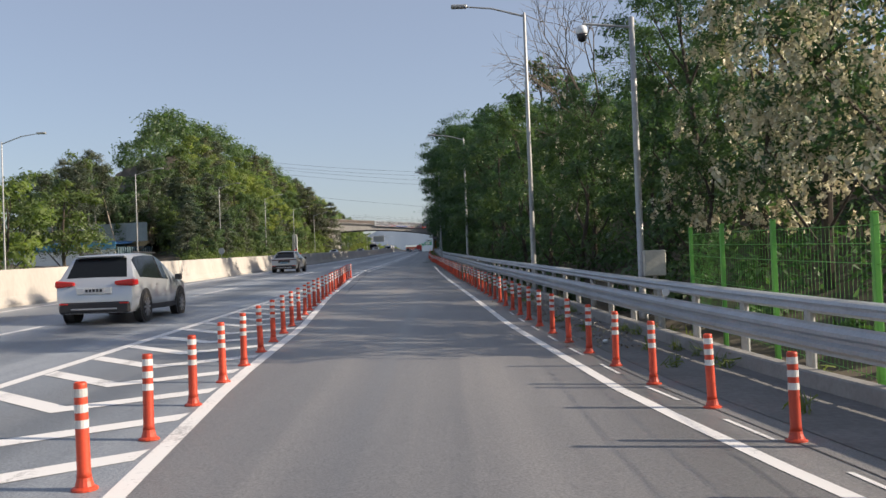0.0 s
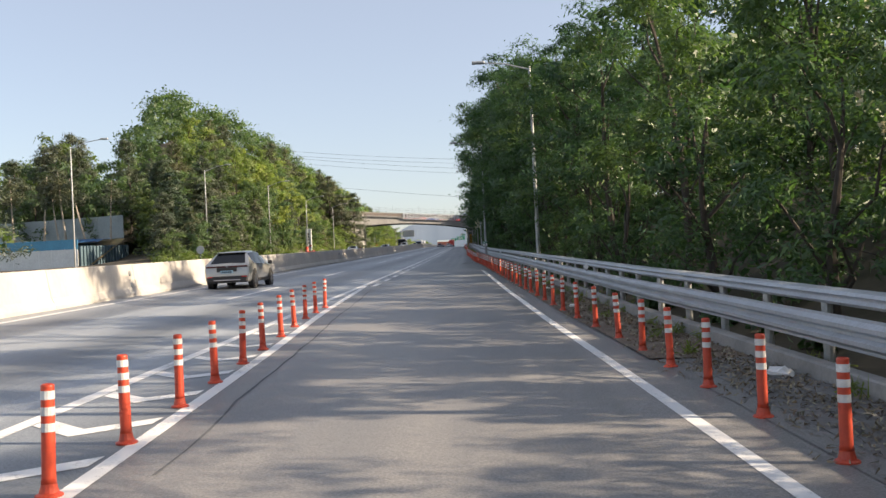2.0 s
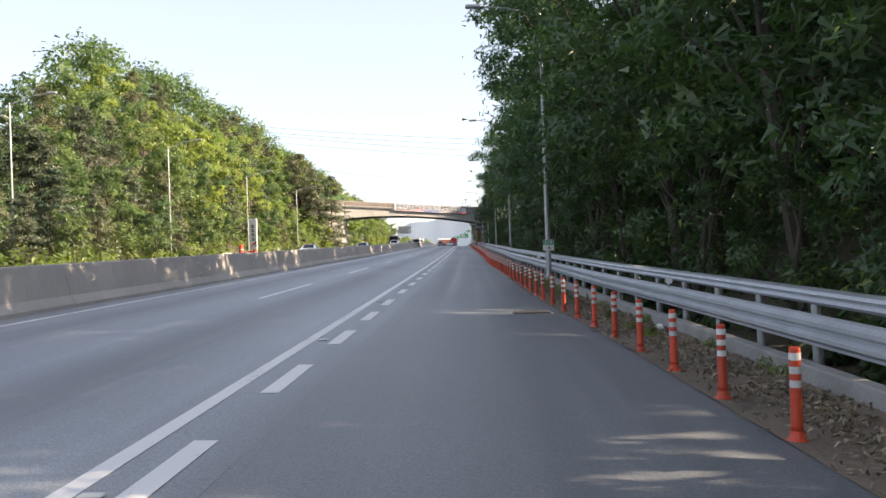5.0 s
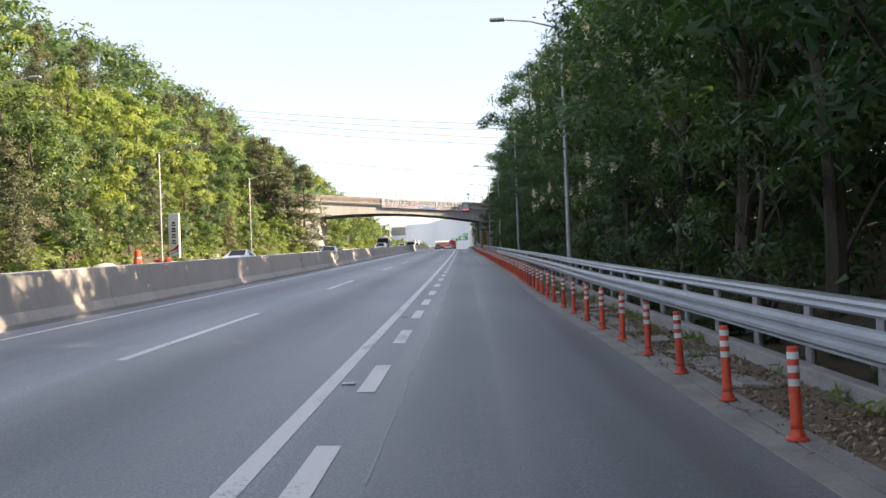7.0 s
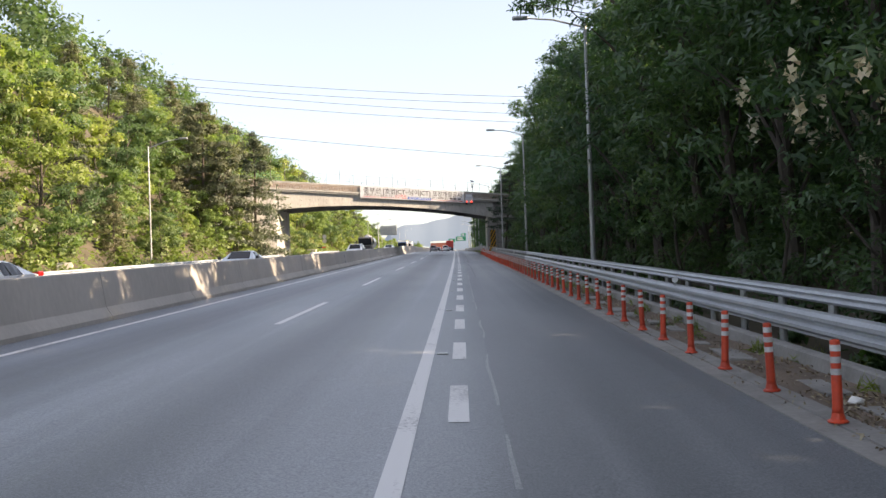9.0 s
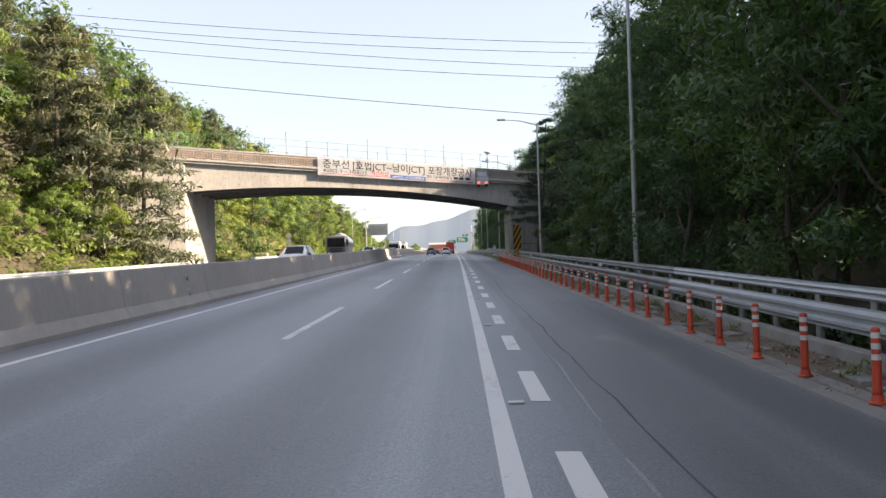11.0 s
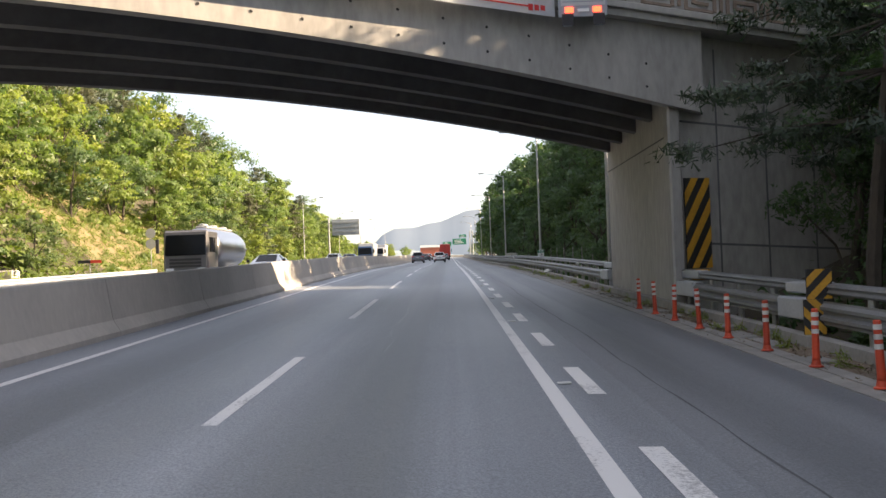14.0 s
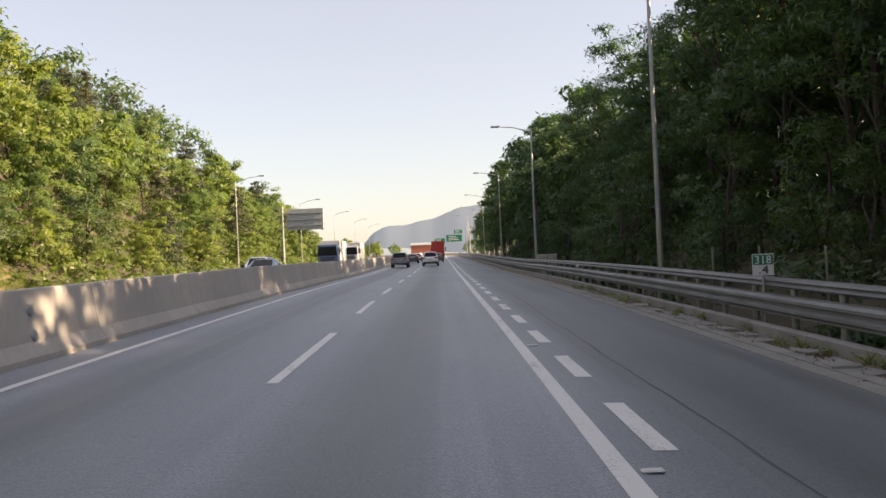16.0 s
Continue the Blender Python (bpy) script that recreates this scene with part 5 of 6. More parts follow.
def hazard_board(w, h, stripes, slope, label):
    thing = empty("hazard_board", label, "sign")
    bm = bmesh.new()
    box(bm, 0, w, 0, 0.03, 0, h)
    part("plate", bm, black, thing)
    pitch = (h + abs(slope) * w) / stripes
    for i in range(-1, stripes + 1):
        z0 = i * pitch - (slope * w if slope > 0 else 0)
        poly = [(0, z0), (w, z0 + slope * w), (w, z0 + slope * w + pitch * 0.5), (0, z0 + pitch * 0.5)]
        bm = bmesh.new()
        f = bm.faces.new([bm.verts.new((x, -0.006, z)) for x, z in poly])
        for co, no in (((0, 0, 0.001), (0, 0, -1)), ((0, 0, h - 0.001), (0, 0, 1))):
            bmesh.ops.bisect_plane(bm, geom=bm.verts[:] + bm.edges[:] + bm.faces[:], plane_co=co, plane_no=no, clear_outer=True)
        if not bm.faces:
            bm.free()
            continue
        bmesh.ops.solidify(bm, geom=bm.faces[:], thickness=-0.004)
        part("stripe", bm, yellow, thing)
    return thing


hb = hazard_board(0.82, 2.45, 5, 1.7, "tall black and yellow striped hazard board on the abutment")
hb.matrix_basis = Matrix.Translation((BX + 5.24, 276.45 + 0.41 * 5.24 + 0.80, ZB + FALL * 5.24 + 1.15)) @ pose(0, 0, 0, 0, 0, 22.0)
hb2 = hazard_board(0.42, 0.50, 3, 1.0, "black and yellow striped end marker on the guardrail")
hb2.matrix_basis = at(4.72, 270.0, 0.80)
hb3 = hazard_board(0.36, 0.58, 3, -1.0, "black and yellow striped end marker on the guardrail")
hb3.matrix_basis = at(4.64, 269.95, 0.22)
orange_box = empty("orange_cabinet", "small orange box at the foot of the abutment", "box")
bm = bmesh.new()
box(bm, 0, 0.5, 0, 0.2, 0, 0.28, bevel=0.02)
part("body", bm, yellow, orange_box)
orange_box.matrix_basis = Matrix.Translation((BX + 5.3, 276.45 + 0.41 * 5.3 + 0.6, ZB + FALL * 5.75 + 0.85))
# rail ends at the abutment
ends = empty("rail_end", "bolted steel end block of the guardrail at the abutment", "guardrail end")
bm = bmesh.new()
box(bm, -0.10, 0.30, 0, 1.6, 0.42, 0.80, bevel=0.03)
part("lower_block", bm, galvanised, ends)
bm = bmesh.new()
box(bm, 0.06, 0.34, 0, 1.6, 0.86, 1.07, bevel=0.03)
part("upper_block", bm, galvanised, ends)
ends.matrix_basis = at(rail_u(289.6), 288.9)
copy_thing(ends, at(rail_u(278.5), 277.4))
copy_thing(ends, at(rail_u(271.0), 270.2))

# ---------------------------------------------------------------- distance signs
green_sign = worn("sign_green", (0.02, 0.22, 0.12), (0.015, 0.17, 0.09), 0.4, big=2, fine=20, amount=0.3, bump=0.0)
white_sign = worn("sign_white", (0.72, 0.73, 0.72), (0.6, 0.6, 0.58), 0.4, big=2, fine=20, amount=0.3, bump=0.0)


def distance_sign(top, low, u, s, h0):
    thing = empty("distance_sign", "small green and white kilometre sign on a post behind the guardrail", "sign", "kilometre signs")
    bm = bmesh.new()
    box(bm, -0.31, 0.31, 0, 0.02, 0, 0.62, bevel=0.008)
    part("plate", bm, white_sign, thing)
    part("green_field", flat_box(-0.29, 0.29, 0.31, 0.595, -0.008, 0.002), green_sign, thing)
    me = lettering(top, 0.33, 0.46)
    me.transform(Matrix.Translation((-0.23, -0.014, 0.34)))
    me.materials.append(ink_white)
    part("figures", me, None, thing)
    me = lettering(low, 0.33, 0.28)
    me.transform(Matrix.Translation((-0.13, -0.012, 0.055)))
    me.materials.append(ink)
    part("figures", me, None, thing)
    bm = bmesh.new()
    tube(bm, (0, 0.04, (-h0 - 0.5) / 0.68), (0, 0.04, 0.6), 0.04, 0.04, 8)
    part("post", bm, galv_pole, thing)
    thing.matrix_basis = at(u, s, h0) @ Matrix.Scale(0.68, 4)


distance_sign("318", ".6", 5.88, 114.5, 1.26)
distance_sign("318", ".4", 4.94, 314.0, 1.09)

# ---------------------------------------------------------------- camera mast, cabinet and green fence by the slip road
mast = empty("camera_mast", "galvanised mast with a white dome camera on an arm", "camera mast")
bm = bmesh.new()
lathe(bm, [(0.13, -0.3), (0.13, 0.0), (0.095, 0.02), (0.085, 4.0), (0.075, 7.75), (0.0, 7.8)], 12)
part("pole", bm, galv_pole, mast, smooth=True)
bm = bmesh.new()
tube(bm, (0.0, 0, 7.5), (-1.25, 0, 7.62), 0.035, 0.03, 8)
part("arm", bm, galv_pole, mast)
bm = bmesh.new()
lathe(bm, [(0.05, 0.16), (0.12, 0.14), (0.15, 0.05), (0.15, -0.06), (0.14, -0.07)], 16)
bmesh.ops.translate(bm, vec=(-1.32, 0, 7.42), verts=bm.verts)
part("housing", bm, vinyl, mast, "white camera housing", True)
bm = bmesh.new()
lathe(bm, [(0.05, -0.27), (0.10, -0.23), (0.135, -0.14), (0.135, -0.06)][::1], 16)
bmesh.ops.translate(bm, vec=(-1.32, 0, 7.42), verts=bm.verts)
part("dome", bm, plain("smoked_dome", (0.02, 0.02, 0.025), 0.12), mast, "smoked dark dome", True)
mast.matrix_basis = at(11.05, 24.5, 0.0)
cab = empty("control_cabinet", "pale grey metal control cabinet behind the guardrail", "cabinet")
bm = bmesh.new()
box(bm, -0.28, 0.28, 0, 0.3, 0.95, 1.62, bevel=0.02)
part("body", bm, worn("cabinet_grey", (0.50, 0.50, 0.45), (0.40, 0.40, 0.36), 0.5, big=2, fine=20), cab)
part("door", flat_box(-0.25, 0.25, 0.99, 1.58, -0.014, -0.002), MATS["cabinet_grey"], cab)
bm = bmesh.new()
box(bm, -0.04, 0.04, 0.1, 0.18, -0.3, 0.96)
part("leg", bm, galv_pole, cab)
cab.matrix_basis = at(11.35, 24.2, 0.0)
fence_green = worn("fence_green", (0.13, 0.38, 0.05), (0.09, 0.27, 0.04), 0.45, big=2, fine=15, amount=0.4)
fence = empty("mesh_fence", "bright green welded wire mesh fence with green posts", "fence")
FS = [2.0, 5.4, 8.6, 11.9, 15.3, 18.1, 21.7]
FU = [10.9, 10.85, 10.8, 10.8, 10.8, 10.85, 11.25]
for u, s in zip(FU, FS):
    bm = bmesh.new()
    v = W(u + 0.35, s)
    box(bm, -0.04, 0.04, -0.04, 0.04, -0.4, 2.12, bevel=0.01)
    box(bm, -0.045, 0.045, -0.045, 0.045, 2.12, 2.15, bevel=0.01)
    bmesh.ops.translate(bm, vec=v, verts=bm.verts)
    part("post", bm, fence_green, fence)
for (u0, s0), (u1, s1) in zip(zip(FU, FS), zip(FU[1:], FS[1:])):
    a, b = W(u0 + 0.35, s0), W(u1 + 0.35, s1)
    bm = bmesh.new()
    n = int((s1 - s0) / 0.13)
    for i in range(1, n):
        p = a.lerp(b, i / n)
        tube(bm, p + Vector((0, 0, 0.05)), p + Vector((0, 0, 2.0)), 0.0026, 0.0026, 4, False)
    for z in (0.1, 0.5, 1.0, 1.5, 1.75, 1.98):
        tube(bm, a + Vector((0, 0, z)), b + Vector((0, 0, z)), 0.005, 0.005, 4, False)
    pn = part("mesh_panel", bm, fence_green, fence)
    tagged(pn, kind="stuff")

# ---------------------------------------------------------------- overhead wires
wire_mat = plain("black_wire", (0.07, 0.07, 0.08), 0.6)


def wire(p0, p1, sag, r=0.03):
    bm = bmesh.new()
    p0, p1 = Vector(p0), Vector(p1)
    pts = [p0.lerp(p1, i / 24) - Vector((0, 0, sag * 4 * (i / 24) * (1 - i / 24))) for i in range(25)]
    branch(bm, pts, r, r, 5)
    ob = part("overhead_wire", bm, wire_mat)
    tagged(ob, "thin dark overhead wire slung across the motorway", "wire", "overhead wires")


wire((-65, 272, 29.3), (42, 272, 16.0), 1.2, 0.03)
for zl, zr_ in ((37.2, 26.2), (35.6, 24.9), (37.6, 28.4), (38.9, 29.6)):
    wire((-65, 300, zl + 1.6), (42, 300, zr_ + 1.6), 1.6, 0.034)

# ---------------------------------------------------------------- beside the opposite carriageway
leftrail = empty("far_guardrail", "pale single-beam guardrail beyond the opposite carriageway", "guardrail", kind="structure")
for s0, s1 in ((104, 262), (284, 318)):
    s = s0
    while s < s1:
        me = sweep("beam", [(0.0, 0.45), (0.07, 0.52), (0.0, 0.60), (0.07, 0.68), (0.0, 0.76), (-0.02, 0.76), (-0.02, 0.45)], const(-21.6), s, min(s + 8, s1), 4, galvanised)
        part("beam", me, None, leftrail)
        bm = bmesh.new()
        tube(bm, (0, 0, -0.2), (0, 0, 0.78), 0.06, 0.06, 8)
        bmesh.ops.translate(bm, vec=W(-21.7, s + 1), verts=bm.verts)
        part("post", bm, galv_pole, leftrail)
        s += 8
pylon = empty("rest_area_sign", "tall white pylon sign with dark lettering and coloured swooshes", "sign")
bm = bmesh.new()
box(bm, -0.55, 0.55, -0.12, 0.12, 0, 4.7, bevel=0.03)
part("panel", bm, white_sign, pylon)
for i in range(4):
    bm = bmesh.new()
    z = 3.55 - i * 0.55
    box(bm, -0.22, 0.24, -0.13, -0.118, z, z + 0.13)
    box(bm, -0.16, 0.18, -0.13, -0.118, z + 0.2, z + 0.38)
    part("lettering_bar", bm, ink, pylon)
for nm, mat, dz, th in (("red_swoosh", ink_red, 0.0, 0.42), ("blue_swoosh", ink_blue, -0.22, 0.16)):
    bm = bmesh.new()
    f = bm.faces.new([bm.verts.new((x, -0.125, z + dz)) for x, z in ((-0.5, 1.15), (0.5, 1.45), (0.5, 1.45 + th), (0.1, 1.3 + th * 0.6), (-0.5, 1.15 + th * 0.2))])
    bmesh.ops.solidify(bm, geom=[f], thickness=0.01)
    part(nm, bm, mat, pylon)
bm = bmesh.new()
tube(bm, (0.3, 0, -0.6), (0.3, 0, 0.1), 0.08, 0.08, 8)
tube(bm, (-0.3, 0, -0.6), (-0.3, 0, 0.1), 0.08, 0.08, 8)
part("feet", bm, galv_pole, pylon)
pylon.matrix_basis = at(-25.0, 194.9, 0.35, -14)

# stacked sandbags and orange drums on the far verge
sandbag = worn("pale_sack", (0.62, 0.58, 0.48), (0.45, 0.42, 0.34), 0.9, big=4, fine=20, bump=0.4)
rnd = random.Random(77)


def sack(u, s, h, r):
    bm = bmesh.new()
    bmesh.ops.create_icosphere(bm, subdivisions=2, radius=r)
    for v in bm.verts:
        v.co.z *= 0.55 if v.co.z > 0 else 0.4
        v.co.x *= 1.3
        v.co += Vector((noise.noise(v.co * 3), noise.noise(v.co * 3 + Vector((5, 0, 0))), 0)) * 0.12 * r
    ob = part("sandbag", bm, sandbag, smooth=True)
    tagged(ob, "pale woven sack lying behind the far guardrail", "sack", "sacks on the far verge")
    ob.matrix_basis = at(u, s, h, rnd.uniform(0, 180))


for u, s, h, r in ((-22.7, 173, 0.45, 0.9), (-22.9, 175.2, 0.35, 0.7), (-22.6, 182.2, 0.4, 0.5), (-22.8, 187.5, 0.5, 0.5), (-22.8, 189.5, 0.4, 0.5)):
    sack(u, s, h, r)
drum = empty("traffic_drum", "orange plastic traffic drum behind the far guardrail", "traffic drum", "drums on the far verge")
bm = bmesh.new()
lathe(bm, [(0.36, 0.0), (0.36, 0.06), (0.28, 0.08), (0.26, 0.5), (0.24, 0.52), (0.22, 0.95), (0.1, 1.0)], 14)
part("body", bm, orange, drum)
bm = bmesh.new()
lathe(bm, [(0.262, 0.36), (0.268, 0.37), (0.264, 0.47), (0.258, 0.48)], 14)
part("reflective_band", bm, band_white, drum)
drum.matrix_basis = at(-22.5, 178.4, 0.0)
for u, s, h in ((-22.6, 178.9, 0.75), (-22.4, 183.0, 0.0), (-22.9, 184.0, 0.0), (-22.5, 185.2, 0.0), (-22.7, 186.0, 0.1)):
    copy_thing(drum, at(u, s, h, rnd.uniform(0, 90)))


def round_sign(u, s, h, discs, turn=0.0, label="back of a round grey road sign on a post"):
    thing = empty("round_sign", label, "sign")
    bm = bmesh.new()
    tube(bm, (0, 0.03, -0.5), (0, 0.03, h + 0.3), 0.04, 0.04, 8)
    part("post", bm, galv_pole, thing)
    for i in range(discs):
        bm = bmesh.new()
        bmesh.ops.create_cone(bm, cap_ends=True, segments=24, radius1=0.42, radius2=0.42, depth=0.02, matrix=pose(0, 0, h - 0.88 * i, 90, 0, 0))
        part("disc", bm, grey_pale, thing)
    thing.matrix_basis = at(u, s, 0.1, turn)


grey_pale = worn("sign_back", (0.42, 0.44, 0.46), (0.32, 0.34, 0.36), 0.45, 0.3, big=2, fine=18)
round_sign(-26.0, 330.3, 3.6, 2)
round_sign(-23.4, 121.5, 1.75, 1)
arrow = empty("road_works_sign", "low red and dark sign board on a thin stand", "sign")
part("board", flat_box(-0.75, 0.05, 1.35, 1.55, -0.03, 0.0), black, arrow)
part("board", flat_box(0.05, 0.75, 1.35, 1.55, -0.03, 0.0), plain("sign_red", (0.6, 0.05, 0.03), 0.5), arrow)
bm = bmesh.new()
tube(bm, (0, 0.03, -0.3), (0, 0.03, 1.6), 0.04, 0.04, 8)
part("stand", bm, galv_pole, arrow)
arrow.matrix_basis = at(-24.0, 312.2, 0.0)
block = empty("concrete_block", "weathered grey concrete box on the far verge", "block")
bm = bmesh.new()
box(bm, -0.8, 0.8, -0.4, 0.4, -0.3, 1.15, bevel=0.05)
part("body", bm, concrete, block)
block.matrix_basis = at(-24.0, 300.7, 0.0)
copy_thing(block, at(-24.6, 206.5, 0.1, 20)).scale = (0.6, 0.6, 0.9)

# sign gantry arm seen from behind
vms = empty("cantilever_sign", "back of a large grey message board on a cantilever mast", "sign")
bm = bmesh.new()
tube(bm, (0, 0, -0.5), (0, 0, 8.6), 0.2, 0.16, 10)
part("mast", bm, galv_pole, vms)
bm = bmesh.new()
box(bm, 0.6, 5.6, 0.1, 0.35, 5.3, 8.2, bevel=0.03)
part("panel", bm, grey_pale, vms)
for z in (5.9, 6.75, 7.6):
    bm = bmesh.new()
    box(bm, 0.0, 5.6, -0.12, 0.08, z - 0.07, z + 0.07)
    part("arm", bm, galv_pole, vms)
vms.matrix_basis = at(-22.9, 420, 0.0)

# building site beyond the trees: hoarding, tarpaulins and sheet piles
blue_tarp = worn("blue_tarpaulin", (0.10, 0.25, 0.48), (0.06, 0.16, 0.36), 0.5, big=0.6, fine=5.0)
teal_mesh = worn("blue_netting", (0.10, 0.32, 0.48), (0.08, 0.24, 0.38), 0.6, big=0.6, fine=6.0)
pale_sheet = worn("pale_hoarding", (0.76, 0.77, 0.74), (0.64, 0.65, 0.62), 0.6, big=0.5, fine=5.0)
pile_blue = worn("blue_grey_piles", (0.09, 0.14, 0.17), (0.06, 0.10, 0.12), 0.6, big=0.5, fine=5.0)
grey_hoard = worn("grey_hoarding", (0.34, 0.38, 0.38), (0.26, 0.295, 0.295), 0.6, big=0.5, fine=5.0)


def hoarding(name, p0, p1, z0, z1, n, mat, label, rib=0.04):
    thing = empty(name, label, "hoarding")
    a, b = W(p0[0], p0[1]), W(p1[0], p1[1])
    d = (b - a)
    ang = math.degrees(math.atan2(d.y, d.x))
    L = math.hypot(d.x, d.y)
    for i in range(n):
        bm = bmesh.new()
        box(bm, 0.02, L / n - 0.02, -0.03, 0.03, z0, z1)
        box(bm, 0.0, 0.06, -0.03 - rib, 0.03, z0, z1 + 0.05)
        bmesh.ops.transform(bm, matrix=Matrix.Translation(a.lerp(b, i / n)) @ pose(0, 0, 0, 0, 0, ang), verts=bm.verts)
        part("panel", bm, mat, thing)


hoarding("site_hoarding", (-66, 144.5), (-43, 137), 0.4, 2.75, 12, pale_sheet, "pale sheet hoarding round the building site", 0.015)
hoarding("netting_fence", (-66, 145.0), (-43.2, 137.5), 2.75, 3.95, 10, teal_mesh, "blue netting fence above the hoarding", 0.015)
hoarding("sheet_piles", (-42.9, 137.2), (-41.0, 148), 0.4, 3.1, 16, pile_blue, "blue-grey upright sheet piles beside the site", 0.15)
hoarding("grey_fence", (-85, 168), (-42.3, 150), 4.1, 7.2, 20, grey_hoard, "grey panel fence on the bank behind the building site", 0.03)
tarp = empty("tarpaulin", "bright blue tarpaulin stretched over a mound on the building site", "tarpaulin")
bm = bmesh.new()
g = [[bm.verts.new((-70 + i * 1.95, 141.5 + (14 - i) * 0.62 + j * 0.9, zr(0, 142) + 3.95 + 0.08 * j + 0.22 * math.sin(i * 0.7) * math.sin(j * 0.9) + 0.25 * noise.noise((i * 0.5, j * 0.5, 2)))) for i in range(15)] for j in range(7)]
for j in range(6):
    for i in range(14):
        bm.faces.new((g[j][i], g[j][i + 1], g[j + 1][i + 1], g[j + 1][i]))
bmesh.ops.solidify(bm, geom=bm.faces[:], thickness=0.05)
part("sheet", bm, blue_tarp, tarp)
structure("mound", mesh_from("mound", [(-86, 152, zr(0, 140) + 1.0), (-42, 139, zr(0, 140) + 1.0), (-41, 147, zr(0, 147) + 4.2), (-86, 163, zr(0, 147) + 4.2), (-86, 180, zr(0, 150) + 4.6), (-41, 156, zr(0, 150) + 4.6)],
                               [(0, 1, 2, 3), (3, 2, 5, 4)], bank), "bare sandy mound on the building site", "ground")

# ---------------------------------------------------------------- litter on the verge and studs of debris
rng = np.random.default_rng(9)
cs = []
for i in range(13000):
    s = rng.uniform(16, 330) if i % 2 else rng.uniform(30, 160)
    a, b = edge_u(s), kerb_u(s)
    q = min(0.98, max(-0.06, rng.normal(0.58, 0.27)))
    cs.append(tuple(W(a + (b - a) * q, s, 0.03)))
litter_mat = leaf_material("dry_leaf", (0.12, 0.075, 0.045), (0.27, 0.175, 0.105), (0.46, 0.37, 0.26), 0.0)
v, shade = leaf_cloud(rng, cs, [0.2] * len(cs), 5, 0.075, 0.026, 0.0, 0.10, 1.6, 0.7)
ob = new("dry_litter", blades_mesh("dry_litter", v, [litter_mat]))
tagged(ob, "dry leaves and twigs drifted along the kerb", "leaf litter", kind="stuff")
paper = plain("white_litter", (0.7, 0.7, 0.68), 0.7)
for i, (s, f, r) in enumerate(((37.5, 0.8, 0.12), (40.2, 0.75, 0.16), (52.0, 0.3, 0.09), (60.5, 0.55, 0.08), (96.3, 0.9, 0.1), (142.4, 0.45, 0.09), (159.5, 0.5, 0.1), (236.5, 0.9, 0.12), (308.2, 1.15, 0.2), (17.0, 0.35, 0.05))):
    bm = bmesh.new()
    bmesh.ops.create_icosphere(bm, subdivisions=2, radius=r)
    for w in bm.verts:
        w.co += Vector([noise.noise(w.co * 9 + Vector((i, k * 3, 0))) for k in range(3)]) * r * 0.7
        w.co.z = w.co.z * 0.55
    ob = part("litter_bag", bm, paper)
    tagged(ob, "crumpled white plastic litter lying by the kerb", "litter", "litter on the verge")
    ob.matrix_basis = at(edge_u(s) + (kerb_u(s) - edge_u(s)) * f, s, 0.05 + (0.2 if f > 1 else 0))
# broken slabs of the old gutter lying along the verge
slab_meshes = []
for k in range(5):
    bm = bmesh.new()
    a, b = 0.16 + 0.05 * (k % 3), 0.32 + 0.09 * k
    box(bm, -a, a, -b, b, -0.03, 0.03, bevel=0.012)
    for w in bm.verts:
        w.co += Vector((noise.noise(w.co * 4 + Vector((k, 0, 0))), noise.noise(w.co * 4 + Vector((0, k, 3))), 0)) * 0.05
    me = bpy.data.meshes.new("slab")
    bm.to_mesh(me)
    bm.free()
    me.materials.append(concrete_curb)
    slab_meshes.append(me)
gutter_ob = bpy.data.objects["gutter"]
rs = random.Random(61)
q = 124.0
while q < 336:
    w = rs.uniform(0.18, 0.62)
    ob = new("slab", slab_meshes[rs.randrange(5)])
    ob.parent = gutter_ob
    ob.matrix_basis = at(edge_u(q) + 0.2 + w * (kerb_u(q) - edge_u(q) - 0.3), q, 0.012, rs.gauss(0, 7), rs.gauss(0, 1.5), rs.gauss(0, 1.2))
    q += rs.uniform(0.7, 2.2) if q > 280 or q < 160 else rs.uniform(1.2, 3.6)
# thin posts of an old wire fence behind the rail beyond the bridge
for k in range(9):
    bm = bmesh.new()
    tube(bm, (0, 0, -0.3), (0.03 * (k % 3 - 1), 0, 1.9), 0.03, 0.03, 6)
    ob = part("fence_post", bm, pole_dark)
    tagged(ob, "thin grey wire fence post behind the guardrail", "fence post", "old fence posts")
    q = 291.5 + 3.9 * k
    ob.matrix_basis = at(rail_u(q) + 1.7, q, ground_h(rail_u(q) + 1.7, q))
# weeds and grass tufts growing along the kerb
cs = []
for i in range(420):
    s = rng.uniform(6, 335)
    a, b = edge_u(s), kerb_u(s)
    cs.append(tuple(W(a + (b - a) * rng.choice([0.97, 0.9, 0.5, 1.35]) + rng.normal(0, 0.08), s, 0.07)))
v, shade = leaf_cloud(rng, cs, [0.16] * len(cs), 26, 0.26, 0.022, -1.2, 0.7, 0.0, 0.5)
ob = new("kerb_weeds", blades_mesh("kerb_weeds", v, [leaf_shrub], shade))
tagged(ob, "thin green weeds and grass tufts along the kerb", "weeds", kind="stuff")

# drain cover in the shoulder
drain = empty("drain_cover", "dark iron drain cover set in the shoulder", "drain cover")
bm = bmesh.new()
box(bm, -0.45, 0.45, -0.42, 0.42, 0.0, 0.012)
for i in range(7):
    box(bm, -0.4, 0.4, -0.37 + i * 0.11, -0.31 + i * 0.11, 0.012, 0.02)
part("grate", bm, worn("drain_iron", (0.105, 0.10, 0.095), (0.07, 0.068, 0.065), 0.7, big=3, fine=25), drain)
drain.matrix_basis = at(4.2, 100.4, 0.002)

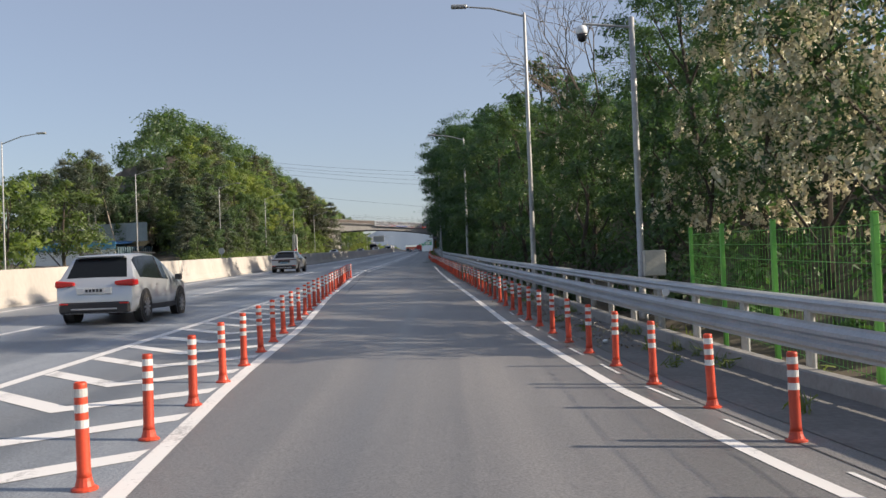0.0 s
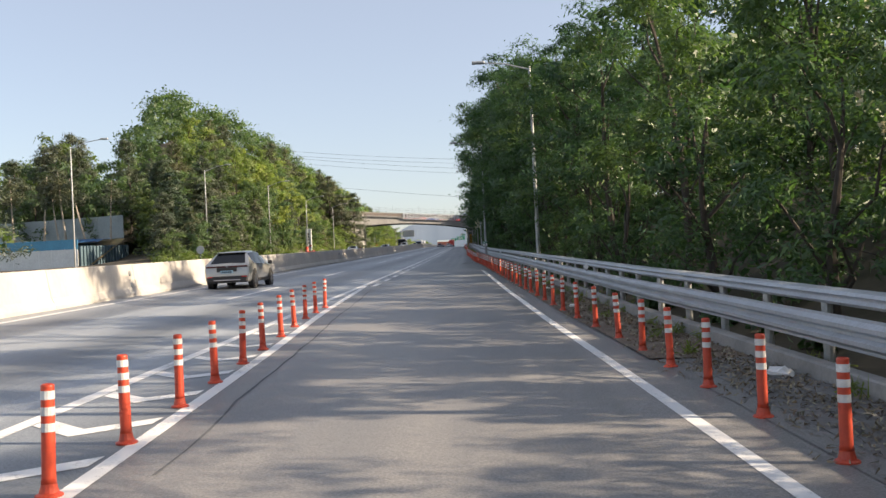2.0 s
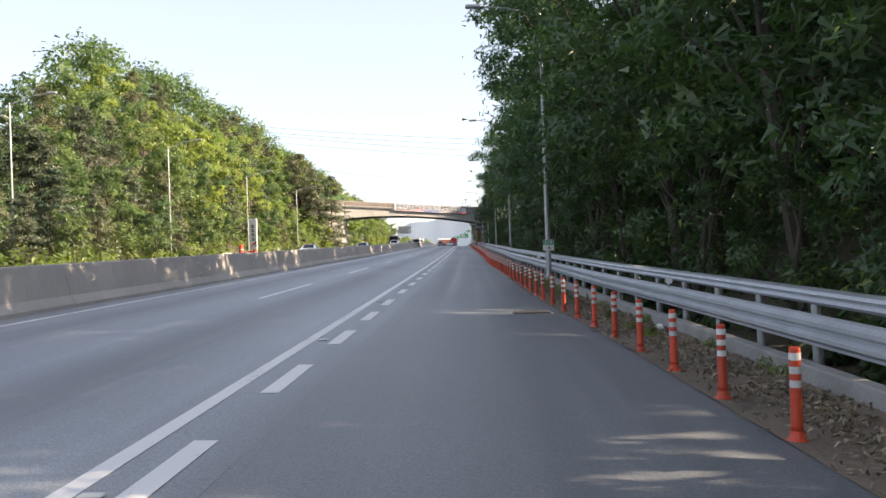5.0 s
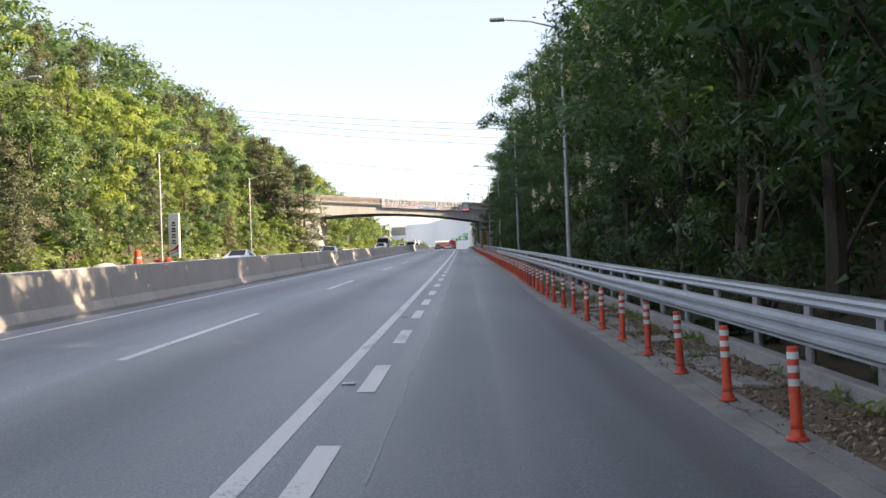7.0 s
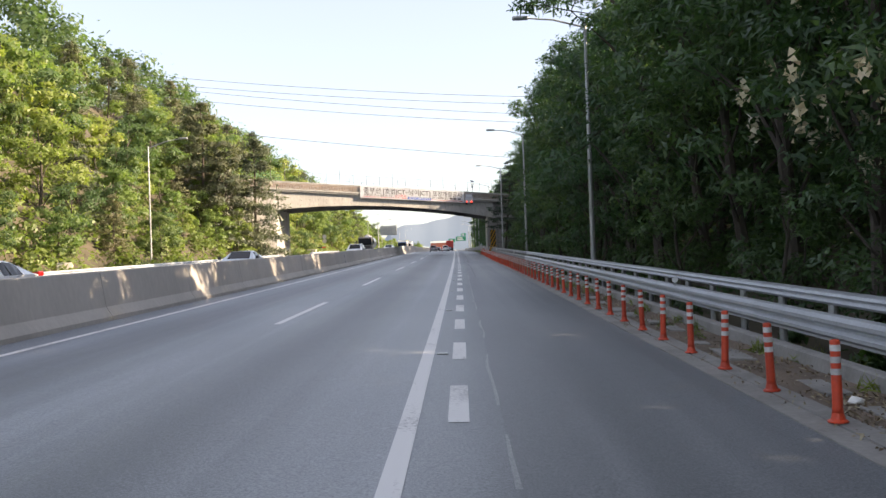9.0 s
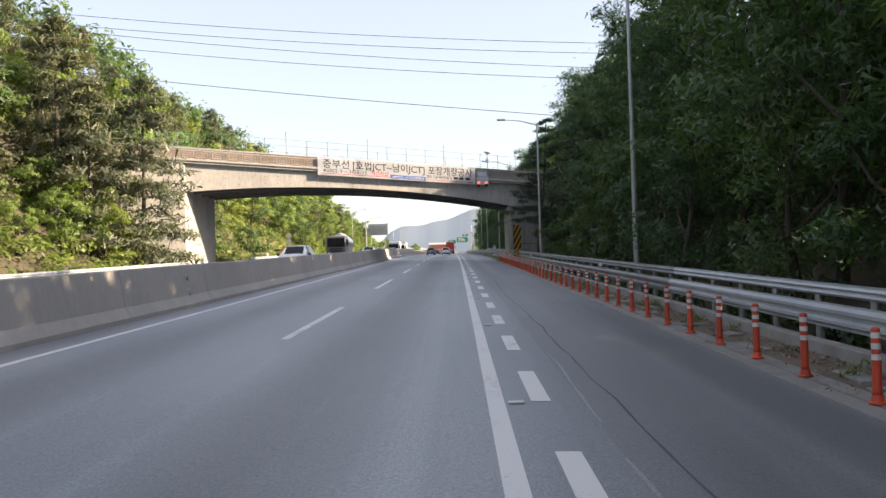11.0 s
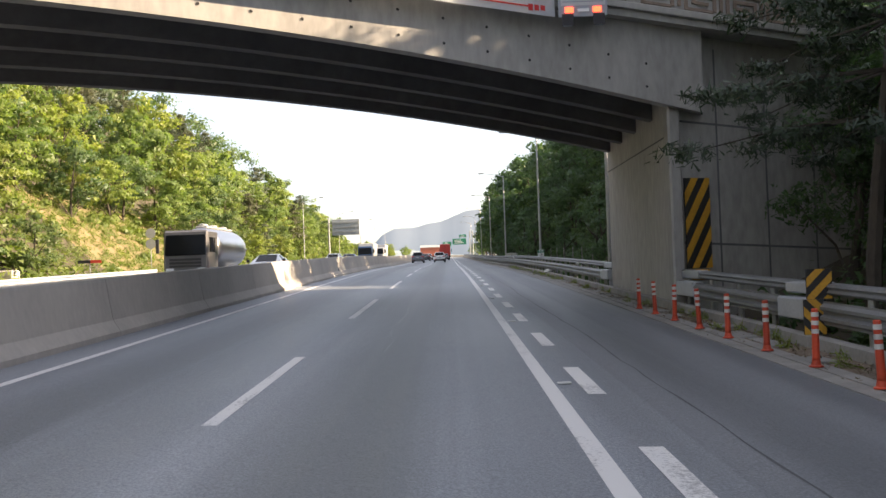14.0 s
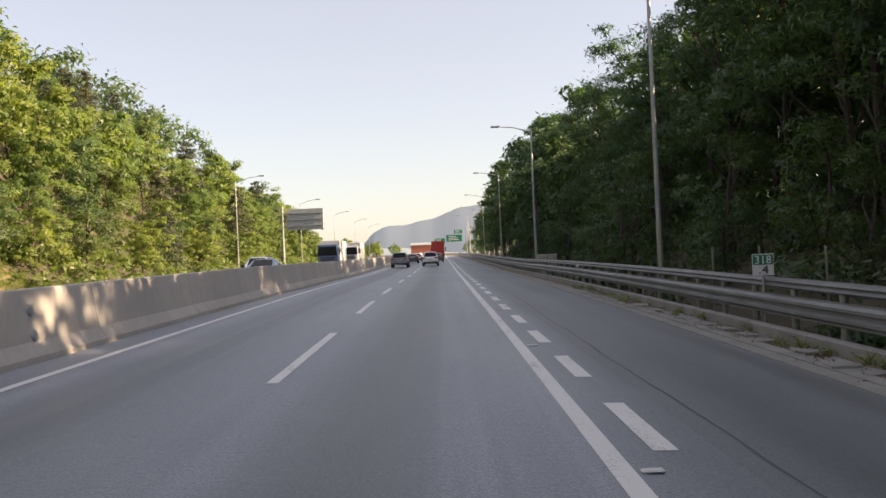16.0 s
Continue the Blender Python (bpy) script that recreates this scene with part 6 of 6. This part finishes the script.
# ---------------------------------------------------------------- vehicles
glass_dark = plain("tinted_glass", (0.008, 0.010, 0.012), 0.08)
glass_dark.node_tree.nodes["Principled BSDF"].inputs["Specular IOR Level"].default_value = 0.3
tyre_mat = worn("tyre_rubber", (0.025, 0.025, 0.026), (0.04, 0.038, 0.035), 0.85, big=3, fine=30, world_space=False)
rim_mat = plain("alloy_rim", (0.45, 0.46, 0.48), 0.3, 0.9)
trim_mat = plain("black_trim", (0.025, 0.025, 0.027), 0.55)
tail_dark = plain("tail_light_band", (0.06, 0.012, 0.012), 0.25)
tail_red = plain("tail_light", (0.42, 0.010, 0.008), 0.3)
head_clear = plain("head_light", (0.7, 0.72, 0.75), 0.1, coat=0.6)
plate_mat = plain("number_plate", (0.62, 0.62, 0.60), 0.5)
plate_blue = plain("number_plate_blue", (0.25, 0.42, 0.55), 0.5)


def car_paint(name, col, metal=0.35, rough=0.32):
    m = plain(name, col, rough, metal, coat=0.8)
    return m


SUV = [  # along, top, belt, half width, half width at the roof
    (0.00, 0.62, 0.60, 0.80, 0.70), (0.03, 0.86, 0.84, 0.90, 0.80), (0.10, 1.02, 1.00, 0.93, 0.84), (0.20, 1.13, 1.09, 0.935, 0.84), (0.52, 1.60, 1.10, 0.94, 0.72), (0.72, 1.68, 1.10, 0.94, 0.71), (1.50, 1.72, 1.07, 0.94, 0.70),
    (2.30, 1.71, 1.04, 0.94, 0.69), (2.75, 1.62, 1.02, 0.94, 0.68), (3.45, 1.12, 1.00, 0.935, 0.74), (3.60, 1.06, 0.98, 0.93, 0.76), (4.30, 0.98, 0.92, 0.90, 0.72), (4.58, 0.82, 0.78, 0.84, 0.66), (4.68, 0.60, 0.58, 0.76, 0.60)]
HATCH = [
    (0.00, 0.58, 0.56, 0.80, 0.70), (0.03, 0.88, 0.86, 0.90, 0.82), (0.10, 1.02, 1.00, 0.93, 0.85), (0.20, 1.07, 1.03, 0.94, 0.85), (0.85, 1.50, 1.04, 0.945, 0.66), (1.10, 1.56, 1.04, 0.945, 0.66), (1.80, 1.60, 1.03, 0.945, 0.67),
    (2.50, 1.58, 1.01, 0.945, 0.67), (2.90, 1.48, 1.00, 0.945, 0.66), (3.65, 1.08, 0.99, 0.94, 0.74), (3.80, 1.03, 0.97, 0.935, 0.76), (4.35, 0.96, 0.90, 0.90, 0.72), (4.58, 0.80, 0.76, 0.84, 0.66), (4.65, 0.56, 0.54, 0.76, 0.60)]
SEDAN = [
    (0.00, 0.62, 0.60, 0.78, 0.68), (0.05, 0.92, 0.90, 0.86, 0.76), (0.20, 1.00, 0.97, 0.89, 0.78), (0.75, 1.04, 0.98, 0.90, 0.74), (1.45, 1.38, 0.97, 0.91, 0.60), (1.80, 1.44, 0.96, 0.91, 0.60), (2.30, 1.46, 0.95, 0.91, 0.61),
    (2.70, 1.42, 0.94, 0.91, 0.60), (3.50, 1.02, 0.93, 0.90, 0.70), (3.70, 0.97, 0.91, 0.90, 0.72), (4.40, 0.88, 0.83, 0.87, 0.70), (4.72, 0.72, 0.68, 0.80, 0.62), (4.80, 0.52, 0.50, 0.72, 0.56)]


def car(shape, paint, label, m, plate=plate_mat, wheel_r=0.37):
    thing = empty("car", label, "car", "vehicles on the motorway")
    cut = 0.28
    rings = []
    for y, top, belt, hw, rw in shape:
        gl = top > belt + 0.12
        rings.append((y, [(0, cut), (hw * 0.88, cut), (hw * 0.97, cut + 0.10), (hw, 0.62 if belt > 0.62 else (cut + belt) / 2), (hw * 0.985, belt), (rw if gl else hw * 0.93, top - (0.07 if gl else 0.015)), (rw * 0.86, top - 0.012), (0, top)], gl))
    body, glass = bmesh.new(), bmesh.new()

    def quad(bm, pts):
        try:
            bm.faces.new([bm.verts.new(p) for p in pts])
        except ValueError:
            pass

    for i in range(len(rings) - 1):
        (y0, a, g0), (y1, b, g1) = rings[i], rings[i + 1]
        for j in range(len(a) - 1):
            side_glass = j == 4 and g0 and g1
            end_glass = j == 6 and (g0 != g1)
            corner = j == 4 and g0 != g1
            for sx in (1, -1):
                p = [(sx * a[j][0], y0, a[j][1]), (sx * a[j + 1][0], y0, a[j + 1][1]), (sx * b[j + 1][0], y1, b[j + 1][1]), (sx * b[j][0], y1, b[j][1])]
                if sx < 0:
                    p = p[::-1]
                quad(glass if (side_glass or end_glass) else body, p)
    for bm in (body, glass):
        bmesh.ops.remove_doubles(bm, verts=bm.verts, dist=0.004)
        bmesh.ops.recalc_face_normals(bm, faces=bm.faces)
    for end in (0, -1):
        y, a, _ = rings[end]
        vs = [body.verts.new((x, y, z)) for x, z in a] + [body.verts.new((-x, y, z)) for x, z in a[-2:0:-1]]
        f = body.faces.new(vs)
        f.normal_update()
        if (f.normal.y > 0) == (end == 0):
            f.normal_flip()
    bmesh.ops.remove_doubles(body, verts=body.verts, dist=0.004)
    shell = part("body", body, paint, thing, smooth=True)
    shell.data.set_sharp_from_angle(angle=radians(38))
    part("glazing", glass, glass_dark, thing, "dark tinted windows")
    L = shape[-1][0]
    hw = max(r[3] for r in shape)
    # pillars over the side glass
    for yf in (0.47,):
        for sx in (1, -1):
            bm = bmesh.new()
            y = L * yf
            top = float(np.interp(y, [r[0] for r in shape], [r[1] for r in shape])) - 0.08
            bt = float(np.interp(y, [r[0] for r in shape], [r[2] for r in shape]))
            rw = float(np.interp(y, [r[0] for r in shape], [r[4] for r in shape]))
            vs = [bm.verts.new(p) for p in ((sx * (hw * 0.985 + 0.004), y - 0.05, bt), (sx * (hw * 0.985 + 0.004), y + 0.05, bt), (sx * (rw + 0.006), y + 0.03, top), (sx * (rw + 0.006), y - 0.03, top))]
            bm.faces.new(vs)
            bmesh.ops.solidify(bm, geom=bm.faces[:], thickness=0.01)
            part("pillar", bm, trim_mat, thing)
    bm = bmesh.new()
    box(bm, -hw * 0.90, hw * 0.90, -0.035, 0.3, 0.27, 0.56, bevel=0.05)
    part("rear_bumper", bm, trim_mat, thing, "black plastic lower bumper")
    bm = bmesh.new()
    box(bm, -0.55, 0.55, -0.05, -0.02, 0.36, 0.40, bevel=0.01)
    part("skid_plate", bm, rim_mat, thing)
    if shape is not SEDAN:
        top = max(r[1] for r in shape)
        y = next(r[0] for r in shape if r[1] > r[2] + 0.12)
        bm = bmesh.new()
        box(bm, -0.6, 0.6, y - 0.10, y + 0.22, top - 0.105, top - 0.07, bevel=0.015)
        part("spoiler", bm, paint, thing)
        bm = bmesh.new()
        box(bm, -0.42, 0.42, -0.012, 0.05, 0.72, 0.90, bevel=0.02)
        part("plate_recess", bm, trim_mat if shape is HATCH else paint, thing)
    bm = bmesh.new()
    box(bm, -hw * 0.86, hw * 0.86, L - 0.3, L + 0.02, 0.27, 0.5, bevel=0.05)
    part("front_bumper", bm, trim_mat, thing)
    for sx in (1, -1):
        bm = bmesh.new()
        if shape is HATCH:
            box(bm, sx * 0.44 - 0.42, sx * 0.44 + 0.42, 0.0, 0.12, 0.90, 0.96, bevel=0.015)
        else:
            box(bm, -0.23, 0.23, 0.0, 0.36, 0.90, 1.07, bevel=0.035)
            for v in bm.verts:
                if v.co.x * sx < 0:
                    v.co.z = 0.985 + (v.co.z - 0.985) * 0.55
                    v.co.y = max(v.co.y, 0.0) * 0.4
            bmesh.ops.translate(bm, vec=(sx * (hw - 0.225), 0.012, 0), verts=bm.verts)
        part("tail_light", bm, tail_dark if shape is HATCH else tail_red, thing, "dark light band" if shape is HATCH else "red tail light")
        bm = bmesh.new()
        box(bm, sx * 0.72 - 0.11, sx * 0.72 + 0.11, -0.045, 0.0, 0.49, 0.53, bevel=0.01)
        part("reflector", bm, tail_red, thing)
        if shape is SUV:
            bm = bmesh.new()
            box(bm, sx * 0.63 - 0.02, sx * 0.63 + 0.02, 0.9, 2.6, 1.715, 1.75, bevel=0.01)
            part("roof_rail", bm, trim_mat, thing)
        bm = bmesh.new()
        box(bm, sx * (hw * 0.985 + 0.012) - 0.012, sx * (hw * 0.985 + 0.012) + 0.012, L * 0.36, L * 0.36 + 0.18, 0.90, 0.93, bevel=0.006)
        part("door_handle", bm, rim_mat, thing)
        bm = bmesh.new()
        box(bm, sx * hw * 0.66 - 0.17, sx * hw * 0.66 + 0.17, L - 0.22, L - 0.04, 0.66, 0.80, bevel=0.03)
        part("head_light", bm, head_clear, thing)
        bm = bmesh.new()
        box(bm, sx * (hw + 0.10) - 0.09, sx * (hw + 0.10) + 0.09, L * 0.69, L * 0.69 + 0.13, 1.0, 1.16, bevel=0.03)
        part("mirror", bm, trim_mat, thing)
        bm = bmesh.new()
        box(bm, sx * hw * 1.0 - 0.012, sx * hw * 1.0 + 0.012, L * 0.25, L * 0.75, 0.30, 0.42, bevel=0.005)
        part("sill", bm, trim_mat, thing)
        for y in (L * 0.185, L * 0.80):
            bm = bmesh.new()
            bmesh.ops.create_cone(bm, cap_ends=True, segments=24, radius1=wheel_r + 0.07, radius2=wheel_r + 0.07, depth=0.02, matrix=Matrix.Translation((sx * (hw + 0.001), y, wheel_r + 0.02)) @ pose(0, 0, 0, 0, 90, 0))
            part("wheel_arch", bm, trim_mat, thing)
            bm = bmesh.new()
            lathe(bm, [(wheel_r * 0.62, -0.12), (wheel_r * 0.95, -0.12), (wheel_r, -0.08), (wheel_r, 0.08), (wheel_r * 0.95, 0.12), (wheel_r * 0.62, 0.12)], 24)
            bmesh.ops.transform(bm, matrix=Matrix.Translation((sx * (hw - 0.09), y, wheel_r)) @ pose(0, 0, 0, 0, 90, 0), verts=bm.verts)
            tyre = part("wheel", bm, tyre_mat, thing)
            bm = bmesh.new()
            for k in range(10):
                box(bm, -0.022, 0.022, 0.03, wheel_r * 0.62, -0.012, 0.012, m=Matrix.Translation((sx * (hw + 0.032), y, wheel_r)) @ pose(0, 0, 0, 0, 90, 0) @ pose(0, 0, 0, 0, 0, 36 * k))
            part("rim", bm, rim_mat, tyre)
    part("number_plate", flat_box(-0.26, 0.26, 0.66 if plate is plate_blue else 0.76, 0.77 if plate is plate_blue else 0.87, -0.02, 0.03), plate, thing)
    bm = bmesh.new()
    z = 0.68 if plate is plate_blue else 0.785
    for k in range(5):
        box(bm, -0.2 + 0.085 * k, -0.14 + 0.085 * k, -0.026, -0.018, z, z + 0.065)
    bars = part("plate_bars", bm, ink, thing)
    tagged(bars, kind="stuff")
    thing.matrix_basis = m
    return thing


silver = car_paint("silver_paint", (0.50, 0.53, 0.56), 0.5)
champagne = car_paint("champagne_paint", (0.42, 0.42, 0.395), 0.5)
black_paint = car_paint("black_paint", (0.02, 0.02, 0.025))
white_paint = car_paint("white_paint", (0.72, 0.73, 0.74), 0.0)
grey_paint = car_paint("grey_paint", (0.13, 0.15, 0.17))
blue_paint = car_paint("blue_paint", (0.05, 0.10, 0.22))

car(SUV, silver, "silver SUV with dark windows driving in the through lane", at(-2.45, 22.4, 0, -0.6), plate=plate_mat)
car(HATCH, champagne, "pale champagne electric hatchback beside the median barrier", at(-5.5, 65.7, 0, -0.6), plate=plate_blue)
FAR = ((SUV, grey_paint, "grey SUV far ahead near the median", -5.9, 395), (SUV, white_paint, "white SUV far ahead in the through lane", -2.6, 402), (SEDAN, black_paint, "black saloon far ahead beyond the SUVs", -5.6, 428), (SEDAN, white_paint, "white saloon in the distant queue", -5.6, 452), (SEDAN, grey_paint, "dark saloon in the distant traffic", -1.9, 440))
for shp, pnt, lab, u, s in FAR:
    car(shp, pnt, lab, at(u, s, 0, 0.3))
for shp, pnt, lab, u, s in ((SUV, white_paint, "white SUV on the opposite carriageway behind the barrier", -11.2, 250), (SEDAN, white_paint, "white car passing behind the median barrier", -11.4, 304.5), (SEDAN, blue_paint, "dark blue car behind the median barrier", -11.2, 345),
                            (SUV, silver, "silver car on the opposite carriageway", -15.0, 362), (SEDAN, white_paint, "pale saloon behind the median barrier", -14.8, 176), (SEDAN, silver, "silver saloon behind the median barrier", -11.2, 196)):
    car(shp, pnt, lab, at(u, s + 4.6, 0, 180))


def wheels(thing, places, r, w=0.28):
    for x, y in places:
        bm = bmesh.new()
        lathe(bm, [(r * 0.5, -w / 2), (r, -w / 2), (r, w / 2), (r * 0.5, w / 2)], 20)
        bmesh.ops.transform(bm, matrix=Matrix.Translation((x, y, r)) @ pose(0, 0, 0, 0, 90, 0), verts=bm.verts)
        part("wheel", bm, tyre_mat, thing)


def lorry(label, m, cab_mat, kind, body_mat, front_first=False):
    thing = empty("lorry", label, "lorry", "vehicles on the motorway")
    bm = bmesh.new()
    vs = box(bm, -1.2, 1.2, 0, 2.2, 0.75, 2.95, bevel=0.1)
    for v in bm.verts:
        if v.co.y < 0.3 and v.co.z > 2.0:
            v.co.y += 0.15
    part("cab", bm, cab_mat, thing)
    bm = bmesh.new()
    f = bm.faces.new([bm.verts.new(p) for p in ((-1.1, -0.03, 1.6), (1.1, -0.03, 1.6), (1.05, 0.13, 2.7), (-1.05, 0.13, 2.7))])
    bmesh.ops.solidify(bm, geom=[f], thickness=0.02)
    part("windscreen", bm, glass_dark, thing)
    for sx in (1, -1):
        bm = bmesh.new()
        box(bm, sx * 1.21 - 0.012, sx * 1.21 + 0.012, 0.45, 1.5, 1.75, 2.55)
        part("side_window", bm, glass_dark, thing)
        bm = bmesh.new()
        box(bm, sx * 1.48 - 0.09, sx * 1.48 + 0.09, -0.05, 0.05, 1.75, 2.5, bevel=0.02)
        part("mirror", bm, trim_mat, thing)
        part("head_light", flat_box(sx * 0.85 - 0.2, sx * 0.85 + 0.2, 0.72, 0.92, -0.03, 0.03), head_clear, thing)
    for k in range(3):
        part("grille_bar", flat_box(-0.85, 0.85, 0.95 + 0.18 * k, 1.07 + 0.18 * k, -0.025, 0.01), trim_mat, thing)
    bm = bmesh.new()
    box(bm, -1.2, 1.2, -0.08, 0.5, 0.38, 0.78, bevel=0.06)
    part("bumper", bm, trim_mat, thing)
    bm = bmesh.new()
    box(bm, -0.5, 0.5, 1.0, 9.4, 0.7, 0.95)
    part("chassis", bm, trim_mat, thing)
    if kind == "tank":
        bm = bmesh.new()
        lathe(bm, [(0.9, 2.6), (1.12, 2.75), (1.18, 3.4), (1.18, 8.6), (1.12, 9.3), (0.9, 9.5)], 24)
        bmesh.ops.transform(bm, matrix=Matrix.Translation((0, 0, 2.05)) @ pose(0, 0, 0, -90, 0, 0), verts=bm.verts)
        part("tank", bm, body_mat, thing, "polished steel tank", True)
        bm = bmesh.new()
        box(bm, -0.35, 0.35, 3.2, 9.0, 3.2, 3.32, bevel=0.03)
        part("catwalk", bm, galv_pole, thing)
        for y in (3.6, 5.6, 7.8):
            bm = bmesh.new()
            lathe(bm, [(0.3, 3.2), (0.3, 3.42), (0.1, 3.46)], 14)
            bmesh.ops.translate(bm, vec=(0, y, 0), verts=bm.verts)
            part("hatch", bm, galv_pole, thing)
    else:
        bm = bmesh.new()
        box(bm, -1.25, 1.25, 2.5, 9.6, 0.98, 3.5, bevel=0.04)
        part("box_body", bm, body_mat, thing)
        for x in (-0.02,):
            part("door_seam", flat_box(x, x + 0.04, 1.1, 3.4, 9.6, 9.615), trim_mat, thing)
    wheels(thing, [(sx * 1.05, y) for sx in (1, -1) for y in (1.1, 6.9, 8.2)], 0.5)
    thing.matrix_basis = m
    return thing


chrome = plain("polished_steel", (0.62, 0.63, 0.65), 0.28, 1.0)
lorry("silver-cabbed tanker lorry with a polished tank on the opposite carriageway", at(-15.2, 303.0, 0.0, 0.0), car_paint("grey_cab", (0.15, 0.15, 0.155)), "tank", chrome)
red_body = worn("red_box_body", (0.52, 0.045, 0.035), (0.40, 0.04, 0.03), 0.5, big=1, fine=12, amount=0.3)
lorry("red box lorry far ahead in the slow lane", at(-1.9, 480, 0.0, 180), car_paint("red_cab", (0.4, 0.03, 0.03)), "box", red_body)
white_body = worn("white_box_body", (0.68, 0.68, 0.66), (0.55, 0.55, 0.53), 0.5, big=1, fine=12, amount=0.3)
lorry("blue-cabbed white box lorry coming on the opposite carriageway", at(-15.0, 405, 0.0, 0.0), blue_paint, "box", white_body)
lorry("white box lorry coming on the opposite carriageway", at(-15.0, 432, 0.0, 0.0), white_paint, "box", white_body)

# ---------------------------------------------------------------- far end of the road: gantry signs and orange sheds
gantry = empty("direction_sign", "green overhead direction signs on grey masts in the distance", "sign")
for u, s, w, h, z in ((2.6, 560, 4.6, 2.0, 5.0), (-1.6, 562, 3.0, 1.6, 4.4), (3.8, 561, 2.4, 1.0, 7.4)):
    bm = bmesh.new()
    box(bm, -w / 2, w / 2, -0.1, 0.1, 0, h, bevel=0.04)
    bmesh.ops.translate(bm, vec=W(u, s, z - 0.6), verts=bm.verts)
    part("panel", bm, green_sign, gantry)
    bm = bmesh.new()
    for k in range(3):
        box(bm, -w * 0.36, w * (0.3 - 0.1 * k), -0.13, -0.1, h * (0.22 + 0.24 * k), h * (0.32 + 0.24 * k))
    bmesh.ops.translate(bm, vec=W(u, s, z - 0.6), verts=bm.verts)
    part("lettering_bars", bm, ink_white, gantry)
for u in (6.2, 7.2):
    bm = bmesh.new()
    tube(bm, W(u, 561, -4), W(u, 561, 9), 0.22, 0.16, 8)
    part("mast", bm, galv_pole, gantry)
shed = empty("orange_shed", "long low orange-clad sheds beside the far road", "building")
orange_clad = worn("orange_cladding", (0.55, 0.17, 0.10), (0.45, 0.15, 0.09), 0.7, big=0.2, fine=2.0)
bm = bmesh.new()
box(bm, -6, 6, 0, 14, -8, 4.5)
part("wall", bm, orange_clad, shed)
bm = bmesh.new()
f = [bm.verts.new(p) for p in ((-6.3, -0.3, 4.5), (6.3, -0.3, 4.5), (6.3, 7, 6.0), (-6.3, 7, 6.0), (6.3, 14.3, 4.5), (-6.3, 14.3, 4.5))]
bm.faces.new((f[0], f[1], f[2], f[3]))
bm.faces.new((f[3], f[2], f[4], f[5]))
part("roof", bm, grey_hoard, shed)
shed.matrix_basis = at(-11.0, 760, 0.4)

# small things along the barrier and shoulder
for s in (217.0, 311.2, 166.0, 62.0, 115.0):
    for h in (0.42, 0.84):
        thing = empty("barrier_fitting", "round metal lifting plate on the median barrier", "fitting", "plates on the median barrier")
        bm = bmesh.new()
        bmesh.ops.create_cone(bm, cap_ends=True, segments=16, radius1=0.11, radius2=0.09, depth=0.05, matrix=pose(0, 0, 0, 0, 90, 0))
        part("plate", bm, galv_pole, thing)
        thing.matrix_basis = at(-7.86 - lerp(h, [0.33, 1.17], [0.15, 0.29]) + 0.015, s, h, 0, -9)
roadbox = empty("utility_cabinet", "pale grey roadside utility cabinet behind the guardrail", "cabinet")
bm = bmesh.new()
box(bm, -0.7, 0.7, -0.3, 0.3, -0.5, 1.3, bevel=0.03)
part("body", bm, MATS["cabinet_grey"], roadbox)
bm = bmesh.new()
box(bm, -0.02, 0.02, -0.32, -0.3, 0.0, 1.2)
part("door_seam", bm, trim_mat, roadbox)
roadbox.matrix_basis = at(6.4, 362, 0.1)
